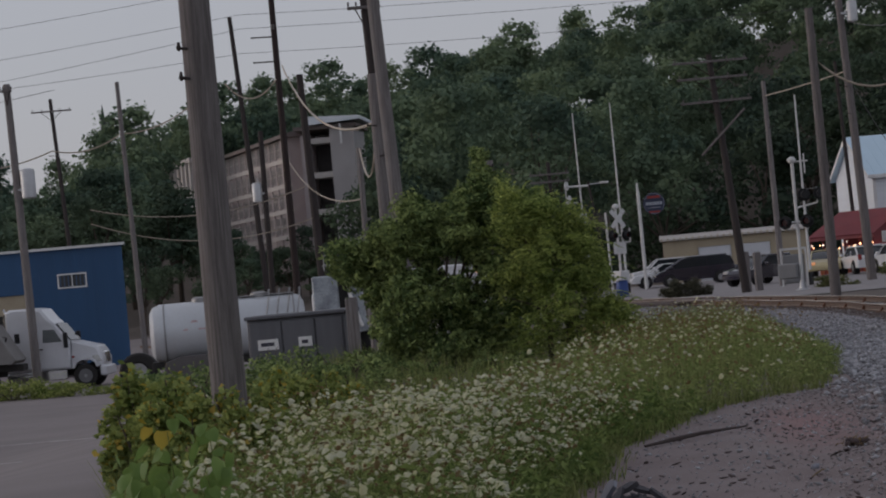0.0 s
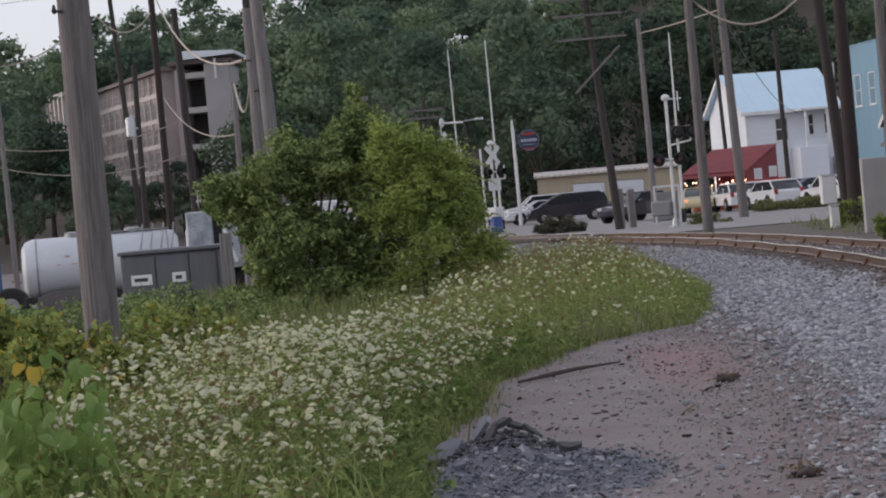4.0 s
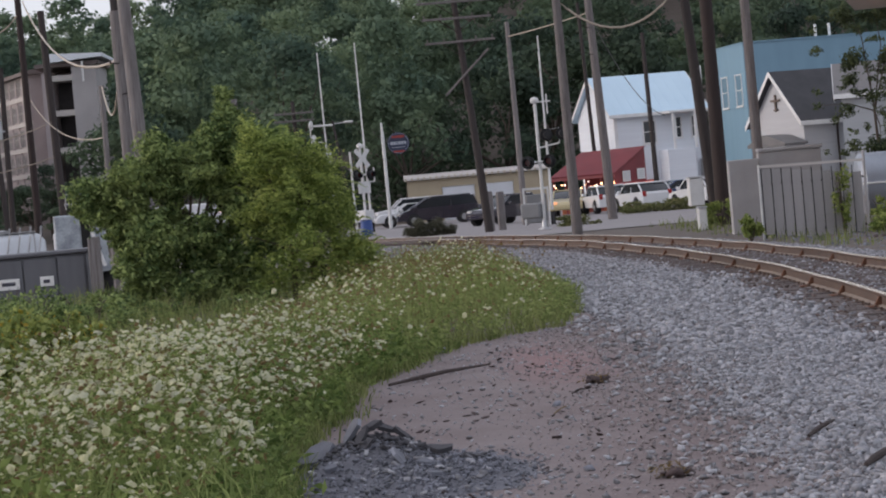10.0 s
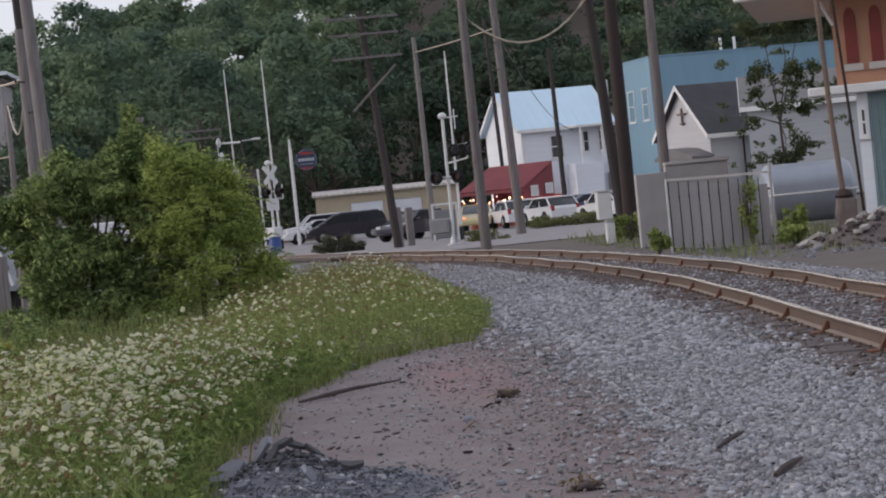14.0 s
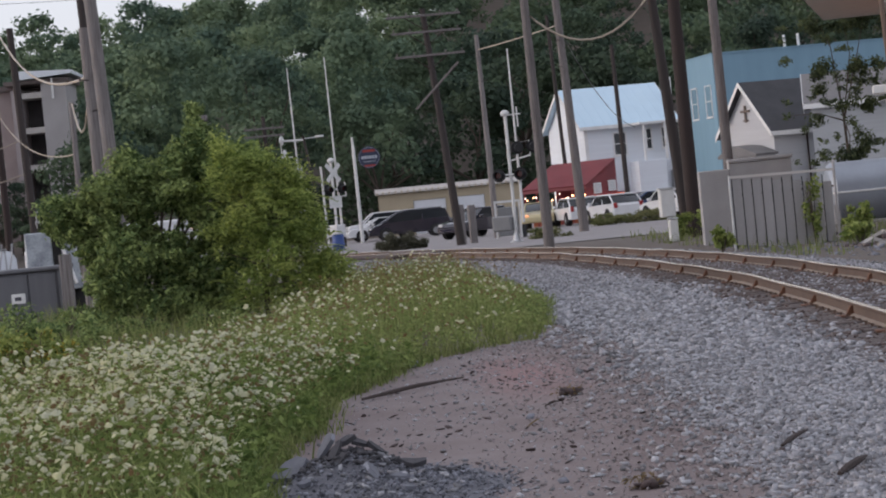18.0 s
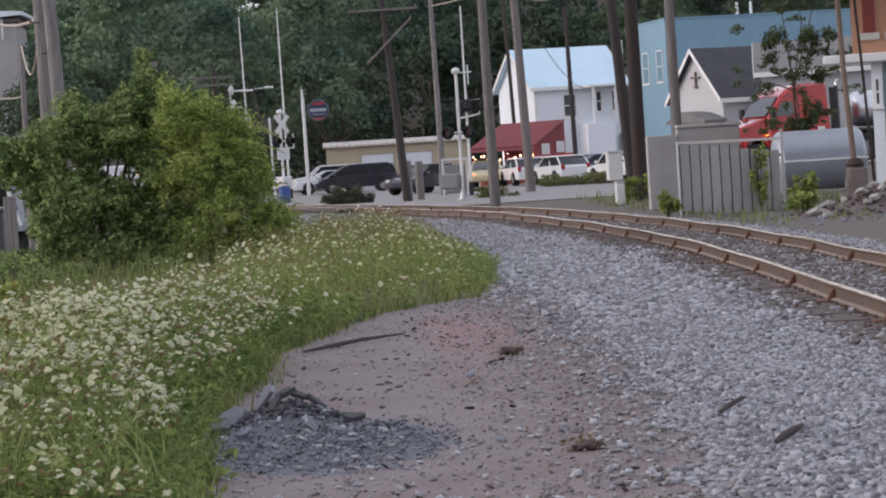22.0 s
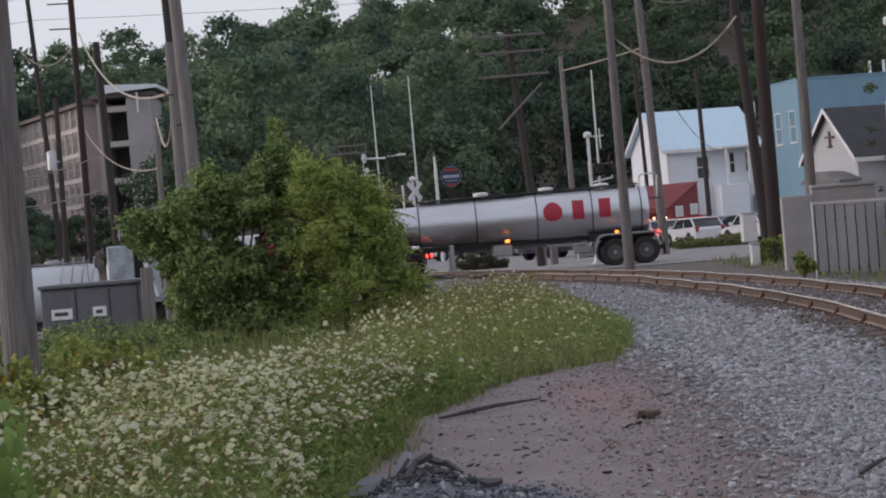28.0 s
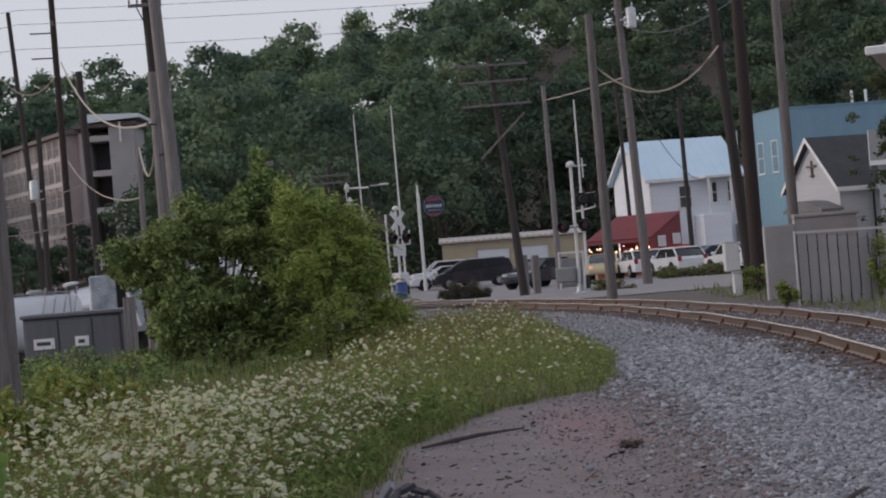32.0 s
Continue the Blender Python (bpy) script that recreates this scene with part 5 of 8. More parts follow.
part("collar", Geo().lathe((-0.06, 0, 1.053), (0, 0, 1), [(0, 0.2), (0.06, 0.22), (0.16, 0.15), (0.2, 0.1)], 12), IRON, pipe)


# ---- vehicles ----
def paint(name, colour, rough=0.3, metal=0.0, coat=0.4):
    m = surface(name, colour, tuple(c * 0.8 for c in colour), rough, metal, 1.2, 20, 0.03)
    m.node_tree.nodes["Principled BSDF"].inputs["Coat Weight"].default_value = coat
    return m


RED_CAB = paint("red_truck_paint", (0.42, 0.013, 0.014), 0.22, 0.0, 0.8)
WHITE_CAR = paint("white_car_paint", (0.74, 0.74, 0.75))
WHITE_TRUCK = paint("white_truck_paint", (0.66, 0.67, 0.70))
BLACK_CAR = paint("near_black_car_paint", (0.022, 0.018, 0.030), 0.16, 0.0, 0.8)
YELLOW_CAR = paint("tan_yellow_car_paint", (0.55, 0.47, 0.27))
BLUE_CAR = paint("dark_blue_car_paint", (0.02, 0.05, 0.14))
RUBBER = surface("tyre_rubber", (0.018, 0.017, 0.017), (0.035, 0.032, 0.03), 0.9, 0, 6, 60, 0.2)
ALLOY = surface("dull_alloy", (0.36, 0.36, 0.365), (0.24, 0.24, 0.24), 0.5, 0.7, 6, 40, 0.1)
RIM_DARK = surface("grimy_wheel_steel", (0.11, 0.105, 0.10), (0.06, 0.056, 0.054), 0.6, 0.4, 6, 40, 0.2)
CHROME = surface("dull_chrome", (0.66, 0.66, 0.67), (0.5, 0.5, 0.5), 0.22, 0.95, 3, 30, 0.02)
POLISHED = surface("brushed_tank_steel", (0.64, 0.65, 0.68), (0.45, 0.45, 0.47), 0.34, 0.95, 1.0, 25, 0.05, stretch=(0.3, 2, 2))
FRAME_BLACK = surface("chassis_black", (0.02, 0.02, 0.02), (0.05, 0.045, 0.04), 0.7, 0.2, 3, 30, 0.1)
CAR_GLASS = surface("tinted_glass", (0.02, 0.024, 0.028), (0.03, 0.034, 0.04), 0.08, 0, 1, 6, 0.0)
# cab glass made paler: the sky's reflection is put into its colour
TRUCK_GLASS = surface("sky_tint_cab_glass", (0.10, 0.115, 0.12), (0.16, 0.175, 0.18), 0.1, 0, 1.5, 6, 0.0)
LAMP_CLEAR = surface("clear_lamp", (0.6, 0.6, 0.58), None, 0.15, 0.2, 3, 20, 0.0)
AMBER = glow("lit_amber_lamp", (1.0, 0.25, 0.04), 1.2)
RED_LAMP = glow("lit_red_lamp", (1.0, 0.05, 0.03), 1.6)
HEAD_AMBER = glow("lit_headlamp", (0.8, 0.36, 0.16), 0.3)
RED_DULL = surface("red_lens", (0.35, 0.02, 0.02), None, 0.2)
LETTER_RED = surface("red_tank_lettering", (0.40, 0.02, 0.045), (0.30, 0.018, 0.035), 0.5)


def wheel_meshes(r, w, name):
    tyre = Geo().lathe((0, -w / 2, 0), (0, 1, 0), [(w * 0.3, r * 0.57), (0, r * 0.59), (0.0, r * 0.9), (w * 0.12, r * 0.985), (w * 0.3, r), (w * 0.7, r), (w * 0.88, r * 0.985), (w, r * 0.9), (w, r * 0.59), (w * 0.7, r * 0.57)], 28).mesh("tyre", 50)
    rim = Geo().lathe((0, -w * 0.42, 0), (0, 1, 0), [(0.0, r * 0.58), (0.02, r * 0.53), (w * 0.28, r * 0.46), (w * 0.30, r * 0.22), (w * 0.06, r * 0.17), (0.02, r * 0.1), (0.0, 0.0)], 24)
    rim.lathe((0, w * 0.42, 0), (0, -1, 0), [(0.0, r * 0.58), (0.02, r * 0.53), (w * 0.28, r * 0.46), (w * 0.30, r * 0.22), (w * 0.06, r * 0.17), (0.02, r * 0.1), (0.0, 0.0)], 24)
    holes = Geo()
    for k in range(8):
        a = k * math.pi / 4
        for s in (-1, 1):
            holes.lathe((math.cos(a) * r * 0.36, s * w * 0.14, math.sin(a) * r * 0.36), (0, s, 0), [(0, r * 0.075), (0.03, r * 0.075), (0.03, 0.0)], 8)
    if name == "car":
        return tyre, rim.mesh("rim", 40), holes.mesh("hand_holes")
    hub = Geo()
    for s in (-1, 1):
        hub.lathe((0, s * w * 0.13, 0), (0, s, 0), [(0, r * 0.25), (w * 0.14, r * 0.25), (w * 0.16, r * 0.17), (w * 0.30, r * 0.14), (w * 0.31, 0)], 20)
    return tyre, rim.mesh("rim", 40), holes.mesh("hand_holes"), hub.mesh("hub")


def wheel(parent, x, y, z, meshes, rim_mat):
    w = part("wheel", meshes[0], RUBBER, parent)
    w.matrix_basis = pose(x, y, z)
    part("rim", meshes[1], rim_mat, w)
    part("hand_holes", meshes[2], BLACK_PAINT, w)
    if len(meshes) > 3:
        part("hub", meshes[3], ALLOY, w, "bright hub")
    return w


RIM_GREY = surface("dull_grey_rim", (0.20, 0.20, 0.21), (0.13, 0.13, 0.135), 0.5, 0.5)
CAR_WHEEL = wheel_meshes(0.33, 0.22, "car")
TRUCK_WHEEL = wheel_meshes(0.51, 0.30, "truck")
DUAL_WHEEL = wheel_meshes(0.51, 0.62, "dual")
TRAILER_WHEEL = wheel_meshes(0.51, 0.62, "trailer")

# half profiles, nose towards +x: body sides, glass house, roof
CAR_SHAPES = {
    "van": ([(2.42, 0.3), (2.52, 0.5), (2.48, 0.7), (2.2, 0.9), (1.6, 1.04), (-2.3, 1.1), (-2.46, 0.95), (-2.5, 0.6), (-2.42, 0.3)], [(1.75, 1.0), (0.62, 1.6), (-0.2, 1.7), (-1.7, 1.68), (-2.1, 1.58), (-2.36, 1.06)], (0.45, -1.95, 1.62, 1.74), (1.55, -1.5)),
    "sedan": ([(2.35, 0.3), (2.38, 0.58), (2.2, 0.76), (1.05, 0.92), (-1.6, 0.95), (-2.3, 0.9), (-2.36, 0.3)], [(1.1, 0.9), (0.35, 1.36), (-0.95, 1.38), (-1.75, 0.92)], (0.35, -0.95, 1.36, 1.43), (1.45, -1.4)),
    "suv": ([(2.3, 0.4), (2.33, 0.75), (2.2, 0.98), (1.2, 1.1), (-2.2, 1.12), (-2.3, 0.95), (-2.3, 0.4)], [(1.25, 1.08), (0.6, 1.66), (-1.95, 1.68), (-2.25, 1.1)], (0.6, -2.05, 1.66, 1.76), (1.45, -1.4)),
    "hatch": ([(2.05, 0.3), (2.1, 0.6), (1.95, 0.78), (1.0, 0.93), (-1.95, 0.98), (-2.08, 0.85), (-2.08, 0.3)], [(1.05, 0.92), (0.35, 1.4), (-1.4, 1.42), (-1.98, 0.96)], (0.35, -1.5, 1.4, 1.5), (1.3, -1.3)),
    "boxvan": ([(2.6, 0.35), (2.65, 0.9), (2.3, 1.15), (1.9, 1.22), (1.8, 2.75), (-2.6, 2.75), (-2.65, 0.35)], [(2.35, 1.15), (1.95, 2.0), (1.6, 2.05), (1.6, 1.15)], (1.75, 1.2, 2.0, 2.1), (1.6, -1.6)),
    "pickup": ([(2.75, 0.45), (2.78, 0.85), (2.6, 1.08), (1.35, 1.16), (-0.75, 1.16), (-0.8, 1.12), (-2.75, 1.12), (-2.78, 0.45)], [(1.4, 1.14), (0.8, 1.74), (-0.5, 1.76), (-0.75, 1.14)], (0.8, -0.55, 1.74, 1.84), (1.75, -1.7)),
}


def car(shape, m, material, label, stretch=1.0, group="parked cars", lit=False):
    body, glass, roof, axles = CAR_SHAPES[shape]
    t = thing("car" if shape != "pickup" else "pickup_truck", m, label, "car", group)
    hw = 0.9
    part("body", Geo().prism(body, "y", -hw, hw, 0.09), material, t)
    part("window_band", Geo().prism(glass, "y", -hw + 0.1, hw - 0.1, 0.08), CAR_GLASS, t)
    part("roof", Geo().box(roof[1], roof[0], -hw + 0.14, hw - 0.14, roof[2] - 0.03, roof[3] - 0.03, 0.04), material, t)
    for x0, x1 in ((glass[0][0], glass[1][0]), (glass[-1][0], glass[-2][0]), ((glass[1][0] + glass[-2][0]) / 2,) * 2):
        for s in (-1, 1):
            part("pillar", Geo().tube([(x0, s * (hw - 0.1), glass[0][1]), (x1, s * (hw - 0.16), roof[2])], 0.045, 6), material, t)
    for x in axles:
        for s in (-1, 1):
            part("wheel_arch", Geo().lathe((x, s * (hw - 0.25), 0.36), (0, s, 0), [(0, 0.385), (0.253, 0.385)], 20), BLACK_PAINT, t)
            wheel(t, x, s * (hw - 0.045), 0.33, CAR_WHEEL, ALLOY)
    nose, tail = body[1][0], body[-1][0]
    for s in (-1, 1):
        part("headlight", Geo().box(nose - 0.25, nose - 0.02, s * 0.62 - 0.16, s * 0.62 + 0.16, 0.62, 0.78, 0.03), HEAD_AMBER if lit else LAMP_CLEAR, t)
        part("tail_light", Geo().box(tail - 0.02, tail + 0.12, s * 0.72 - 0.1, s * 0.72 + 0.1, 0.72, 1.0, 0.02), RED_DULL, t)
        part("mirror", Geo().box(glass[0][0] - 0.45, glass[0][0] - 0.25, s * 0.98 - 0.1, s * 0.98 + 0.1, glass[0][1] + 0.02, glass[0][1] + 0.17, 0.03), material, t)
    part("bumper", Geo().box(nose - 0.1, nose + 0.03, -0.85, 0.85, 0.32, 0.55, 0.04), material if shape != "pickup" else CHROME, t)
    return t


# the parking apron before the garage and the eating place
car("van", pose(1.75, 152, 0.06, 0, 0, 184), BLACK_CAR, "near-black minivan parked on the apron")
car("sedan", pose(0.15, 155.3, 0.06, 0, 0, 187), WHITE_CAR, "white sedan parked behind a dark minivan")
car("suv", pose(0.1, 158.5, 0.06, 0, 0, 187), WHITE_CAR, "white car parked behind a dark minivan")
car("hatch", pose(4.85, 128.5, 0.06, 0, 0, 228), BLACK_CAR, "dark car partly hidden by posts")
car("sedan", pose(8.85, 139, 0.06, 0, 0, 262), YELLOW_CAR, "tan-yellow car with a warm lamp lit", lit=True)
car("hatch", pose(10.6, 136, 0.06, 0, 0, 100), WHITE_CAR, "white car parked before the red restaurant")
car("hatch", pose(12.15, 131, 0.06, 0, 0, 108), WHITE_CAR, "white sport utility car parked tail-on before the red restaurant")
car("sedan", pose(15.6, 141, 0.06, 0, 0, 20), BLUE_CAR, "dark blue car parked beside the white house")
car("hatch", pose(14.75, 126, 0.06, 0, 0, 112), WHITE_CAR, "white car nose-on beside the dark poles")
van = car("boxvan", pose(-10.6, 124, -0.35, 0, 0, 12), WHITE_CAR, "white box van with a lamp lit beyond the bushy tree")
part("marker_lamp", Geo().box(1.2, 1.5, -0.93, -0.9, 2.25, 2.4, 0.01), glow("warm_marker", (1.0, 0.55, 0.3), 2.0), van, "lit warm marker lamp")


def tractor(name, m, material, label, high=0.0, lit=False, nose=1.0):
    """A long-nosed road tractor with a sleeper; the origin lies on the ground between its rear axles, nose towards +x."""
    t = thing(name, m, label, "truck")
    part("chassis", Geo().box(-1.5, 5.9, -0.45, -0.3, 0.72, 0.98).box(-1.5, 5.9, 0.3, 0.45, 0.72, 0.98).box(-1.4, -1.3, -0.3, 0.3, 0.75, 0.95).box(1.0, 1.1, -0.3, 0.3, 0.75, 0.95).box(4.4, 5.5, -0.3, 0.3, 0.55, 0.95), FRAME_BLACK, t)
    hood = [(6.62, 0.85), (6.66, 1.2), (6.5, 1.5), (5.9, 1.72), (4.85, 2.02), (4.75, 0.95), (4.83, 1.0), (4.98, 1.15), (5.33, 1.2), (5.73, 1.12), (5.95, 0.9)]
    hood = [(4.75 + (px - 4.75) * nose if px > 5.96 else px, pz) for px, pz in hood]
    front = (6.66 - 4.75) * (nose - 1)
    part("hood", Geo().prism(hood, "y", -1.08, 1.08, 0.10), material, t)
    part("grille", Geo().prism([(px + front, pz) for px, pz in ((6.6, 0.95), (6.70, 1.0), (6.66, 1.42), (6.5, 1.5))], "y", -0.5, 0.5, 0.02), CHROME, t)
    cab = [(4.78, 0.85), (4.82, 2.02), (4.25, 2.78), (4.05, 2.9), (3.2, 2.92), (3.2, 0.85)]
    cabp = part("cab", Geo().prism(cab, "y", -1.16, 1.16, 0.09), material, t)
    part("windshield", Geo().prism([(4.80, 2.06), (4.86, 2.07), (4.32, 2.79), (4.26, 2.77)], "y", -1.0, 1.0), CAR_GLASS, cabp)
    for s in (-1, 1):
        part("side_window", Geo().prism([(4.5, 2.02), (4.2, 2.55), (3.72, 2.57), (3.68, 2.02)], "y", s * 1.165 - 0.012, s * 1.165 + 0.012), TRUCK_GLASS, cabp)
        part("door", Geo().prism([(4.62, 0.98), (4.62, 1.93), (4.2, 2.68), (3.45, 2.7), (3.45, 0.98)], "y", s * 1.157 - 0.008, s * 1.157 + 0.008), material, cabp)
        part("door_handle", Geo().box(3.52, 3.68, s * 1.18 - 0.02, s * 1.18 + 0.02, 1.72, 1.78), CHROME, cabp)
        part("mirror", Geo().box(4.62, 4.78, s * 1.38 - 0.14, s * 1.38 + 0.14, 1.75, 2.4, 0.03).tube([(4.7, s * 1.12, 2.3), (4.7, s * 1.38, 2.32)], 0.02, 5), BLACK_PAINT, cabp)
    sleeper = [(3.197, 0.85), (3.197, 2.9), (4.22, 2.82), (4.0, 3.02), (3.7, 3.15 + high), (3.3, 3.22 + high), (2.35, 3.23 + high), (2.16, 3.12 + high), (2.08, 0.85)]
    sl = part("sleeper", Geo().prism(sleeper, "y", -1.2, 1.2, 0.12), material, t)
    for s in (-1, 1):
        part("sleeper_vent", Geo().box(2.5, 2.72, s * 1.202 - 0.01, s * 1.202 + 0.01, 2.1, 2.5, 0.003), BLACK_PAINT, sl)
        part("sleeper_badge", Geo().box(2.4, 2.7, s * 1.202 - 0.008, s * 1.202 + 0.008, 1.38, 1.5), WHITE_PAINT, sl)
        part("extender", Geo().box(1.76, 2.075, s * 1.12 - 0.03, s * 1.12 + 0.03, 0.95, 3.0 + high, 0.01), FRAME_BLACK, sl)
        part("exhaust_stack", Geo().tube([(1.68, s * 0.98, 1.0), (1.68, s * 0.98, 3.05 + high)], 0.07, 10), RIM_DARK, t)
        part("stack_tip", Geo().tube([(1.68, s * 0.98, 3.04 + high), (1.68, s * 0.98, 3.16 + high), (1.62, s * 0.98, 3.28 + high)], 0.05, 10), CHROME, t, "bright exhaust tip")
        part("fuel_tank", Geo().lathe((2.05, s * 0.88, 0.66), (1, 0, 0), [(0, 0.1), (0.02, 0.28), (1.25, 0.28), (1.27, 0.1)], 18), CHROME, t)
        part("step_box", Geo().box(3.42, 4.6, s * 0.92 - 0.2, s * 0.92 + 0.2, 0.42, 0.84, 0.03), CHROME, t)
        part("fender", Geo().prism([(x - 0.12, z) for x, z in ((6.1, 0.85), (6.02, 1.12), (5.8, 1.27), (5.3, 1.27), (5.05, 1.12), (4.95, 0.85), (5.05, 0.85), (5.15, 1.06), (5.35, 1.17), (5.75, 1.17), (5.93, 1.06), (6.0, 0.85))], "y", s * 1.1 - 0.12, s * 1.1 + 0.12, 0.01), material, t)
        part("headlight", Geo().prism([(px + front, pz) for px, pz in ((6.60, 1.06), (6.47, 1.34), (6.2, 1.32), (6.25, 1.12))], "y", s * 1.02 - 0.09, s * 1.02 + 0.09, 0.03), HEAD_AMBER if lit else LAMP_CLEAR, t, "lit amber headlight" if lit else "")
        part("turn_signal", Geo().box(4.86, 4.98, s * 1.19 - 0.03, s * 1.19 + 0.03, 1.30, 1.38, 0.01), AMBER if lit else RED_DULL, t)
        for x in (0.66, -0.66):
            part("mud_fender", Geo().prism([(x + 0.58, 0.95), (x + 0.35, 1.1), (x - 0.35, 1.1), (x - 0.58, 0.95), (x - 0.55, 0.92), (x + 0.55, 0.92)], "y", s * 0.93 - 0.3, s * 0.93 + 0.3), FRAME_BLACK, t)
        part("tail_light", Geo().box(-1.55, -1.5, s * 0.6 - 0.12, s * 0.6 + 0.12, 0.78, 0.92, 0.01), RED_LAMP if lit else RED_DULL, t)
    part("bumper", Geo().box(6.5 + front, 6.78 + front, -1.15, 1.15, 0.45, 0.88, 0.06), CHROME if lit else material, t)
    part("fifth_wheel", Geo().lathe((0, 0, 1.0), (0, 0, 1), [(0, 0.5), (0.1, 0.52), (0.14, 0.3)], 18), FRAME_BLACK, t)
    part("deck_plate", Geo().box(0.6, 1.7, -0.5, 0.5, 0.985, 1.02), ALLOY, t)
    wheels = []
    for s in (-1, 1):
        wheels.append(wheel(t, 5.38, s * 1.02, 0.51, TRUCK_WHEEL, RIM_GREY))
        for x in (0.66, -0.66):
            wheels.append(wheel(t, x, s * 0.93, 0.51, DUAL_WHEEL, RIM_GREY))
    part("axle", Geo().tube([(5.38, -0.9, 0.51), (5.38, 0.9, 0.51)], 0.07, 8).tube([(0.66, -0.8, 0.51), (0.66, 0.8, 0.51)], 0.1, 8).tube([(-0.66, -0.8, 0.51), (-0.66, 0.8, 0.51)], 0.1, 8), FRAME_BLACK, t)
    return t, wheels


red_tractor, red_wheels = tractor("truck_tractor", pose(60, 112, 0), RED_CAB, "red truck tractor with a sleeper cab and short nose", lit=True, nose=0.92)


def tanker(name, m, label):
    """A steel tank trailer; the origin lies on the ground under its kingpin, nose towards +x."""
    t = thing(name, m, label, "trailer")
    part("tank", Geo().lathe((-10.75, 0, 2.06), (1, 0, 0), [(0, 0.3), (0.02, 0.78), (0.12, 0.87), (0.3, 0.9), (4.8, 0.9), (5.4, 0.86), (9.5, 0.83), (9.52, 0.74), (11.05, 0.70), (11.2, 0.66), (11.32, 0.56), (11.39, 0.38), (11.42, 0.12)], 40), POLISHED, t)
    for x, r in ((-10.4, 0.92), (-6.1, 0.915), (-8.38, 0.92), (-3.6, 0.87), (-1.25, 0.85)):
        part("hoop", Geo().lathe((x - 0.03, 0, 2.06), (1, 0, 0), [(0, r - 0.05), (0.005, r), (0.055, r), (0.06, r - 0.05)], 40), surface("dark_hoop", (0.10, 0.10, 0.11), None, 0.4, 0.7) if x == -10.4 else bpy.data.materials["dark_hoop"], t)
    part("walkway", Geo().box(-10.3, -1.3, -0.28, 0.28, 2.96, 3.0), ALLOY, t)
    for s in (-1, 1):
        part("top_rail", Geo().tube([(-10.4, s * 0.36, 3.03), (-1.25, s * 0.36, 2.95)], 0.03, 6), FRAME_BLACK, t)
    for x in (-8.9, -6.6, -3.9):
        part("manhole", Geo().lathe((x, 0, 2.95), (0, 0, 1), [(0, 0.3), (0.1, 0.3), (0.12, 0.33), (0.16, 0.33), (0.2, 0.2)], 18), WHITE_PAINT, t)
    part("rear_platform", Geo().box(-11.3, -10.7, -0.5, 0.5, 2.4, 2.46), RIM_DARK, t)
    part("rear_hoop_rail", Geo().tube([(-11.25, -0.4, 2.45), (-11.3, -0.4, 3.3), (-11.2, -0.4, 3.4), (-10.65, -0.4, 3.38), (-10.55, -0.4, 3.28), (-10.55, -0.4, 2.9)], 0.03, 6), CHROME, t)
    lad = part("ladder", Geo().tube([(-10.82, -0.55, 0.9), (-10.8, -0.55, 3.0)], 0.02, 6).tube([(-10.82, -0.2, 0.9), (-10.8, -0.2, 3.0)], 0.02, 6), CHROME, t)
    for k in range(7):
        part("rung", Geo().tube([(-10.81, -0.55, 1.0 + k * 0.3), (-10.81, -0.2, 1.0 + k * 0.3)], 0.014, 5), CHROME, lad)
    part("subframe", Geo().box(-10.9, -8.2, -0.5, -0.35, 0.95, 1.22).box(-10.9, -8.2, 0.35, 0.5, 0.95, 1.22).box(-8.3, 0.9, -0.12, 0.12, 1.02, 1.22).box(-0.9, 1.0, -0.6, 0.6, 1.15, 1.3, 0.03), FRAME_BLACK, t)
    for s in (-1, 1):
        part("fender", Geo().prism([(-8.35, 0.78), (-8.5, 1.12), (-8.75, 1.22), (-10.85, 1.22), (-11.1, 1.1), (-11.2, 0.75), (-11.15, 0.75), (-11.05, 1.05), (-10.83, 1.15), (-8.77, 1.15), (-8.55, 1.06), (-8.42, 0.78)], "y", s * 0.93 - 0.32, s * 0.93 + 0.32), ALLOY, t, "dull silver wheel cover")
        part("tail_light", Geo().lathe((-11.0, s * 0.75, 1.12), (-1, 0, 0.0), [(0, 0.11), (0.06, 0.11), (0.12, 0.08), (0.15, 0.01)], 14), RED_LAMP, t, "lit red tail light")
        part("marker_light", Geo().box(-9.35, -9.2, s * 1.26 - 0.01, s * 1.26 + 0.015, 1.22, 1.32, 0.005), AMBER, t)
        part("marker_light", Geo().box(-4.9, -4.72, s * 0.86 - 0.02, s * 0.86 + 0.02, 1.18, 1.3, 0.005), AMBER, t)
        part("landing_leg", Geo().box(-2.6, -2.42, s * 0.6 - 0.09, s * 0.6 + 0.09, 0.32, 1.25, 0.01).box(-2.7, -2.32, s * 0.6 - 0.15, s * 0.6 + 0.15, 0.26, 0.32), ALLOY, t)
        part("leg_brace", Geo().tube([(-2.5, s * 0.6, 0.5), (-3.3, s * 0.4, 1.2)], 0.03, 5), FRAME_BLACK, t)
        part("mudflap", Geo().box(-11.22, -11.2, s * 0.93 - 0.3, s * 0.93 + 0.3, 0.3, 0.85), BLACK_PAINT, t)
        # the maker's mark as plain red shapes, on the curve of the tank
        disc = [(-0.40 * math.sin(u), 0.40 * math.sin(u), 0.36 * math.cos(u), 0.36 * math.cos(u + 0.19)) for u in np.linspace(0.05, 2.9, 16)]
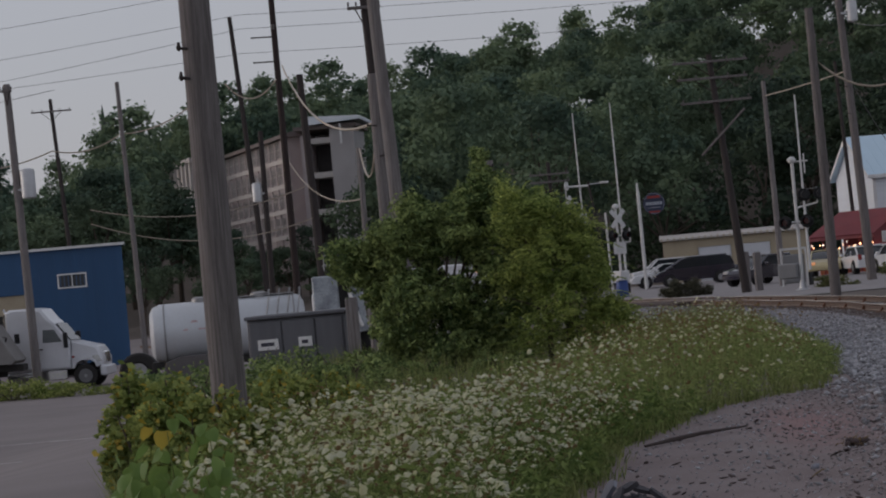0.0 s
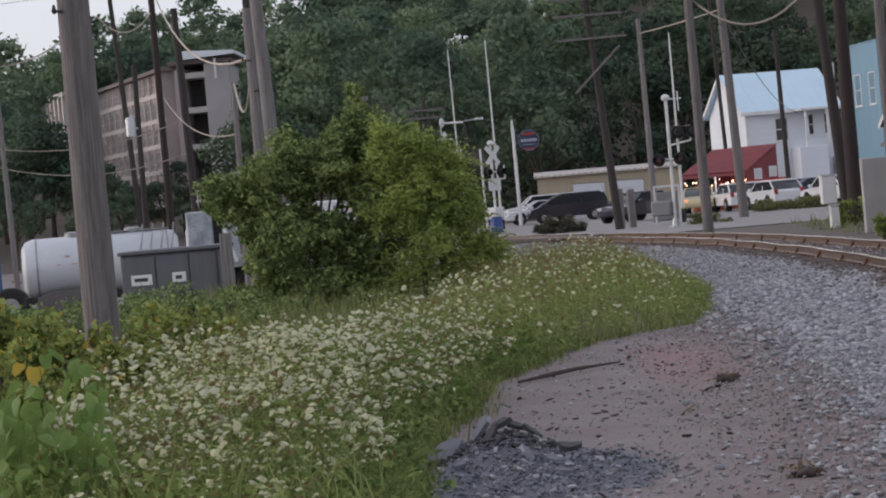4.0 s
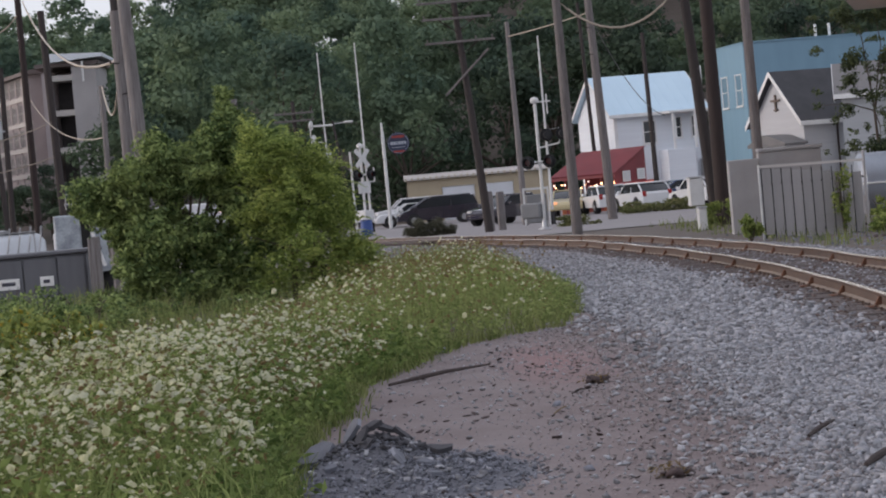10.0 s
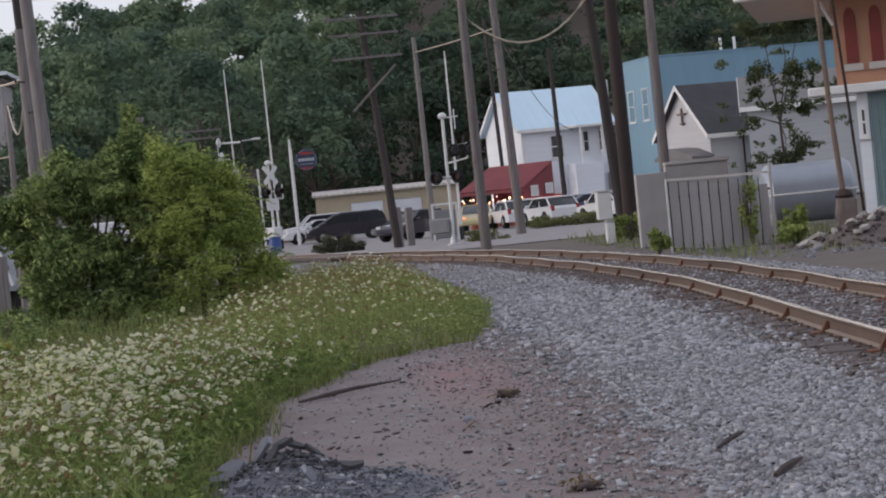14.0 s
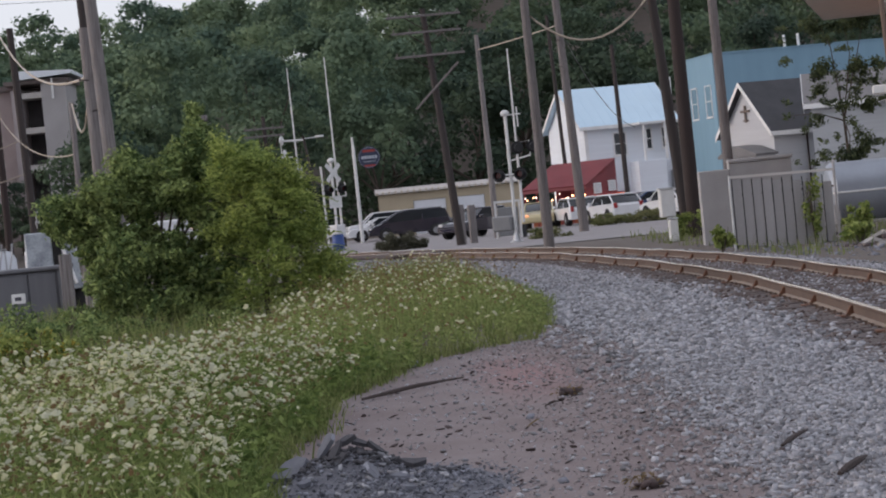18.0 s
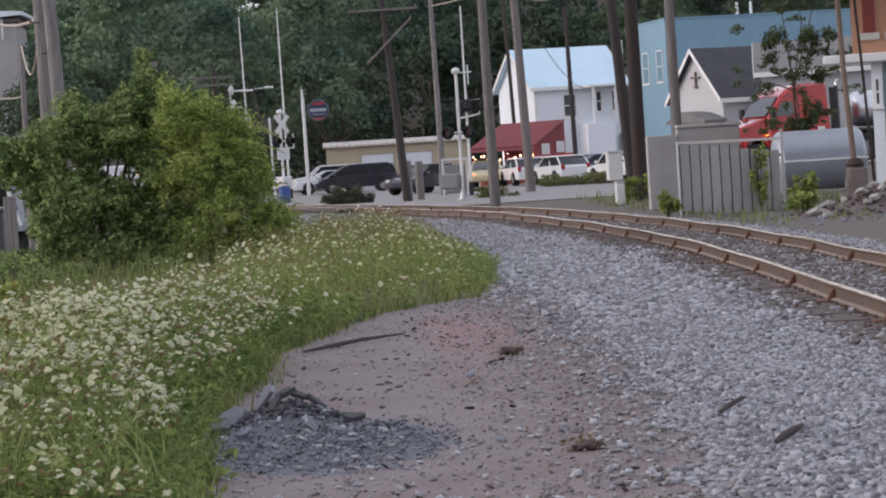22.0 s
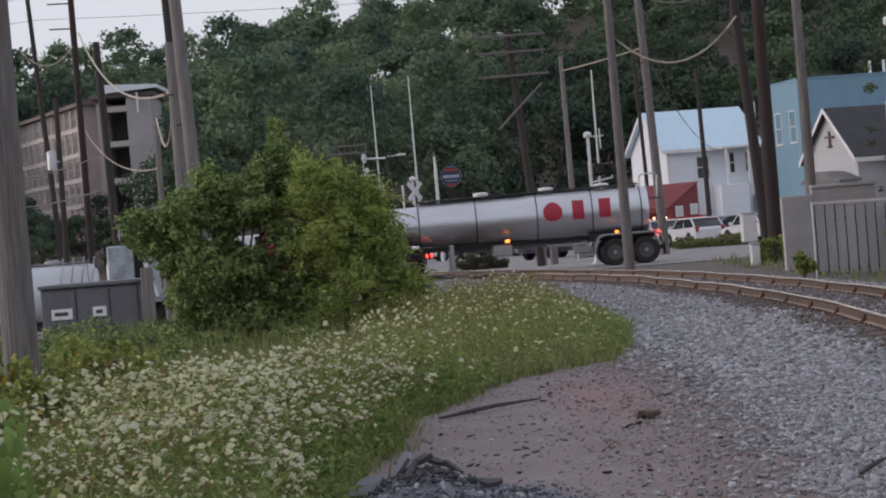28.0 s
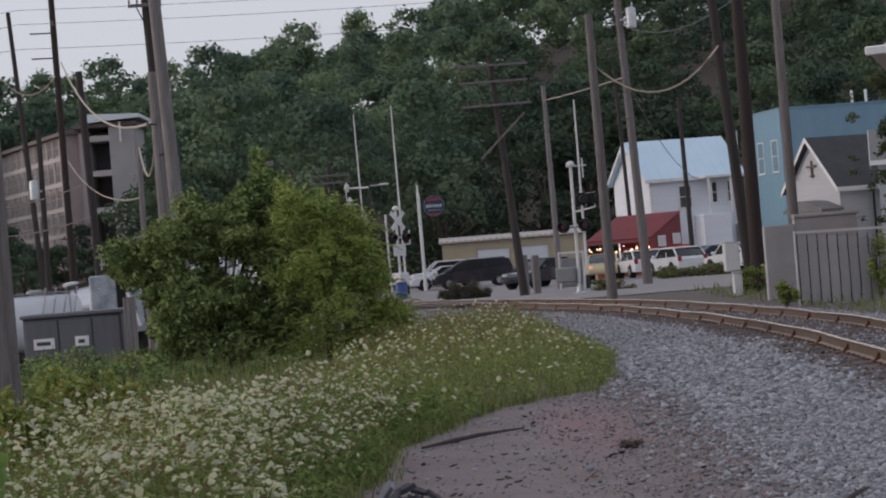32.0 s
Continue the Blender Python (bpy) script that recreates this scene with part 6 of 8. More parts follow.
        for x, rects in ((-6.75, disc), (-7.8, [(-0.24, 0.24, 0.36, -0.36)]), (-8.9, [(-0.24, 0.24, 0.36, -0.36)])):
            g = Geo()
            for x0, x1, z1, z0 in rects:
                zs = np.linspace(z0, z1, 5)
                v = [(x + px * s, s * math.sqrt(0.908 ** 2 - (pz + 0.15) ** 2), 2.06 + pz + 0.15) for pz in zs for px in (x0, x1)]
                g.add(v, [(2 * i, 2 * i + 1, 2 * i + 3, 2 * i + 2) for i in range(4)])
            part("painted_mark", g, LETTER_RED, t, "plain red painted mark")
    part("outlet_pipe", Geo().tube([(-6.5, 0, 1.15), (-6.5, 0, 0.95), (-8.1, 0, 0.9)], 0.07, 8), CHROME, t)
    part("valve_box", Geo().box(-5.0, -4.2, -0.7, 0.7, 0.7, 1.1, 0.03), ALLOY, t)
    part("bumper", Geo().box(-11.15, -11.0, -1.1, 1.1, 0.5, 0.66, 0.02), FRAME_BLACK, t)
    part("hose_tray", Geo().tube([(-8.0, -0.75, 1.0), (-3.0, -0.75, 1.0)], 0.1, 8), ALLOY, t)
    ws = []
    for s in (-1, 1):
        for x in (-9.15, -10.45):
            ws.append(wheel(t, x, s * 0.93, 0.51, TRAILER_WHEEL, RIM_DARK))
    part("axle", Geo().tube([(-9.15, -0.8, 0.51), (-9.15, 0.8, 0.51)], 0.08, 8).tube([(-10.45, -0.8, 0.51), (-10.45, 0.8, 0.51)], 0.08, 8), FRAME_BLACK, t)
    # the barrel is a little shorter than the frame it was drawn on
    for ob in t.children:
        if ob in ws:
            ob.matrix_basis = pose(ob.matrix_basis.translation.x * 0.92, ob.matrix_basis.translation.y, ob.matrix_basis.translation.z)
            continue
        for mesh in [ob.data] + [c.data for c in ob.children]:
            for vert in mesh.vertices:
                if vert.co.x < 0:
                    vert.co.x *= 0.92
    return t, ws


red_trailer, trailer_wheels = tanker("tank_trailer", pose(60, 112, 0), "polished steel tank trailer with red painted marks")

# the yard: white tractor with a tipping trailer, parked white tanks, a steel container
tractor("truck_tractor", pose(-30.0, 105, gz(-27, 105) + 0.03, 0, 0, 2), WHITE_TRUCK, "white sleeper-cab truck tractor parked in the yard", 0.3, nose=0.74)
tip = thing("dump_trailer", pose(-28.3, 101.6, gz(-28, 102) + 0.03, 0, 0, 4), "grey sloped hopper trailer behind a white tractor", "trailer")
HOPPER = surface("dull_grey_hopper", (0.24, 0.23, 0.22), (0.17, 0.16, 0.155), 0.6, 0.3, 1, 20, 0.15)
part("hopper", Geo().prism([(1.5, 1.32), (1.65, 1.45), (0.74, 2.95), (-9, 2.95), (-9, 1.32)], "y", -1.2, 1.2, 0.05), HOPPER, tip)
part("frame", Geo().box(-9, 1.8, -0.5, 0.5, 1.0, 1.28, 0.02), FRAME_BLACK, tip)
part("strut", Geo().tube([(0.9, -0.6, 1.3), (1.2, -0.6, 2.4), (0.6, -0.6, 2.6)], 0.05, 6), FRAME_BLACK, tip)
for x in (-8.0, -6.7, -1.35, 0.0):
    for s in (-1, 1):
        wheel(tip, x, s * 0.93, 0.51, TRAILER_WHEEL, RIM_DARK)
TANK_WHITE = surface("white_tank_paint", (0.57, 0.60, 0.63), (0.45, 0.46, 0.48), 0.4, 0.15, 0.8, 15, 0.05)


def white_tank(m, label):
    t = thing("tank_trailer", m, label, "trailer")
    part("tank", Geo().lathe((-3.6, 0, 2.05), (1, 0, 0), [(0, 0.1), (0.03, 0.7), (0.15, 0.9), (0.4, 1.0), (4.9, 1.0), (5.15, 0.92), (5.3, 0.7), (5.33, 0.1)], 36), TANK_WHITE, t)
    for x in (-3.1, -0.9, 1.3):
        part("hoop", Geo().lathe((x, 0, 2.05), (1, 0, 0), [(0, 0.98), (0.005, 1.02), (0.055, 1.02), (0.06, 0.98)], 36), ALLOY, t)
    part("walkway", Geo().box(-1.4, 1.4, -0.3, 0.3, 3.06, 3.1), ALLOY, t)
    for x in (0.35, 0.7, 1.05, 1.4):
        part("roll_bar", Geo().tube([(x, -1.02, 2.2), (x + 0.15, -0.86, 2.9), (x + 0.2, -0.4, 3.22), (x + 0.2, 0.4, 3.22), (x, 1.02, 2.2)], 0.03, 6), ALLOY, t)
    for x in (0.2, -1.8):
        part("manhole", Geo().lathe((x, 0, 3.0), (0, 0, 1), [(0, 0.3), (0.15, 0.3), (0.2, 0.15)], 16), ALLOY, t)
    part("frame", Geo().box(-3.6, 1.6, -0.5, 0.5, 0.85, 1.1, 0.02), FRAME_BLACK, t)
    for s in (-0.5, 0.5):
        part("front_leg", Geo().box(1.2, 1.4, s - 0.1, s + 0.1, 0.0, 0.9), FRAME_BLACK, t)
    for s in (-1, 1):
        part("fender", Geo().prism([(-3.3, 0.5), (-3.1, 1.1), (-2.6, 1.25), (-1.6, 1.25), (-1.1, 1.1), (-0.9, 0.5)], "y", s * 1.0 - 0.25, s * 1.0 + 0.25, 0.02), surface("grey_fender", (0.12, 0.11, 0.11)), t)
        for x in (-2.75, -1.45):
            wheel(t, x, s * 0.93, 0.51, DUAL_WHEEL, RIM_GREY)
        g = Geo()
        for u0, u1, w0, w1 in ((-2.4, -2.05, 2.1, 2.42), (-2.05, -1.85, 2.42, 2.1), (-1.75, -1.45, 2.1, 2.42), (-1.45, -1.25, 2.42, 2.1)):
            on = lambda z: s * (math.sqrt(1.0 - (z - 2.05) ** 2) + 0.006)
            g.add([(u0 - 0.07, on(w0), w0), (u0 + 0.07, on(w0), w0), (u1 + 0.07, on(w1), w1), (u1 - 0.07, on(w1), w1)], [(0, 1, 2, 3)])
        part("faded_mark", g, surface("faded_pink", (0.55, 0.38, 0.38)), t, "faded pink zigzag mark")
    return t


white_tank(pose(-14.05, 85, gz(-14, 85) - 0.05, 0, 0, 10), "white cylindrical tank trailer parked in the yard")
PATCHED_WHITE = surface("patched_white_paint", (0.46, 0.50, 0.53), (0.22, 0.24, 0.27), 0.5, 0.1, 2.2, 14, 0.1, mix=1.0)
tail = thing("service_truck", pose(-11.75, 90, gz(-11.75, 90), 0, 0, 8), "white service truck seen from its open tail with top rails", "truck")
part("body", Geo().box(-0.95, 0.0, 0.1, 3.2, 1.0, 3.12, 0.05), PATCHED_WHITE, tail)
part("side_box", Geo().prism([(0.35, 1.0), (0.98, 1.0), (0.72, 3.45), (0.3, 3.45)], "y", 0.0, 2.6, 0.04), PATCHED_WHITE, tail, "white slanted side box")
part("dark_bay", Geo().box(0.003, 0.32, 0.3, 3.0, 1.0, 3.0), FRAME_BLACK, tail)
part("roof_deck", Geo().box(-0.5, 0.7, 0.02, 2.4, 3.46, 3.54, 0.01), ALLOY, tail)
for x in (-0.45, 0.0, 0.65):
    part("rail_post", Geo().tube([(x, 0.1, 3.3), (x, 0.1, 3.85)], 0.025, 6), ALLOY, tail)
part("top_rail", Geo().tube([(-0.45, 0.1, 3.85), (0.65, 0.1, 3.85), (0.65, 2.2, 3.85)], 0.028, 6), ALLOY, tail)
part("slanted_hose", Geo().tube([(0.25, -0.06, 3.3), (0.42, -0.1, 2.3), (0.75, -0.08, 1.2)], 0.06, 8), WHITE_PAINT, tail, "pale slanted hose")
part("chassis", Geo().box(-0.5, 0.5, 0.2, 5.4, 0.7, 0.98), FRAME_BLACK, tail)
part("cab", Geo().box(-1.0, 0.95, 3.4, 5.3, 0.7, 2.6, 0.15), WHITE_TRUCK, tail)
for x in (-0.75, 0.75):
    for y in (1.2, 4.6):
        w = part("wheel", DUAL_WHEEL[0], RUBBER, tail)
        w.matrix_basis = pose(x, y, 0.51, 0, 0, 90)
        part("rim", DUAL_WHEEL[1], RIM_GREY, w)

container = thing("steel_container", pose(-10.48, 62, gz(-9.3, 62) - 0.05, 0, 0, -1), "dark grey-green steel container with white labels", "container")
CONT = surface("grey_green_container_paint", (0.135, 0.137, 0.150), (0.10, 0.10, 0.112), 0.6, 0.1, 1, 18, 0.1, stretch=(5, 5, 0.5))
part("body", Geo().box(0, 2.45, 0.05, 2.6, 0.1, 1.62, 0.02), CONT, container)
for x0, x1 in ((0.06, 0.86), (0.9, 1.7), (1.74, 2.4)):
    part("door", Geo().box(x0, x1, 0.0, 0.047, 0.15, 1.56, 0.01), CONT, container)
part("top_rim", Geo().box(-0.05, 2.5, -0.05, 2.65, 1.623, 1.72, 0.02), CONT, container)
for x0, w in ((0.25, 0.52), (1.28, 0.34)):
    lab = part("label_plate", Geo().box(x0, x0 + w, -0.03, -0.003, 0.85 + 0.02 * x0, 1.12, 0.004), WHITE_PAINT, container, "white label with dark bars")
    part("label_bar", Geo().box(x0 + 0.08, x0 + w - 0.1, -0.036, -0.031, 0.95, 1.04), surface("dark_print", (0.06, 0.06, 0.08)) if x0 < 1 else bpy.data.materials["dark_print"], lab)
reel = thing("spare_tyre", pose(-19.7, 92, gz(-19.7, 92) + 0.06), "large black tyre standing beside a white tank", "tyre")
part("tyre", Geo().lathe((0, -0.2, 0.72), (0, 1, 0), [(0.1, 0.36), (0.0, 0.42), (0.0, 0.66), (0.06, 0.74), (0.34, 0.74), (0.4, 0.66), (0.4, 0.42), (0.3, 0.36)], 28), RUBBER, reel)
part("hub", Geo().lathe((0, -0.16, 0.72), (0, 1, 0), [(0.0, 0.36), (0.02, 0.3), (0.12, 0.2), (0.2, 0.36)], 20), ALLOY, reel)
post = thing("bollard", pose(-7.78, 61.8, gz(-7.8, 62) - 0.05), "weathered square timber post beside the container", "post")
part("post", Geo().box(-0.14, 0.14, -0.14, 0.14, 0, 1.75, 0.02), POLE_LIGHT, post)


# ---- the level crossing ----
SIGNAL_WHITE = surface("weathered_white_paint", (0.66, 0.66, 0.65), (0.50, 0.49, 0.47), 0.6, 0, 2, 25, 0.1)
LENS_DARK = surface("unlit_red_lens", (0.10, 0.012, 0.012), None, 0.2)


CAB_GREY = surface("dull_grey_cabinet", (0.22, 0.22, 0.22), (0.17, 0.17, 0.175), 0.6)


def crossing_signal(m, label, mast=4.6, arm=8.8, arm_lean=0.02, bell=True, side_arm=False, high_lamps=False):
    """Mast, bell, crossbuck, a pair of hooded lamps, and a raised gate arm with its mechanism; faces -y."""
    t = thing("crossing_signal", m, label, "crossing signal", "crossing signals")
    part("mast", Geo().tube([(0, 0, 0), (0, 0, mast)], 0.07, 10), SIGNAL_WHITE, t)
    part("base", Geo().lathe((0, 0, 0), (0, 0, 1), [(0, 0.28), (0.06, 0.28), (0.1, 0.16), (0.4, 0.1)], 12), GALV, t)
    if bell:
        part("bell", Geo().lathe((0, -0.02, mast), (0, 0, 1), [(0, 0.05), (0.04, 0.15), (0.12, 0.18), (0.2, 0.15), (0.26, 0.05)], 14), SIGNAL_WHITE, t)
    if not side_arm:
        buck = part("crossbuck", Geo().box(-0.61, 0.61, -0.02, 0.0, -0.115, 0.115), SIGNAL_WHITE, t)
        buck.matrix_basis = pose(0, -0.1, mast - 0.5, 0, 45, 0)
        blade = part("crossbuck_blade", Geo().box(-0.61, 0.61, -0.02, 0.0, -0.115, 0.115), SIGNAL_WHITE, t)
        blade.matrix_basis = pose(0, -0.124, mast - 0.5, 0, -45, 0)
    if side_arm:
        low = 2.75
    else:
        low = mast - 1.35
    bar = part("lamp_bar", Geo().tube([(-0.6, -0.1, low), (0.6, -0.1, low)], 0.035, 8), SIGNAL_WHITE, t)
    for s in (-1, 1):
        part("backboard", Geo().lathe((s * 0.45, -0.12, low), (0, -1, 0), [(0, 0.27), (0.02, 0.27)], 20), BLACK_PAINT, bar)
        part("hood", Geo().lathe((s * 0.45, -0.14, low), (0, -1, 0), [(0, 0.17), (0.25, 0.165), (0.25, 0.155), (0.03, 0.155), (0.02, 0.02)], 16), BLACK_PAINT, bar)
        part("lens", Geo().lathe((s * 0.45, -0.16, low), (0, -1, 0), [(0, 0.15), (0.03, 0.12)], 16), LENS_DARK, bar)
    if not side_arm:
        part("tracks_sign", Geo().box(-0.42, 0.42, -0.12, -0.09, mast - 2.3, mast - 1.75, 0.01), SIGNAL_WHITE, t)
        part("lamp_frame", Geo().box(-0.78, -0.73, -0.1, -0.06, mast - 1.75, mast - 1.0).box(0.73, 0.78, -0.1, -0.06, mast - 1.75, mast - 1.0).box(-0.73, 0.73, -0.1, -0.06, mast - 1.75, mast - 1.69), SIGNAL_WHITE, t)
    mech = part("gate_mechanism", Geo().box(-0.9, -0.1, -0.3, 0.3, 0.5, 1.12, 0.06) if side_arm else Geo().box(-0.3, 0.3, -0.35, 0.35, 0.75, 1.35, 0.04), CAB_GREY if side_arm else SIGNAL_WHITE, t)
    part("counterweight", Geo().box(0.32, 0.4, -0.2, 0.2, 0.2, 0.7, 0.02), BLACK_PAINT, mech)
    lean = arm_lean * (arm - 1.2)
    a = part("gate_arm", Geo().tube([(0.36, 0, 0.8), (0.36 - lean * 0.5, 0, arm * 0.5), (0.36 - lean, 0, arm)], [0.065, 0.05, 0.03], 8), SIGNAL_WHITE, t, "raised white gate arm")
    if high_lamps:
        arm_bar = part("high_bar", Geo().tube([(0, 0.75, 5.72), (0, -0.5, 5.68)], 0.05, 8).tube([(0, 0.7, 5.75), (0, 0.7, 4.9), (0, 0.1, 4.9)], 0.035, 6), SIGNAL_WHITE, t)
        part("lamp_back", Geo().lathe((0, 0.6, 5.75), (0, 1, 0), [(0, 0.22), (0.05, 0.24), (0.12, 0.14)], 16), SIGNAL_WHITE, arm_bar, "white back of a lamp")
        part("lamp_back", Geo().lathe((0, 0.5, 5.05), (0, 1, 0), [(0, 0.22), (0.05, 0.24), (0.12, 0.14)], 16), SIGNAL_WHITE, arm_bar, "white back of a lamp")
    if side_arm:
        part("bracket_arm", Geo().tube([(0, 0, 3.3), (0.9, 0, 3.45), (0.9, 0, 4.05), (0.35, 0, 4.0)], 0.04, 8), SIGNAL_WHITE, t)
        part("bracket_rung", Geo().tube([(-0.15, 0, mast + 0.05), (0.65, 0, mast + 0.05)], 0.03, 6).tube([(0.5, 0, mast - 0.45), (0.5, 0, mast + 0.35)], 0.03, 6), SIGNAL_WHITE, t)
        for h in (3.8,):
            for s in (1.05, 0.4):
                part("hood", Geo().lathe((s, -0.05, h), (0.5, -1, 0), [(0, 0.26), (0.03, 0.26), (0.03, 0.16), (0.3, 0.15)], 16), BLACK_PAINT, t)
    return t


crossing_signal(pose(-2.23, 128, 0.0, 0, 0, 42), "white crossing signal with crossbuck, bell and raised gate arm", 4.5, 9.9, 0.012)
crossing_signal(pose(-3.86, 124, 0.0, 0, 0, 70), "white crossing signal turned side-on with raised gate arm", 4.4, 9.3, 0.04, bell=False, high_lamps=True)
crossing_signal(pose(5.4, 101, 0.0, 0, 0, -20), "tall white crossing signal with bracketed lamps beside the street", 5.1, 7.8, 0.0, side_arm=True)
relay = thing("relay_cabinet", pose(5.15, 113, 0.04), "pale grey signal cabinet on a frame", "cabinet")
part("frame", Geo().box(0.0, 0.08, 0, 0.08, 0, 1.7).box(1.1, 1.18, 0, 0.08, 0, 1.7).box(0.083, 1.097, 0, 0.08, 1.6, 1.7), SIGNAL_WHITE, relay)
part("cabinet", Geo().box(0.12, 1.06, 0.1, 0.6, 0.1, 1.4, 0.03), CAB_GREY, relay)
part("door", Geo().box(0.17, 1.0, 0.08, 0.098, 0.15, 1.35, 0.006), CAB_GREY, relay)
lamp_post = thing("street_lamp", pose(-2.88, 135, 0.0), "dark thin pole with a pale street lamp", "street lamp")
part("pole", Geo().tube([(0, 0, 0), (-0.8, 0, 6.25)], [0.09, 0.06], 8), POLE_DARK, lamp_post)
part("arm", Geo().tube([(-0.78, 0, 6.1), (-0.1, 0, 6.12)], 0.03, 6), GALV, lamp_post)
part("lamp_head", Geo().box(-0.2, 0.3, -0.12, 0.12, 6.08, 6.2, 0.04), SIGNAL_WHITE, lamp_post)
drum = thing("drum", pose(-2.2, 126.4, 0.0), "small blue plastic drum at the foot of a signal", "drum")
BLUE_DRUM = surface("blue_plastic", (0.03, 0.07, 0.24), (0.05, 0.09, 0.26), 0.5)
part("barrel", Geo().lathe((0, 0, 0), (0, 0, 1), [(0, 0.27), (0.04, 0.3), (0.3, 0.3), (0.34, 0.32), (0.38, 0.3), (0.82, 0.3), (0.86, 0.26)], 18), BLUE_DRUM, drum)
part("lid", Geo().lathe((0, 0, 0.863), (0, 0, 1), [(0, 0.31), (0.06, 0.31), (0.08, 0.28)], 18), GALV, drum, "pale lid")
white_post = thing("marker_post", pose(-2.75, 130, 0.0), "thin white post beside the crossing signal", "post")
part("post", Geo().tube([(0, 0, 0), (-0.05, 0, 4.4)], 0.06, 8), SIGNAL_WHITE, white_post)

sign = thing("round_sign", pose(-1.16, 150, 0.05), "round dark sign with white bars on a white pole", "sign")
part("pole", Geo().tube([(0, 0, 0), (-0.03, 0, 5.6), (-0.05, 0, 6.35)], [0.11, 0.1, 0.05], 8), SIGNAL_WHITE, sign)
SIGN_GREY = surface("dull_sign_white", (0.42, 0.45, 0.50), (0.34, 0.37, 0.41), 0.6)
disc = part("disc", Geo().lathe((0.87, 0.0, 5.04), (0, -1, 0), [(0, 0.64), (0.08, 0.66), (0.1, 0.64)], 28), surface("navy_sign_paint", (0.025, 0.035, 0.075), None, 0.5), sign)
part("bracket", Geo().tube([(0, 0, 5.04), (0.3, 0, 5.04)], 0.03, 6), IRON, sign)
part("ring", Geo().tube([(0.87 + 0.6 * math.cos(a), -0.105, 5.04 + 0.6 * math.sin(a)) for a in np.linspace(0, 2 * math.pi, 33)], 0.009, 5, False), SIGN_GREY, disc, "thin white ring")
for k, (x0, x1) in enumerate(((0.4, 0.54), (0.58, 0.72), (0.76, 0.84), (0.88, 1.02), (1.06, 1.18), (1.22, 1.34))):
    part("letter_bar", Geo().box(x0, x1, -0.12, -0.103, 4.96, 5.14), SIGN_GREY, disc)
part("letter_bar", Geo().box(0.5, 1.25, -0.12, -0.103, 4.78, 4.81), SIGN_GREY, disc)
part("red_arc", Geo().box(0.5, 1.25, -0.12, -0.103, 5.36, 5.5), surface("sign_red", (0.35, 0.05, 0.04)), disc)
part("red_arc", Geo().box(0.55, 1.2, -0.12, -0.103, 4.5, 4.6), bpy.data.materials["sign_red"], disc)

for x, y, w, h, label in ((3.5, 108.5, 0.12, 1.75, "grey weathered timber post by the crossing"), (3.98, 109.2, 0.15, 1.7, "grey weathered timber post by the crossing")):
    p = thing("bollard", pose(x, y, 0.0, 0, 0, 12), label, "post", "posts by the crossing")
    part("post", Geo().box(-w, w, -w, w, 0, h, 0.03), POLE_LIGHT, p)
for x, y, w, d, h, label in ((8.72, 76.2, 0.22, 0.3, 1.6, "pale grey utility cabinet beside a brown pole"), (8.78, 75.6, 0.13, 0.2, 0.68, "low pale utility box beside a brown pole")):
    c = thing("utility_cabinet", pose(x, y, 0.0), label, "cabinet")
    part("box", Geo().box(-w, w, -d, d, 0.75 if h > 1 else 0.0, h, 0.03), SIGNAL_WHITE, c)
    part("lid", Geo().box(-w - 0.02, w + 0.02, -d - 0.02, d + 0.02, h + 0.003, h + 0.05, 0.01), GALV, c)
    if h > 1:
        part("stand", Geo().tube([(0.05, 0, 0), (0.05, 0, 0.75)], 0.05, 8), GALV, c)

# the wooden crossing panels by the street
cross = thing("level_crossing", pose(0, 0, 0), "worn timber planks laid between and beside the rails at the crossing", "crossing")
for k, side in enumerate((-1.25, -1.0, -0.45, -0.15, 0.15, 0.45, 1.0, 1.25)):
    x0, y0, a = track_point(92, side)
    pl = part("plank", Geo().box(-4.0, 4.0, -0.11, 0.11, 0.0, 0.1, 0.01), TIE_WOOD, cross)
    pl.matrix_basis = pose(x0, y0, float(lie(x0, y0)) + 0.06, 0, 0, math.degrees(a))


# ---- weeds, wildflowers and stones ----
R = np.random.RandomState(7)


def field_points(n, y0, y1, power=1.0):
    """Random places in the weed field between two distances."""
    y = y0 + (y1 - y0) * R.uniform(0, 1, n) ** power
    l, r = field_west(y), field_edge(y)
    x = l + (r - l) * R.uniform(0, 1, n)
    return x, y


def patchy(x, y, scale, seed):
    return np.array([noise.noise((a * scale, b * scale, seed)) for a, b in zip(x, y)])


def plant_height(x, y):
    """Weeds stand lower along the dirt edge and at the near end."""
    edge = ease((field_edge(y) - x) / 1.2)
    low = ease((y - 26 - 32 * ease((x + 2.3) / 2.4)) / 6)
    return (0.22 + 0.40 * edge) * (0.5 + 0.5 * ease((y - 12) / 6)) * (1 - 0.62 * low)


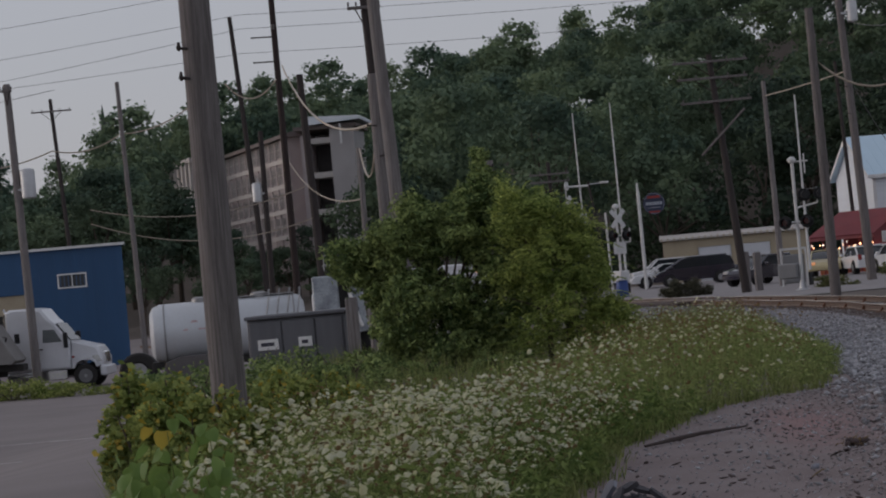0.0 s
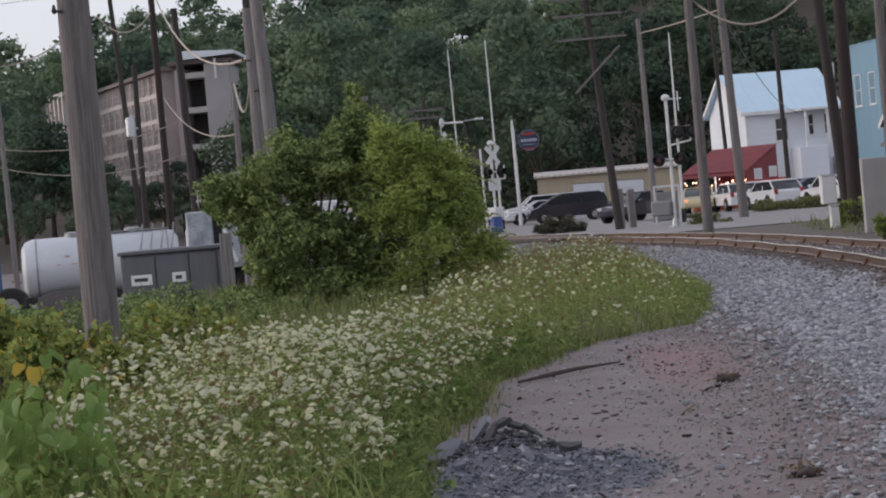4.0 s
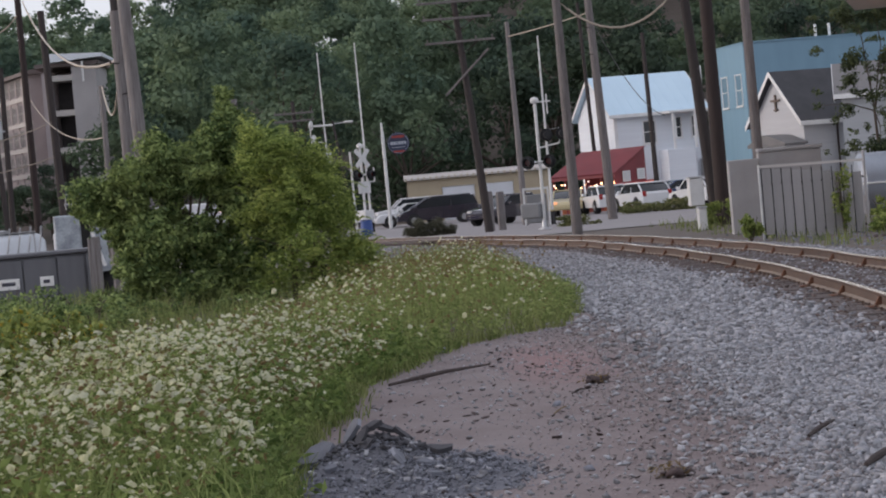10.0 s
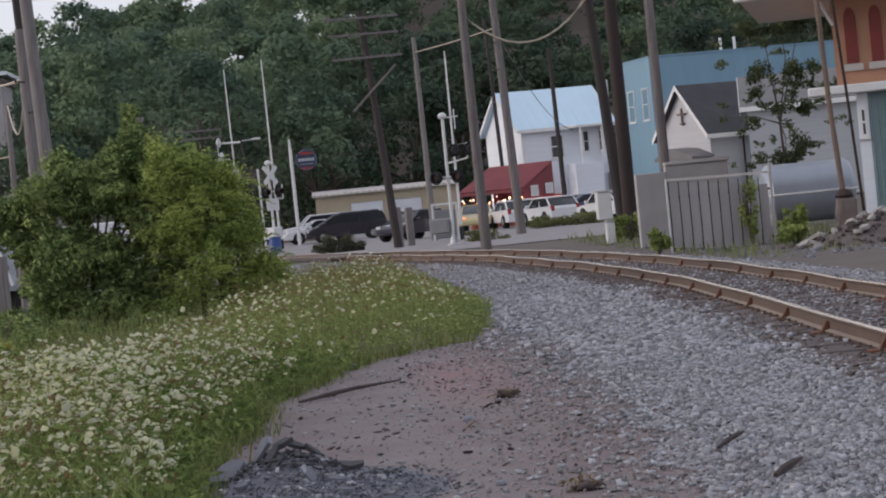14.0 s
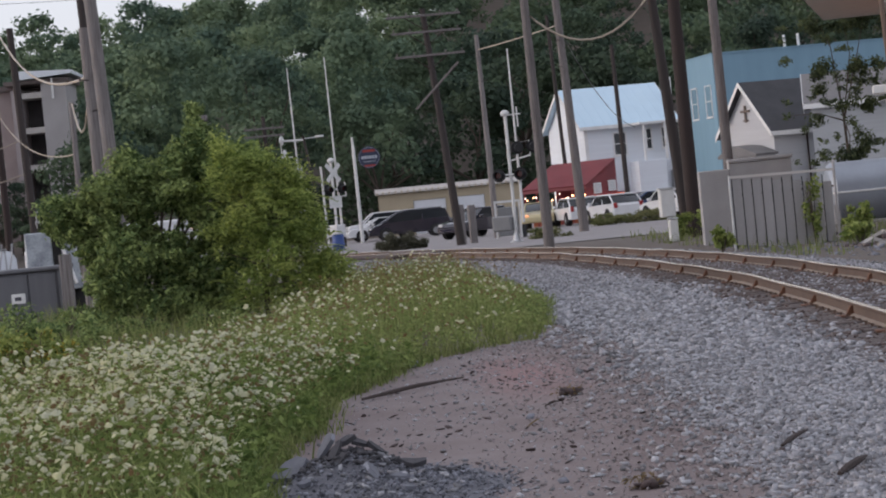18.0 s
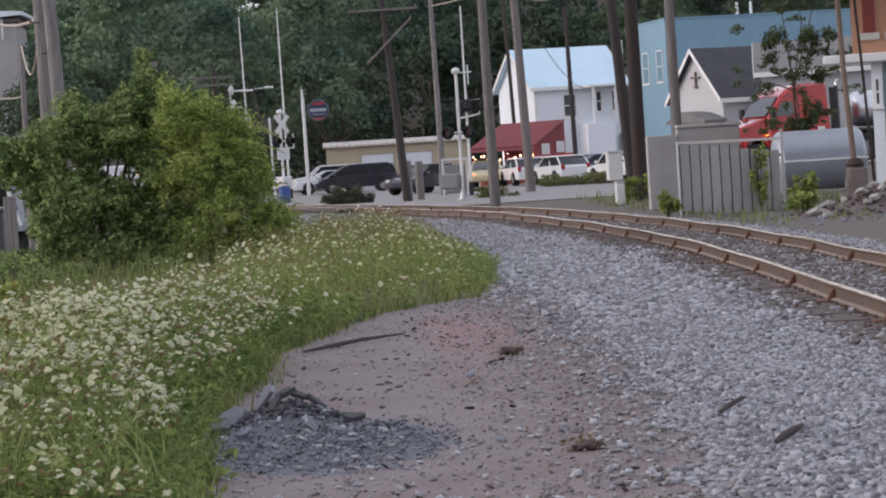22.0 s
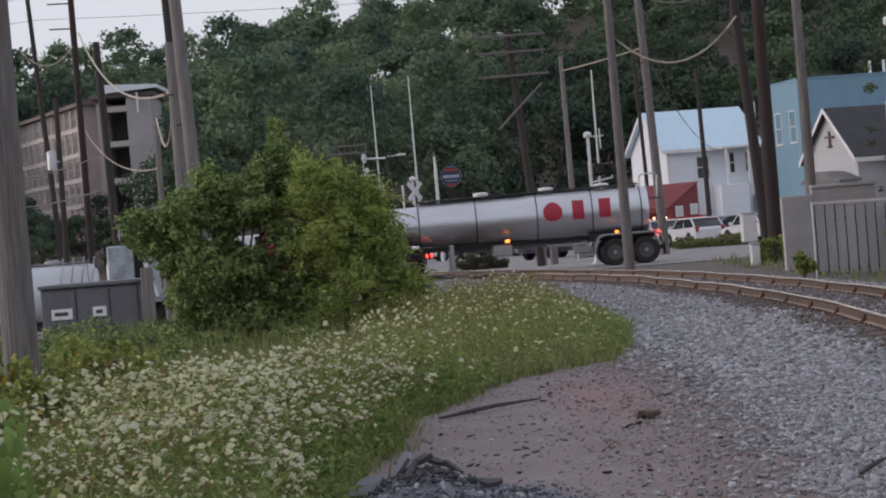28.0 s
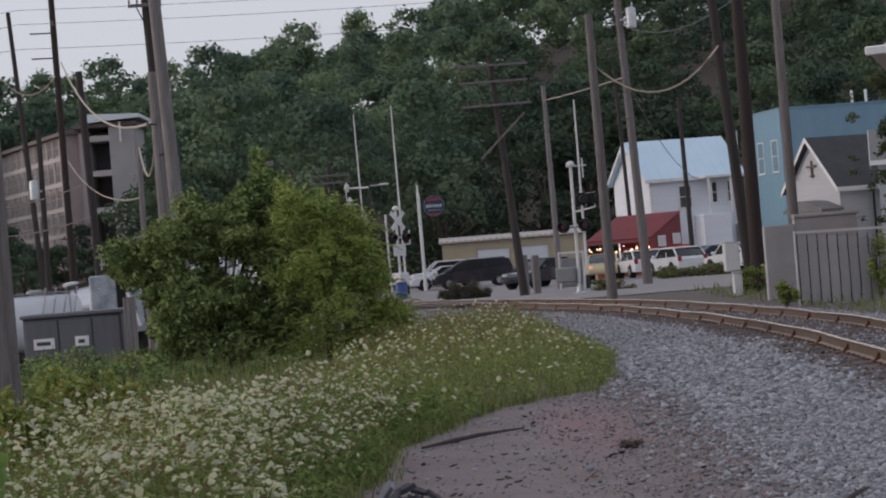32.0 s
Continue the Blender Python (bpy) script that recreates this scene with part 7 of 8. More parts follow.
def blades(x, y, h, width, lean, seed):
    """Thin bent blades, two quads each."""
    r = np.random.RandomState(seed)
    n = len(x)
    z = lie(x, y)
    a = r.uniform(0, 2 * np.pi, n)
    dx, dy = np.cos(a), np.sin(a)
    b = r.uniform(0, 2 * np.pi, n)
    lx, ly = np.cos(b) * lean * h * r.uniform(0.2, 1, n), np.sin(b) * lean * h * r.uniform(0.2, 1, n)
    w = width * r.uniform(0.6, 1.4, n)
    base = np.stack([x, y, z], 1)
    side = np.stack([dx * w, dy * w, 0 * w], 1)
    mid = base + np.stack([lx * 0.3, ly * 0.3, h * 0.55], 1)
    tip = base + np.stack([lx, ly, h], 1)
    v = np.stack([base - side, base + side, mid + side * 0.7, mid - side * 0.7, tip + side * 0.1, tip - side * 0.1], 1).reshape(-1, 3)
    i = np.arange(n)[:, None] * 6
    q = np.concatenate([i + np.array([[0, 1, 2, 3]]), i + np.array([[3, 2, 4, 5]])])
    return v, q


def umbels(x, y, z, r, seed):
    """Flat lacy flower heads: a bumpy dome of two rings."""
    rs = np.random.RandomState(seed)
    n = len(x)
    ang = np.arange(6) * np.pi / 3
    c = np.zeros((n, 13, 3))
    c[:, 0, 2] = 0.36
    c[:, 1:7, 0], c[:, 1:7, 1] = np.cos(ang) * 0.55, np.sin(ang) * 0.55
    c[:, 1:7, 2] = np.array([0.42, 0.12] * 3) + rs.uniform(-0.15, 0.15, (n, 6))
    out = rs.uniform(0.8, 1.1, (n, 6))
    c[:, 7:, 0], c[:, 7:, 1] = np.cos(ang) * out, np.sin(ang) * out
    c[:, 7:, 2] = rs.uniform(-0.35, 0.05, (n, 6))
    c *= r[:, None, None]
    t, p = rs.normal(0, 0.38, n), rs.normal(-0.15, 0.38, n)
    X = c[..., 0] + c[..., 2] * t[:, None]
    Y = c[..., 1] + c[..., 2] * p[:, None]
    Z = c[..., 2] - c[..., 0] * t[:, None] - c[..., 1] * p[:, None]
    v = (np.stack([X, Y, Z], -1) + np.stack([x, y, z], -1)[:, None, :]).reshape(-1, 3)
    f = []
    for k in range(6):
        j = (k + 1) % 6
        f += [(0, 1 + k, 1 + j), (1 + k, 7 + k, 7 + j), (1 + k, 7 + j, 1 + j)]
    return v, (np.arange(n)[:, None, None] * 13 + np.array(f)[None]).reshape(-1, 3)


# flower heads
fx, fy = field_points(27000, 12.6, 64, 1.35)
# each plant carries a few heads
fx, fy = np.repeat(fx, 2) + R.normal(0, 0.05, 54000), np.repeat(fy, 2) + R.normal(0, 0.05, 54000)
green = 0.42 + 0.26 * np.sin(1.1 * fy) * np.sin(0.37 * fy + 1)
keep = (patchy(fx, fy, 0.4, 3) + 0.5 * R.uniform(-1, 1, len(fx)) > -0.2) & (fx > field_west(fy) + 0.3 + np.where(fy > 18, 2.3, 1.5) * R.uniform(0, 1, len(fx))) & (fx < field_edge(fy) - green * R.uniform(0.35, 1.2, len(fx)))
keep &= R.uniform(0, 1, len(fx)) < 0.12 + 0.88 * ease((fy - 13.3 - 0.8 * patchy(fx, fy, 0.9, 41)) / 1.9)
# gaps where taller green weeds crowd the flowers out
keep &= patchy(fx, fy, 0.75, 57) + 0.25 * R.uniform(-1, 1, len(fx)) > -0.3
keep &= R.uniform(0, 1, len(fx)) > 0.55 * ease((fy - 23) / 8)
keep &= R.uniform(0, 1, len(fx)) > 0.98 * ease((fy - 22.5 - 33 * ease((fx + 2.4) / 2.4)) / 6)
fx, fy = fx[keep], fy[keep]
fh = plant_height(fx, fy) * (1 + 0.22 * patchy(fx, fy, 1.1, 8)) * R.uniform(0.62, 1.2, len(fx)) + 0.05
fr = (0.013 + 0.023 * R.uniform(0, 1, len(fx)) ** 1.4) * (0.85 + 0.2 * ease((fy - 14) / 2))
bloom = R.uniform(0, 1, len(fx)) < 0.62 - 0.27 * ease((fy - 20) / 10)
v, f = umbels(fx[bloom], fy[bloom], lie(fx, fy)[bloom] + fh[bloom], fr[bloom], 5)
tagged(new("wildflower_heads", raw_mesh("wildflower_heads", v, f, FLOWER)), "countless white lacy wildflower heads", "wildflowers", kind="stuff")
d = ~bloom
v, f = umbels(fx[d], fy[d], lie(fx, fy)[d] + fh[d] * 0.96, fr[d] * 0.75, 6)
tagged(new("dry_flower_heads", raw_mesh("dry_flower_heads", v, f, SEED)), "brownish dry flower heads among the weeds", "wildflowers", kind="stuff")
v, f = blades(fx, fy, fh, 0.004, 0.06, 8)
tagged(new("flower_stems", raw_mesh("flower_stems", v, f, WEED_LEAF)), "thin green flower stems", "wildflowers", kind="stuff")

# feathery leaves between the stems
k = 5
lx, ly = np.repeat(fx, k) + R.normal(0, 0.07, len(fx) * k), np.repeat(fy, k) + R.normal(0, 0.07, len(fx) * k)
lz = lie(lx, ly) + np.repeat(fh, k) * R.uniform(0.2, 1.08, len(lx))
v, f = leaf_cards(np.stack([lx, ly, lz], 1), 0.066, 9, 0.1, 0.26)
tagged(new("weed_leaves", raw_mesh("weed_leaves", v, f, WEED_LEAF)), "dense feathery green weed leaves", "weeds", kind="stuff")

# tan dry leaves and stalks in the thick of the flowers
pick = np.flatnonzero(R.uniform(0, 1, len(fx)) < 0.75)
lx, ly = fx[pick] + R.normal(0, 0.06, len(pick)), fy[pick] + R.normal(0, 0.06, len(pick))
v, f = leaf_cards(np.stack([lx, ly, lie(lx, ly) + fh[pick] * R.uniform(0.55, 1.02, len(pick))], 1), 0.055, 19, 0.0, 0.3)
tagged(new("dry_leaves", raw_mesh("dry_leaves", v, f, SEED)), "tan dry leaves and stalks among the flowers", "weeds", kind="stuff")
# grass: a soft fringe along the dirt, and blades through the field
gx1, gy1 = field_points(26000, 12.5, 66, 1.2)
v1, f1 = blades(gx1, gy1, plant_height(gx1, gy1) * R.uniform(0.5, 1.05, len(gx1)), 0.006, 0.45, 10)
gy2 = 12.5 + 36 * R.uniform(0, 1, 17000) ** 1.2
gx2 = field_edge(gy2) - 0.55 * R.uniform(0, 1, 17000) ** 1.5 + 0.06 * R.normal(size=17000) + 0.16 * np.array([noise.noise((a * 1.3, 0, 2)) for a in gy2])
thin = R.uniform(0, 1, 17000) < 0.45 + 0.9 * np.array([noise.noise((a * 0.9, 3, 2)) for a in gy2])
gx2, gy2 = gx2[thin], gy2[thin]
v2, f2 = blades(gx2, gy2, 0.06 + 0.2 * R.uniform(0, 1, len(gx2)) ** 1.5, 0.006, 0.9, 11)
gx3, gy3 = field_points(6000, 33, 64)
ok3 = gx3 < field_edge(gy3) - 0.5
gx3, gy3 = gx3[ok3], gy3[ok3]
v3, f3 = blades(gx3, gy3, R.uniform(0.22, 0.62, len(gx3)), 0.007, 0.3, 12)
tagged(new("grass", raw_mesh("grass", np.concatenate([v1, v2, v3]), np.concatenate([f1, f2 + len(v1), f3 + len(v1) + len(v2)]), GRASS)), "soft green grass along the dirt and among weeds", "grass", kind="stuff")
# small leaves that soften the far tip and the edge of the field
ex, ey = field_points(9000, 27, 62)
near_edge = field_edge(ey) - 1.6 * R.uniform(0, 1, 9000) ** 1.3 + 0.08 * R.normal(size=9000)
ex = np.where(R.uniform(0, 1, 9000) < 0.7, near_edge, ex)
v, f = leaf_cards(np.stack([ex, ey, lie(ex, ey) + (0.06 + plant_height(ex, ey) * 0.9) * R.uniform(0.1, 1.0, 9000)], 1), 0.07, 15, 0.0, 0.35)
tagged(new("edge_weeds", raw_mesh("edge_weeds", v, f, WEED_LEAF)), "small pale weed leaves along the field edge", "weeds", kind="stuff")
# broad-leaved weeds in clumps along the dirt, at the near end and in the gaps
cy = 12.6 + 15 * R.uniform(0, 1, 420) ** 1.3
cx = field_edge(cy) - 0.1 - 0.75 * R.uniform(0, 1, 420) ** 1.6
gap_x, gap_y = field_points(900, 13, 30, 1.2)
gap = (patchy(gap_x, gap_y, 0.75, 57) < -0.22) | (gap_y < 14.3)
cx, cy = np.concatenate([cx, gap_x[gap]]), np.concatenate([cy, gap_y[gap]])
ch = np.clip(plant_height(cx, cy) * R.uniform(0.5, 1.15, len(cx)), 0.12, 0.62)
k = 22
wx, wy = np.repeat(cx, k) + R.normal(0, 0.07, len(cx) * k), np.repeat(cy, k) + R.normal(0, 0.07, len(cx) * k)
wz = lie(wx, wy) + np.repeat(ch, k) * R.uniform(0.1, 1.05, len(wx))
v, f = leaf_cards(np.stack([wx, wy, wz], 1), 0.085, 27, 0.0, 0.4)
LUSH = leafy("lush_weed_leaf", (0.11, 0.175, 0.045), (0.23, 0.285, 0.09), 0.3, 0.4)
tagged(new("broad_weeds", raw_mesh("broad_weeds", v, f, LUSH)), "clumps of broad-leaved bright green weeds", "weeds", kind="stuff")
# long grass that arches over at the near end
ay = 12.9 + 3.6 * R.uniform(0, 1, 260)
ax = field_edge(ay) - 0.15 - 1.5 * R.uniform(0, 1, 260)
v, f = blades(ax, ay, R.uniform(0.3, 0.62, 260), 0.007, 0.8, 29)
tagged(new("arching_grass", raw_mesh("arching_grass", v, f, WEED_LEAF)), "long pale grass blades arching over", "grass", kind="stuff")
# a tawny patch of dry weeds at the far tip
dx, dy = R.normal(0.5, 1.0, 2600), R.normal(47, 7.0, 2600)
ok = dx < field_edge(dy) - 0.2
v, f = leaf_cards(np.stack([dx, dy, lie(dx, dy) + R.uniform(0.25, 0.75, 2600)], 1)[ok], 0.055, 13)
tagged(new("dry_weeds", raw_mesh("dry_weeds", v, f, SEED)), "tawny dry weeds at the tip of the field", "weeds", kind="stuff")


DUSKY_LEAF = leafy("dusky_shrub_leaf", (0.075, 0.085, 0.055), (0.13, 0.12, 0.085), 0.3, 0.3)
SHRUB_LEAF = leafy("shrub_leaf", (0.17, 0.245, 0.065), (0.33, 0.36, 0.12), 0.35, 0.45)


OLIVE_LEAF = leafy("olive_weed_leaf", (0.10, 0.125, 0.045), (0.20, 0.195, 0.09), 0.3, 0.4)


def shrub(x, y, w, h, n, size, material, seed, label, yellow=0.0, lumps=13):
    """A low leafy plant: a few stems and many leaves, some of them yellow."""
    h *= 0.96 if y < 25 else 0.88 if y < 60 else 1.0
    t = thing("shrub", pose(x, y, gz(x, y)), label, "shrub", "low shrubs")
    rs = np.random.RandomState(seed)
    g = Geo()
    for k in range(5):
        a = rs.uniform(0, 6.28)
        g.tube([(0, 0, -0.05), (math.cos(a) * w * 0.3, math.sin(a) * w * 0.2, h * 0.5), (math.cos(a) * w * 0.6, math.sin(a) * w * 0.4, h * rs.uniform(0.75, 1.0))], [0.02, 0.013, 0.005], 5)
    part("stalk", g, BARK, t)["kind"] = "stuff"
    lobes = []
    for _ in range(lumps):
        k = rs.uniform(0.16, 0.4)
        lobes.append((rs.uniform(-0.75, 0.75) * w, rs.uniform(-0.5, 0.5) * w, h * rs.uniform(0.25 if y < 60 else 0.04, 0.88), w * k, w * k, h * k * 0.6))
    pts = lobes_to_points(lobes, n, seed, 0.2)
    pts[:, 2] = np.abs(pts[:, 2])
    cut = int(n * yellow)
    v, f = leaf_cards(pts[cut:], size, seed + 1)
    part("foliage", raw_mesh("foliage", v, f, material), material, t)["kind"] = "stuff"
    if cut:
        v, f = leaf_cards(pts[:cut], size, seed + 2)
        part("yellow_foliage", raw_mesh("yellow_foliage", v, f, YELLOW), YELLOW, t, "yellowing leaves")
    return t


for k, (x, y, w, h, yel) in enumerate(((-4.75, 22.3, 0.42, 1.22, 0.12), (-4.35, 22.0, 0.45, 1.18, 0.14), (-3.95, 22.2, 0.45, 1.08, 0.1), (-4.5, 21.0, 0.4, 1.02, 0.1), (-4.1, 20.8, 0.42, 0.98, 0.1), (-3.6, 21.6, 0.42, 0.9, 0.1), (-5.0, 23.8, 0.4, 1.1, 0.1), (-3.75, 18.8, 0.35, 0.75, 0.06), (-4.05, 19.6, 0.3, 0.75, 0.08), (-3.7, 26.5, 0.5, 0.95, 0.12), (-4.2, 28.0, 0.6, 1.0, 0.06), (-5.6, 31, 0.8, 0.95, 0.05), (-6.6, 34, 0.9, 1.0, 0.0), (-7.3, 38, 1.0, 1.1, 0.0), (-6.1, 39, 0.95, 0.85, 0.0), (-5.1, 39.5, 0.8, 0.7, 0.0), (-8.2, 42, 1.1, 1.2, 0.0), (-6.9, 42, 1.0, 1.1, 0.0), (-5.6, 42.5, 0.8, 0.75, 0.0), (-4.4, 43.5, 0.7, 0.45, 0.0), (-3.0, 44.0, 0.6, 0.4, 0.0))):
    shrub(x, y, w, h, 2300 if y < 30 else 1200, 0.075, SHRUB_LEAF if y < 30 else BUSH_LEAF, 100 + k, "leafy green shrub with some yellowing leaves" if yel else "rounded green shrub among the weeds", yel)
for k, (x, y, w, h, n) in enumerate(((0.8, 110, 0.85, 0.85, 5200), (0.15, 110.3, 0.55, 0.5, 2200), (1.5, 110.2, 0.55, 0.5, 2200), (9.75, 78.6, 0.75, 1.15, 1700), (9.95, 70.4, 0.55, 1.35, 900), (10.3, 59.7, 0.26, 1.9, 300), (8.01, 59.3, 0.3, 0.72, 700), (11.1, 58.5, 0.5, 1.0, 700), (10.75, 56.5, 0.5, 0.6, 500), (12.3, 124, 2.2, 0.62, 3600), (6.9, 104, 1.0, 0.5, 1100), (-25.4, 95, 1.7, 0.85, 2200), (-23.2, 94.5, 1.5, 0.6, 1400), (-21.4, 94, 1.0, 0.35, 600), (10.6, 78, 0.5, 1.75, 420))):
    shrub(x, y, w, h, n, 0.12 if k > 2 else 0.07, DUSKY_LEAF if k < 3 else OLIVE_LEAF if k in (9, 10) else SHRUB_LEAF, 140 + k, "small green shrub growing by the crossing and fences", 0.0, 13 if 2 < k < 9 else 40)

# broad-leaved sapling in the near corner
BROAD = leafy("broad_green_leaf", (0.075, 0.15, 0.035), (0.24, 0.33, 0.10), 0.45, 0.4, 0.35, 4.0)
for x, y, h, seed in ((-3.08, 15.0, 1.08, 3), (-2.86, 15.2, 1.0, 5), (-3.3, 15.3, 0.84, 8), (-2.82, 14.8, 0.8, 12), (-3.18, 14.6, 0.8, 14), (-3.02, 14.4, 0.72, 17), (-2.74, 14.4, 0.62, 19), (-3.4, 15.8, 0.7, 23)):
    s = thing("sapling", pose(x, y, gz(x, y)), "young broad-leaved sapling with heart-shaped leaves", "sapling", "saplings")
    rs = random.Random(seed)
    part("stem", Geo().tube([(0, 0, -0.05), (0.03, 0, h * 0.5), (0.0, 0.02, h * 0.9)], [0.009, 0.006, 0.003], 6), GRASS, s)
    heart = [(0, 0), (0.35, -0.12), (0.5, 0.2), (0.36, 0.62), (0, 1.0), (-0.36, 0.62), (-0.5, 0.2), (-0.35, -0.12)]
    for k in range(26):
        L, a = rs.uniform(0.06, 0.15), rs.uniform(0, 6.28)
        z = h * (0.2 + 0.8 * k / 25)
        g = Geo().add([(px * L, py * L, -0.25 * abs(px) * L - 0.25 * py * py * L) for px, py in heart] + [(0, 0.4 * L, 0.02 * L)], [(i, (i + 1) % 8, 8) for i in range(8)])
        leaf = part("leaf", g, YELLOW if k in (22, 23) and seed == 3 else BROAD, s, "" if k not in (22, 23) or seed != 3 else "yellow leaf")
        leaf.matrix_basis = Matrix.Translation((math.cos(a) * rs.uniform(0.04, 0.21), math.sin(a) * rs.uniform(0.04, 0.21), z)) @ pose(0, 0, 0, rs.uniform(-95, -25), rs.uniform(-35, 35), math.degrees(a) - 90)


# ---- stones ----
PHI = (1 + 5 ** 0.5) / 2
ICO = np.array([(-1, PHI, 0), (1, PHI, 0), (-1, -PHI, 0), (1, -PHI, 0), (0, -1, PHI), (0, 1, PHI), (0, -1, -PHI), (0, 1, -PHI), (PHI, 0, -1), (PHI, 0, 1), (-PHI, 0, -1), (-PHI, 0, 1)]) / 1.9
ICO_F = np.array([(0, 11, 5), (0, 5, 1), (0, 1, 7), (0, 7, 10), (0, 10, 11), (1, 5, 9), (5, 11, 4), (11, 10, 2), (10, 7, 6), (7, 1, 8), (3, 9, 4), (3, 4, 2), (3, 2, 6), (3, 6, 8), (3, 8, 9), (4, 9, 5), (2, 4, 11), (6, 2, 10), (8, 6, 7), (9, 8, 1)])
OCT = np.array([(1, 0, 0), (0, 1, 0), (-1, 0, 0), (0, -1, 0), (0, 0, 0.8), (0, 0, -0.8)], float)
OCT_F = np.array([(0, 1, 4), (1, 2, 4), (2, 3, 4), (3, 0, 4), (1, 0, 5), (2, 1, 5), (3, 2, 5), (0, 3, 5)])

CUBE = np.array([(a, b, c) for c in (-0.75, 0.75) for b in (-0.75, 0.75) for a in (-0.75, 0.75)])
CUBE_F = np.array([(0, 2, 1), (1, 2, 3), (4, 5, 6), (5, 7, 6), (0, 1, 4), (1, 5, 4), (2, 6, 3), (3, 6, 7), (0, 4, 2), (2, 4, 6), (1, 3, 5), (3, 7, 5)])


def stones(x, y, z, r, seed, shape=(ICO, ICO_F), flat=0.7):
    rs = np.random.RandomState(seed)
    n = len(x)
    base, tri = shape
    v = base[None] * rs.uniform(0.62, 1.3, (n, len(base), 1)) * np.stack([r * rs.uniform(0.8, 1.4, n), r * rs.uniform(0.6, 1.1, n), r * flat * rs.uniform(0.6, 1.1, n)], 1)[:, None, :]
    a, b = rs.uniform(0, 6.28, (n, 1)), rs.uniform(-0.8, 0.8, (n, 1))
    X, Z = v[..., 0] * np.cos(b) - v[..., 2] * np.sin(b), v[..., 0] * np.sin(b) + v[..., 2] * np.cos(b)
    X, Y = X * np.cos(a) - v[..., 1] * np.sin(a), X * np.sin(a) + v[..., 1] * np.cos(a)
    v = (np.stack([X, Y, Z], -1) + np.stack([x, y, z], -1)[:, None, :]).reshape(-1, 3)
    return v, (np.arange(n)[:, None, None] * len(base) + tri[None]).reshape(-1, 3)


def scatter(n, y0, y1, left, right, soft, power=1.0):
    y = y0 + (y1 - y0) * R.uniform(0, 1, n) ** power
    l, r = left(y), right(y)
    x = l - soft * R.uniform(0, 1, n) ** 3 + (r - l) * R.uniform(0, 1, n)
    return x, y


V, F, n = [], [], 0
for count, y0, y1, rr0, rr1, shape, power in ((7000, 10.5, 24, 0.016, 0.036, (CUBE, CUBE_F), 1.0), (14000, 10.5, 24, 0.011, 0.027, (CUBE, CUBE_F), 1.0), (11000, 24, 44, 0.022, 0.05, (CUBE, CUBE_F), 1.15), (9000, 44, 92, 0.025, 0.055, (OCT, OCT_F), 1.0)):
    x, y = scatter(count, y0, y1, stone_edge, lambda q: line_x(q) - 1.55 + 0.35 * R.normal(size=len(q)), 0.8, power)
    r = R.uniform(rr0, rr1, count)
    on = R.uniform(0, 1, count) < 0.25 + 0.75 * ease((x - stone_edge(y)) / 1.0)
    x, y, r = x[on], y[on], r[on]
    v, f = stones(x, y, lie(x, y) + 0.012 + r * 0.2, r, count % 97, shape, 0.6)
    V.append(v), F.append(f + n)
    n += len(v)
x, y = scatter(11000, 20, 80, lambda q: line_x(q) - 0.66, lambda q: line_x(q) + 2.2, 0.0)
r = R.uniform(0.02, 0.045, 11000)
v, f = stones(x, y, lie(x, y) + 0.012 + r * 0.2, r, 51, (OCT, OCT_F))
V.append(v), F.append(f + n)
tagged(new("ballast_stones", raw_mesh("ballast_stones", np.concatenate(V), np.concatenate(F), STONE)), "loose pale grey crushed-stone ballast", "stones", kind="stuff")
x, y = scatter(9500, 20, 80, lambda q: line_x(q) - 1.6, lambda q: line_x(q) + 1.6, 0.0)
r = 0.012 + 0.03 * R.uniform(0, 1, len(x)) ** 2
v, f = stones(x, y, lie(x, y) + 0.018 + r * 0.15, r, 55, (OCT, OCT_F))
OILY = surface("oily_dark_stone", (0.115, 0.082, 0.072), (0.06, 0.044, 0.04), 0.85, 0, 6, 60, 0.3, island=0.5)
tagged(new("oily_stones", raw_mesh("oily_stones", v, f, OILY)), "dark oily stones beside the rails", "stones", kind="stuff")
x, y = scatter(6000, 9.5, 32, lambda q: field_edge(q) + 0.1, lambda q: stone_edge(q) + 0.3, 0.2)
r = (0.004 + 0.024 * R.uniform(0, 1, len(x)) ** 3.5) * np.where(y < 16, 1.3, 1.0)
v, f = stones(x, y, lie(x, y) + 0.008 + r * 0.2, r, 52, (OCT, OCT_F))
tagged(new("loose_pebbles", raw_mesh("loose_pebbles", v, f, STONE)), "scattered pebbles on the dirt", "stones", kind="stuff")
x, y = scatter(600, 11, 34, lambda q: field_edge(q) + 0.2, lambda q: stone_edge(q) + 1.2, 0.0)
r = 0.008 + 0.034 * R.uniform(0, 1, len(x)) ** 2
v, f = stones(x, y, lie(x, y) + 0.012 + r * 0.1, r, 53, (ICO, ICO_F), 0.25)
BARKBIT = surface("dark_bark_scraps", (0.06, 0.045, 0.045), (0.11, 0.08, 0.075), 0.95, 0, 6, 60, 0.2, island=0.4)
tagged(new("bark_scraps", raw_mesh("bark_scraps", v, f, BARKBIT)), "dark scraps of bark and cinder on the dirt", "debris", kind="stuff")

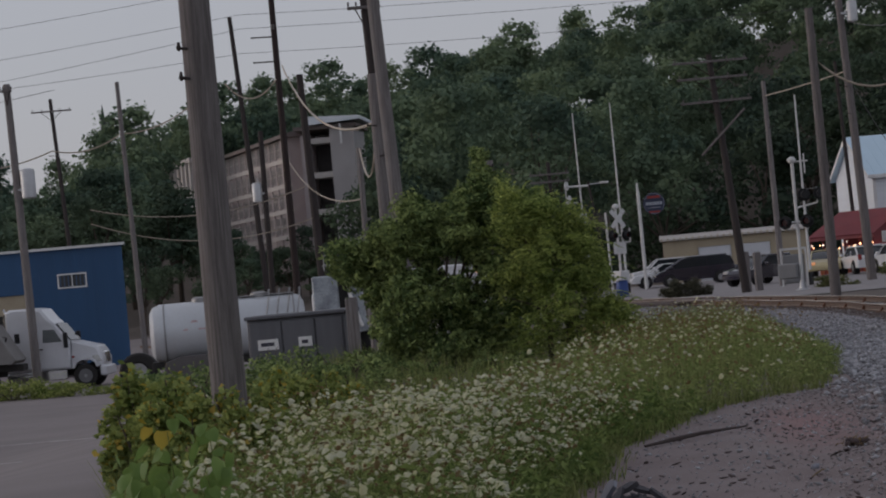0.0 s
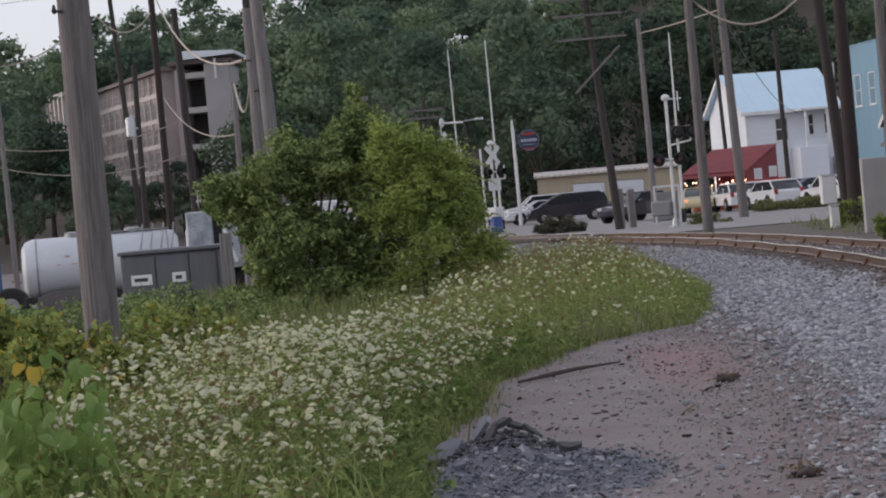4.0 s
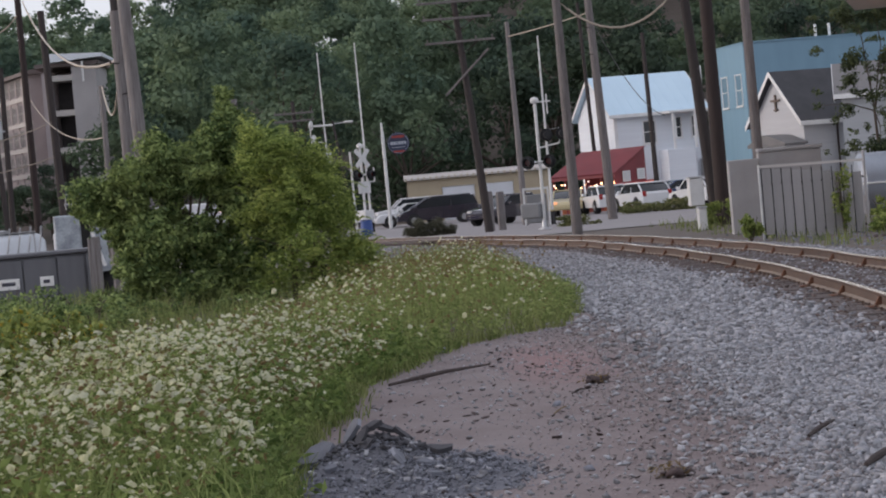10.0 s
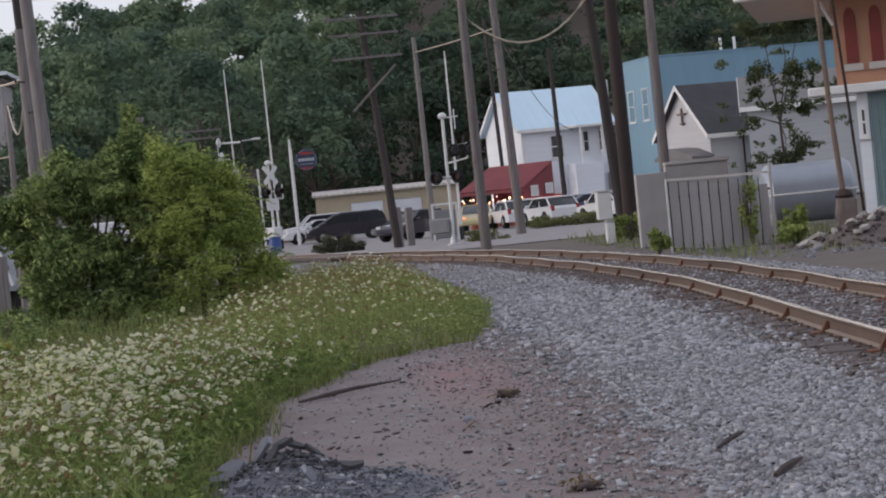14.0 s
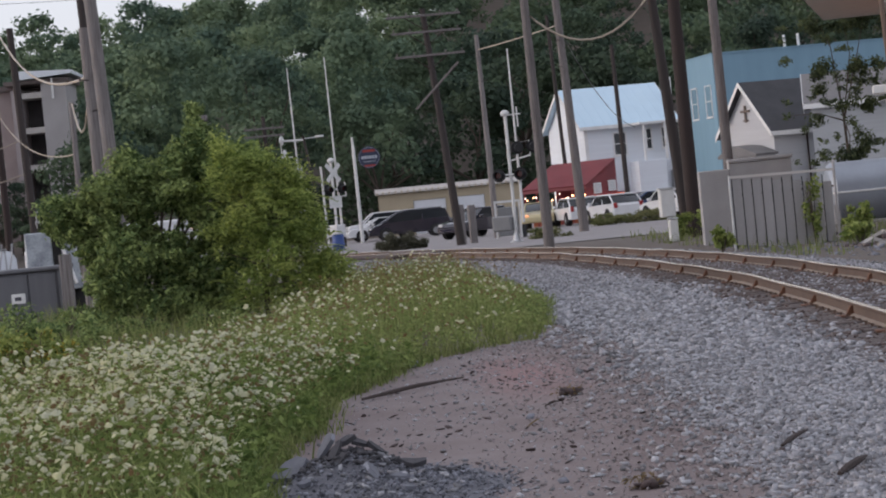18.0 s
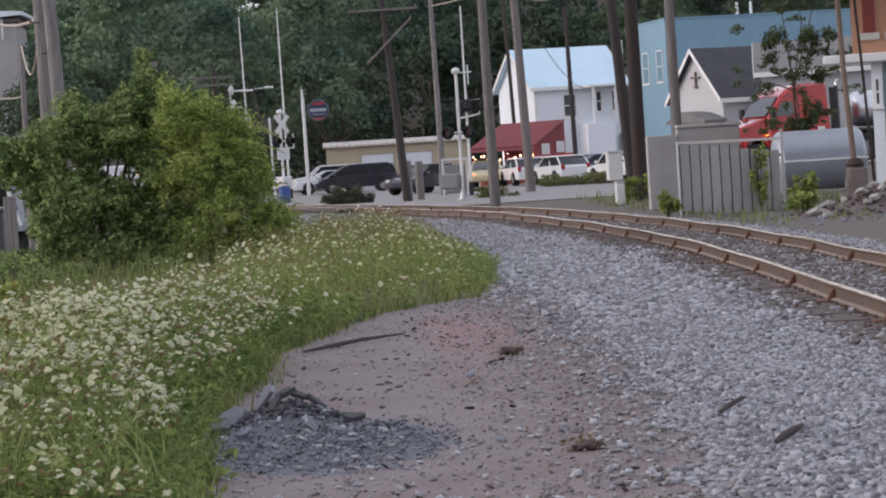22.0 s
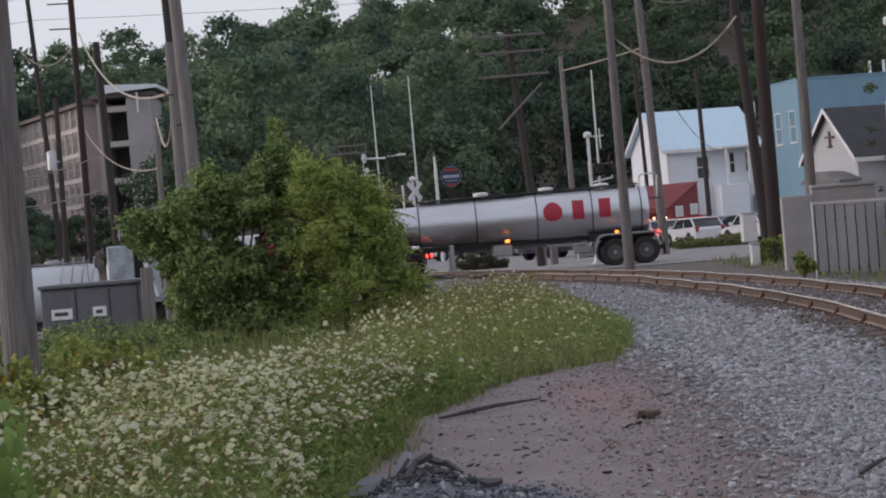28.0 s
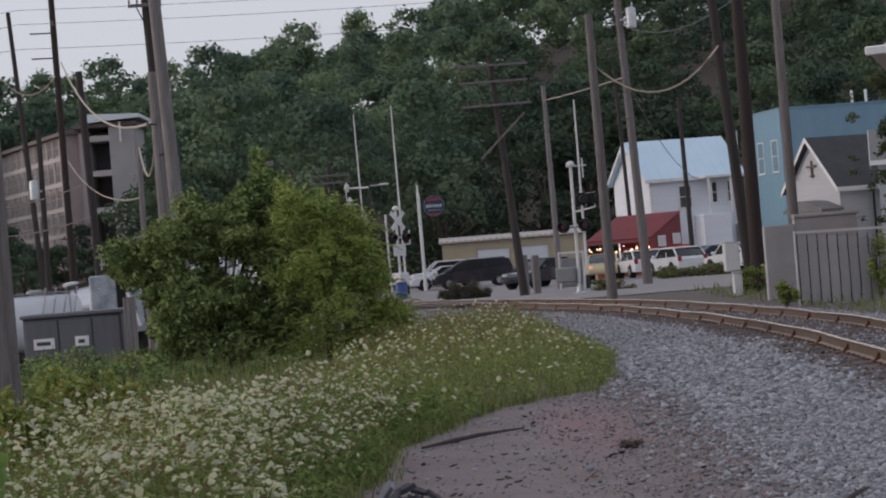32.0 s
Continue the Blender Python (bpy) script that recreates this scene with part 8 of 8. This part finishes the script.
# the heap of broken asphalt and slate-grey rubble
heap = thing("rubble_heap", pose(-0.15, 16.3, 0.0), "low heap of blue-grey broken asphalt and slate", "rubble")
hx, hy = np.meshgrid(np.linspace(-1.05, 1.05, 40), np.linspace(-2.3, 1.7, 48))
hz = 0.17 * np.exp(-((hx + 0.26) / 0.36) ** 2 - ((hy - 0.0) / 0.5) ** 2) + 0.10 * np.exp(-(hx / 0.6) ** 2 - ((hy + 0.6) / 1.1) ** 2)
hz += 0.02 * np.array([[noise.noise((a * 6, b * 6, 0)) for a, b in zip(ra, rb)] for ra, rb in zip(hx, hy)]) * (hz > 0.01) - 0.012
idx = np.arange(hx.size).reshape(hx.shape)
q = np.stack([idx[:-1, :-1], idx[:-1, 1:], idx[1:, 1:], idx[1:, :-1]], -1).reshape(-1, 4)
SLATE = surface("slate_grit", (0.15, 0.15, 0.17), (0.085, 0.085, 0.10), 0.9, 0, 6, 40, 0.6)
part("mound", raw_mesh("mound", np.stack([hx, hy, hz], -1).reshape(-1, 3), q, SLATE, True), SLATE, heap)
n = 5000
x, y = R.normal(0.06, 0.42, n), R.normal(-0.75, 0.72, n)
z = 0.17 * np.exp(-((x + 0.26) / 0.36) ** 2 - ((y - 0.0) / 0.5) ** 2) + 0.10 * np.exp(-(x / 0.6) ** 2 - ((y + 0.6) / 1.1) ** 2)
v, f = stones(x, y, z, 0.003 + 0.017 * R.uniform(0, 1, n) ** 3.5, 54, (CUBE, CUBE_F), 0.5)
grit = part("grit", raw_mesh("grit", v, f, DARK_STONE), DARK_STONE, heap)
grit["kind"] = "stuff"
def mound_z(px, py):
    return 0.17 * math.exp(-((px + 0.26) / 0.36) ** 2 - (py / 0.5) ** 2) + 0.10 * math.exp(-(px / 0.6) ** 2 - ((py + 0.6) / 1.1) ** 2)


BROKEN = surface("broken_asphalt", (0.075, 0.072, 0.08), (0.04, 0.039, 0.043), 0.9, 0, 5, 50, 0.5)
for sx, sy, up, sl, sw, st, rx, ry, rz in ((-0.34, -0.06, 0.06, 0.27, 0.15, 0.04, 12, -56, 8), (-0.56, -0.04, 0.03, 0.34, 0.24, 0.045, 26, -26, 6), (-0.72, -0.02, 0.0, 0.2, 0.07, 0.03, 30, -30, 14), (-0.22, -0.02, 0.055, 0.16, 0.09, 0.05, 20, -20, -8), (-0.12, -0.01, 0.05, 0.15, 0.08, 0.05, 24, 24, 4), (-0.03, -0.02, 0.045, 0.16, 0.07, 0.05, 26, 38, 10), (-0.29, -0.24, 0.035, 0.17, 0.07, 0.04, 30, -48, 20), (0.16, 0.1, 0.015, 0.13, 0.06, 0.03, 10, 4, -4), (-0.25, -0.3, 0.015, 0.14, 0.06, 0.025, 25, -44, 24), (0.22, -0.3, 0.03, 0.18, 0.1, 0.045, 20, 4, -8), (-0.05, -0.7, 0.04, 0.16, 0.12, 0.03, 40, -30, 110), (0.12, -0.75, 0.01, 0.15, 0.1, 0.03, 14, 8, 15), (0.45, -0.25, 0.01, 0.12, 0.06, 0.03, 5, 12, 30), (-0.48, -0.55, 0.01, 0.10, 0.08, 0.03, 12, -12, 45), (0.16, -1.15, 0.01, 0.12, 0.09, 0.025, 10, 8, 15), (0.5, -0.8, 0.01, 0.11, 0.07, 0.02, 6, 6, 75), (-0.3, -1.1, 0.01, 0.09, 0.07, 0.02, 8, 8, 50)):
    rs = random.Random(int(sx * 100) + 500)
    poly = [(math.cos(a + rs.uniform(-0.35, 0.35)) * sl / 2 * rs.uniform(0.6, 1.15), math.sin(a + rs.uniform(-0.3, 0.3)) * sw / 2 * rs.uniform(0.6, 1.15)) for a in np.linspace(0, 6.28, 7)[:-1]]
    st *= rs.uniform(0.5, 0.9)
    slab = part("slab", Geo().prism(poly, "z", -st / 2, st / 2), BROKEN if sy > -0.35 and sl < 0.2 else DARK_STONE, heap)
    slab.matrix_basis = pose(sx, sy, mound_z(sx, sy) + up + st * 0.3, rx, ry, rz)

n = 170
x, y = R.normal(-0.18, 0.26, n), R.normal(-0.08, 0.16, n)
z = np.array([mound_z(a, b) for a, b in zip(x, y)]) + 0.01
v, f = stones(x, y, z, R.uniform(0.01, 0.03, n), 56, (CUBE, CUBE_F), 0.5)
part("asphalt_grit", raw_mesh("asphalt_grit", v, f, BROKEN), BROKEN, heap, "dark shards of broken asphalt")["kind"] = "stuff"

n = 90
x, y = R.normal(0.02, 0.4, n), R.normal(-0.8, 0.6, n)
z = np.array([mound_z(a, b) for a, b in zip(x, y)]) + 0.012
v, f = stones(x, y, z, R.uniform(0.01, 0.03, n), 57, (CUBE, CUBE_F), 0.5)
part("pale_grit", raw_mesh("pale_grit", v, f, STONE), STONE, heap, "pale limestone chips")["kind"] = "stuff"

# brown-grey dirty grit where the ballast runs out into the dirt
n = 11500
y = 10.5 + 21 * R.uniform(0, 1, n) ** 1.2
x = stone_edge(y) - 0.2 + 0.62 * R.normal(size=n)
ok = (x > field_edge(y) + 0.3) & (x < line_x(y) - 2.0)
x, y = x[ok], y[ok]
r = 0.005 + 0.022 * R.uniform(0, 1, len(x)) ** 3
v, f = stones(x, y, lie(x, y) + 0.014 + r * 0.3, r, 58, (OCT, OCT_F), 0.55)
DIRTY = surface("dirty_brown_grit", (0.285, 0.252, 0.248), (0.21, 0.178, 0.174), 0.95, 0, 6, 60, 0.3, island=0.35, spec=0.15)
tagged(new("dirty_grit", raw_mesh("dirty_grit", v, f, DIRTY)), "brown-grey dirty grit between dirt and ballast", "gravel", kind="stuff")

# single larger stones lying on top of the ballast
stone_meshes = []
for k in range(9):
    v, f = stones(np.zeros(1), np.zeros(1), np.zeros(1), np.ones(1), 200 + k, (CUBE, CUBE_F))
    stone_meshes.append(raw_mesh("stone", v, f, STONE))
rb = random.Random(31)
bed = bpy.data.objects["ballast_bed"]
for k in range(280):
    y = rb.uniform(11.5, 21)
    x = rb.uniform(float(stone_edge(y)) + 0.3, 4.6)
    s = part("stone", stone_meshes[k % 9], STONE, bed)
    r = rb.uniform(0.018, 0.036)
    s.matrix_basis = pose(x, y, gz(x, y) + 0.03, rb.uniform(-30, 30), rb.uniform(-30, 30), rb.uniform(0, 360)) @ Matrix.Diagonal((r, r, r, 1))

# sticks, clods and single stones on the dirt
OLDWOOD = surface("dark_brown_driftwood", (0.065, 0.047, 0.042), (0.04, 0.03, 0.028), 0.95, 0, 4, 40, 0.5, stretch=(1, 6, 6))
for x0, y0, x1, y1, r, label in ((-0.33, 23.4, 0.66, 24.78, 0.022, "long dark stick lying on the dirt"), (2.43, 14.05, 2.7, 14.65, 0.025, "dark broken branch on the gravel"), (2.39, 15.82, 2.67, 16.5, 0.018, "dark broken branch on the gravel"), (1.2, 20.6, 1.32, 20.75, 0.012, "short twig on the dirt"), (0.95, 18.9, 1.08, 19.3, 0.006, "pale straw on the dirt")):
    a = Vector((x0, y0, 0.035))
    b = Vector((x1, y1, 0.05))
    mid = a.lerp(b, 0.55) + Vector((0.015, -0.02, 0.02))
    tagged(part("stick", Geo().tube([a, a.lerp(mid, 0.5) + Vector((0, 0.02, 0.0)), mid, b], [r * 0.6, r, r * 0.9, r * 0.35], 7), OLDWOOD if r > 0.007 else SEED), label, "stick")
for x, y, w, h, label in ((1.48, 21.75, 0.13, 0.10, "dark clod of earth and roots"), (1.38, 14.5, 0.1, 0.09, "small dark tuft on the gravel")):
    c = thing("clod", pose(x, y, 0.0), label, "clod")
    v, f = stones(np.zeros(9) + R.normal(0, w * 0.4, 9), R.normal(0, w * 0.3, 9), 0.01 + R.uniform(0, h * 0.4, 9), R.uniform(0.03, 0.06, 9), 60)
    part("earth", raw_mesh("earth", v, f, BARKBIT), BARKBIT, c)["kind"] = "stuff"
    v, f = leaf_cards(np.stack([R.normal(0, w * 0.5, 60), R.normal(0, w * 0.4, 60), R.uniform(0.0, h, 60)], 1), 0.05, 61, -0.5, 0.25)
    part("roots", raw_mesh("roots", v, f, SEED), SEED, c)["kind"] = "stuff"
for k, (x, y, r) in enumerate(((1.03, 19.9, 0.045), (0.62, 20.8, 0.03), (0.5, 22.1, 0.035), (1.6, 17.2, 0.03), (0.85, 27.2, 0.03), (1.9, 24.5, 0.04), (0.95, 15.2, 0.035), (1.75, 29.5, 0.05), (2.0, 31.6, 0.05), (0.2, 27.8, 0.06))):
    v, f = stones(np.array([0.0]), np.array([0.0]), np.array([r * 0.3]), np.array([r]), 70 + k)
    s = part("stone", raw_mesh("stone", v, f, STONE if k % 3 else DARK_STONE), STONE)
    s.matrix_world = pose(x, y, 0.01)
    tagged(s, "pale loose stone on the dirt" if k % 3 else "dark loose stone on the dirt", "stone", "stones on the dirt")

# the heap of spoil and broken concrete beside the station building
spoil = thing("spoil_heap", pose(11.4, 54.5, -0.06), "heap of dark spoil and broken pale concrete", "rubble")
hx, hy = np.meshgrid(np.linspace(-2.2, 3.2, 40), np.linspace(-2.5, 2.5, 30))
hz = 0.66 * np.exp(-((hx - 0.9) / 1.35) ** 2 - (hy / 1.3) ** 2) - 0.02
hz += 0.1 * np.array([[noise.noise((a * 2.5, b * 2.5, 4)) for a, b in zip(ra, rb)] for ra, rb in zip(hx, hy)]) * (hz > 0.05)
idx = np.arange(hx.size).reshape(hx.shape)
q = np.stack([idx[:-1, :-1], idx[:-1, 1:], idx[1:, 1:], idx[1:, :-1]], -1).reshape(-1, 4)
SPOIL = surface("brown_spoil", (0.10, 0.078, 0.074), (0.16, 0.13, 0.125), 0.95, 0, 3, 20, 0.8)
part("mound", raw_mesh("mound", np.stack([hx, hy, hz], -1).reshape(-1, 3), q, SPOIL, True), SPOIL, spoil)
x, y = R.normal(0.6, 1.1, 420), R.normal(-0.3, 0.9, 420)
z = 0.66 * np.exp(-((x - 0.9) / 1.35) ** 2 - (y / 1.3) ** 2)
v, f = stones(x, y, z, 0.02 + 0.08 * R.uniform(0, 1, 420) ** 3, 80, (CUBE, CUBE_F))
part("spoil_grit", raw_mesh("spoil_grit", v, f, BARKBIT), BARKBIT, spoil)["kind"] = "stuff"
rb = random.Random(44)
for k in range(16):
    x, y = rb.gauss(0.5, 0.9), rb.uniform(-1.4, 0.2)
    w, d = rb.uniform(0.1, 0.26), rb.uniform(0.08, 0.18)
    slab = part("concrete_slab", Geo().prism([(math.cos(a) * w * rb.uniform(0.7, 1.1), math.sin(a) * d * rb.uniform(0.7, 1.1)) for a in np.linspace(0, 6.28, 7)[:-1]], "z", -0.04, 0.04), CONCRETE, spoil, "pale broken slab")
    slab.matrix_basis = pose(x, y, 0.66 * math.exp(-((x - 0.9) / 1.35) ** 2 - (y / 1.3) ** 2) + 0.05, rb.uniform(-35, 35), rb.uniform(-35, 35), rb.uniform(0, 360))

# broken stone and weeds along the foot of the fences
n = 1500
x, y = R.uniform(8.4, 14, n), R.uniform(48, 68, n)
v, f = stones(x, y, lie(x, y) + 0.005, 0.02 + 0.07 * R.uniform(0, 1, n) ** 3, 83, (OCT, OCT_F))
tagged(new("fence_rubble", raw_mesh("fence_rubble", v, f, DARK_STONE)), "dark broken stone strewn along the fence", "rubble", kind="stuff")
n = 5000
x, y = R.uniform(8.3, 14, n), R.uniform(50, 90, n)
ok = np.abs(patchy(x, y, 0.6, 9)) > 0.22
v, f = blades(x[ok], y[ok], 0.08 + 0.3 * R.uniform(0, 1, ok.sum()) ** 2, 0.012, 0.6, 84)
tagged(new("verge_grass", raw_mesh("verge_grass", v, f, GRASS)), "sparse grass tufts along the fence", "grass", kind="stuff")
# the thin tree before the white neighbouring house
rt = random.Random(17)
THIN_LOBES = [(max(-1.9, min(2.1, rt.gauss(0.1, 1.2))), rt.uniform(-0.6, 0.6), rt.uniform(1.9, 7.6), rt.uniform(0.12, 0.34), rt.uniform(0.12, 0.34), rt.uniform(0.1, 0.2)) for _ in range(90)]
THIN_LOBES += [(rt.gauss(0.75, 0.75), rt.uniform(-0.6, 0.6), rt.uniform(5.6, 9.0), rt.uniform(0.2, 0.5), rt.uniform(0.2, 0.5), rt.uniform(0.18, 0.4)) for _ in range(40)]
OLIVE_DARK = leafy("dark_olive_leaf", (0.05, 0.07, 0.04), (0.12, 0.14, 0.06), 0.25, 0.35)
small_tree("tree", 15.25, 80, with_tufts(THIN_LOBES, 160, 21), 15000, 0.13, OLIVE_DARK, 91, 0.05, "thin sparse-leaved tree before a white house", 1, 0.45)
# pale worn paint lines on the yard
for x, y, w, a in ((-11.6, 43.5, 1.3, 10), (-11.0, 47.5, 1.0, 8), (-15, 60, 2.5, 12)):
    tagged(part("paint_line", Geo().box(-w, w, -0.1, 0.1, 0, 0.004), surface("worn_road_paint", (0.42, 0.40, 0.39), (0.22, 0.2, 0.195), 0.8, 0, 2, 18, 0.1, mix=1.0)), "worn white paint line on the asphalt", "road marking").matrix_world = pose(x, y, gz(x, y) + 0.055, 0, 0, a)


# ---- what moves: the red truck and its tank trailer cross the street from east to west ----
DRIVE = [(0, 62), (13.0, 62), (15.0, 56), (22.0, 21.6), (22.5, 18.95), (23.0, 16.3), (23.5, 13.65), (24.0, 11.3), (24.5, 9.2), (25.0, 7.27), (25.5, 5.45), (26.0, 3.8), (26.5, 2.2), (28.5, -4.35), (29.0, -6.2), (29.5, -8.2), (30.0, -10.3), (31.0, -14.0), (32.0, -17.6)]


def lane(x):
    """The middle of the truck's lane."""
    a = abs(x)
    return 95.3 + (0.012 * a * a if a < 12 else 1.73 + 0.288 * (a - 12))


def lane_height(x):
    return float(lie(x, lane(x))) + 0.025


def drive_x(t):
    ts, xs = [r[0] for r in DRIVE], [r[1] for r in DRIVE]
    return float(np.interp(t, ts, xs))


def back_along(x, length):
    """The place on the lane that lies length metres behind x."""
    lo, hi = x, x + length
    for _ in range(40):
        mid = (lo + hi) / 2
        d = math.hypot(mid - x, lane(mid) - lane(x))
        lo, hi = (mid, hi) if d < length else (lo, mid)
    return lo


def heading_pose(x_rear, x_front, at):
    """A pose on the lane at x = at, nose from x_rear towards x_front."""
    a = Vector((x_rear, lane(x_rear), lane_height(x_rear)))
    b = Vector((x_front, lane(x_front), lane_height(x_front)))
    d = (b - a).normalized()
    side = Vector((0, 0, 1)).cross(d).normalized()
    up = d.cross(side)
    m = Matrix((d, side, up)).transposed().to_4x4()
    m.translation = Vector((at, lane(at), lane_height(at)))
    return m


def motions():
    times = [0.0, 13.0] + [round(13.2 + 0.2 * k, 2) for k in range(95)]
    tractor_rows, trailer_rows, spins, turned, last = [], [], [], 0.0, drive_x(0)
    for t in times:
        x = drive_x(t)
        ahead = x - 5.45
        tractor_rows.append((t, heading_pose(x, ahead, x)))
        trailer_rows.append((t, heading_pose(back_along(x, 9.0), x, x)))
    walk(red_tractor, tractor_rows)
    walk(red_trailer, trailer_rows)
    fine = [0.0, 13.0] + [round(13.1 + 0.1 * k, 2) for k in range(190)]
    for t in fine:
        x = drive_x(t)
        turned += (last - x) / 0.51
        last = x
        spins.append((t, math.degrees(turned)))
    for w in red_wheels + trailer_wheels:
        place = w.matrix_basis.translation.copy()
        walk(w, [(t, pose(place.x, place.y, place.z, 0, a % 360, 0)) for t, a in spins])


motions()
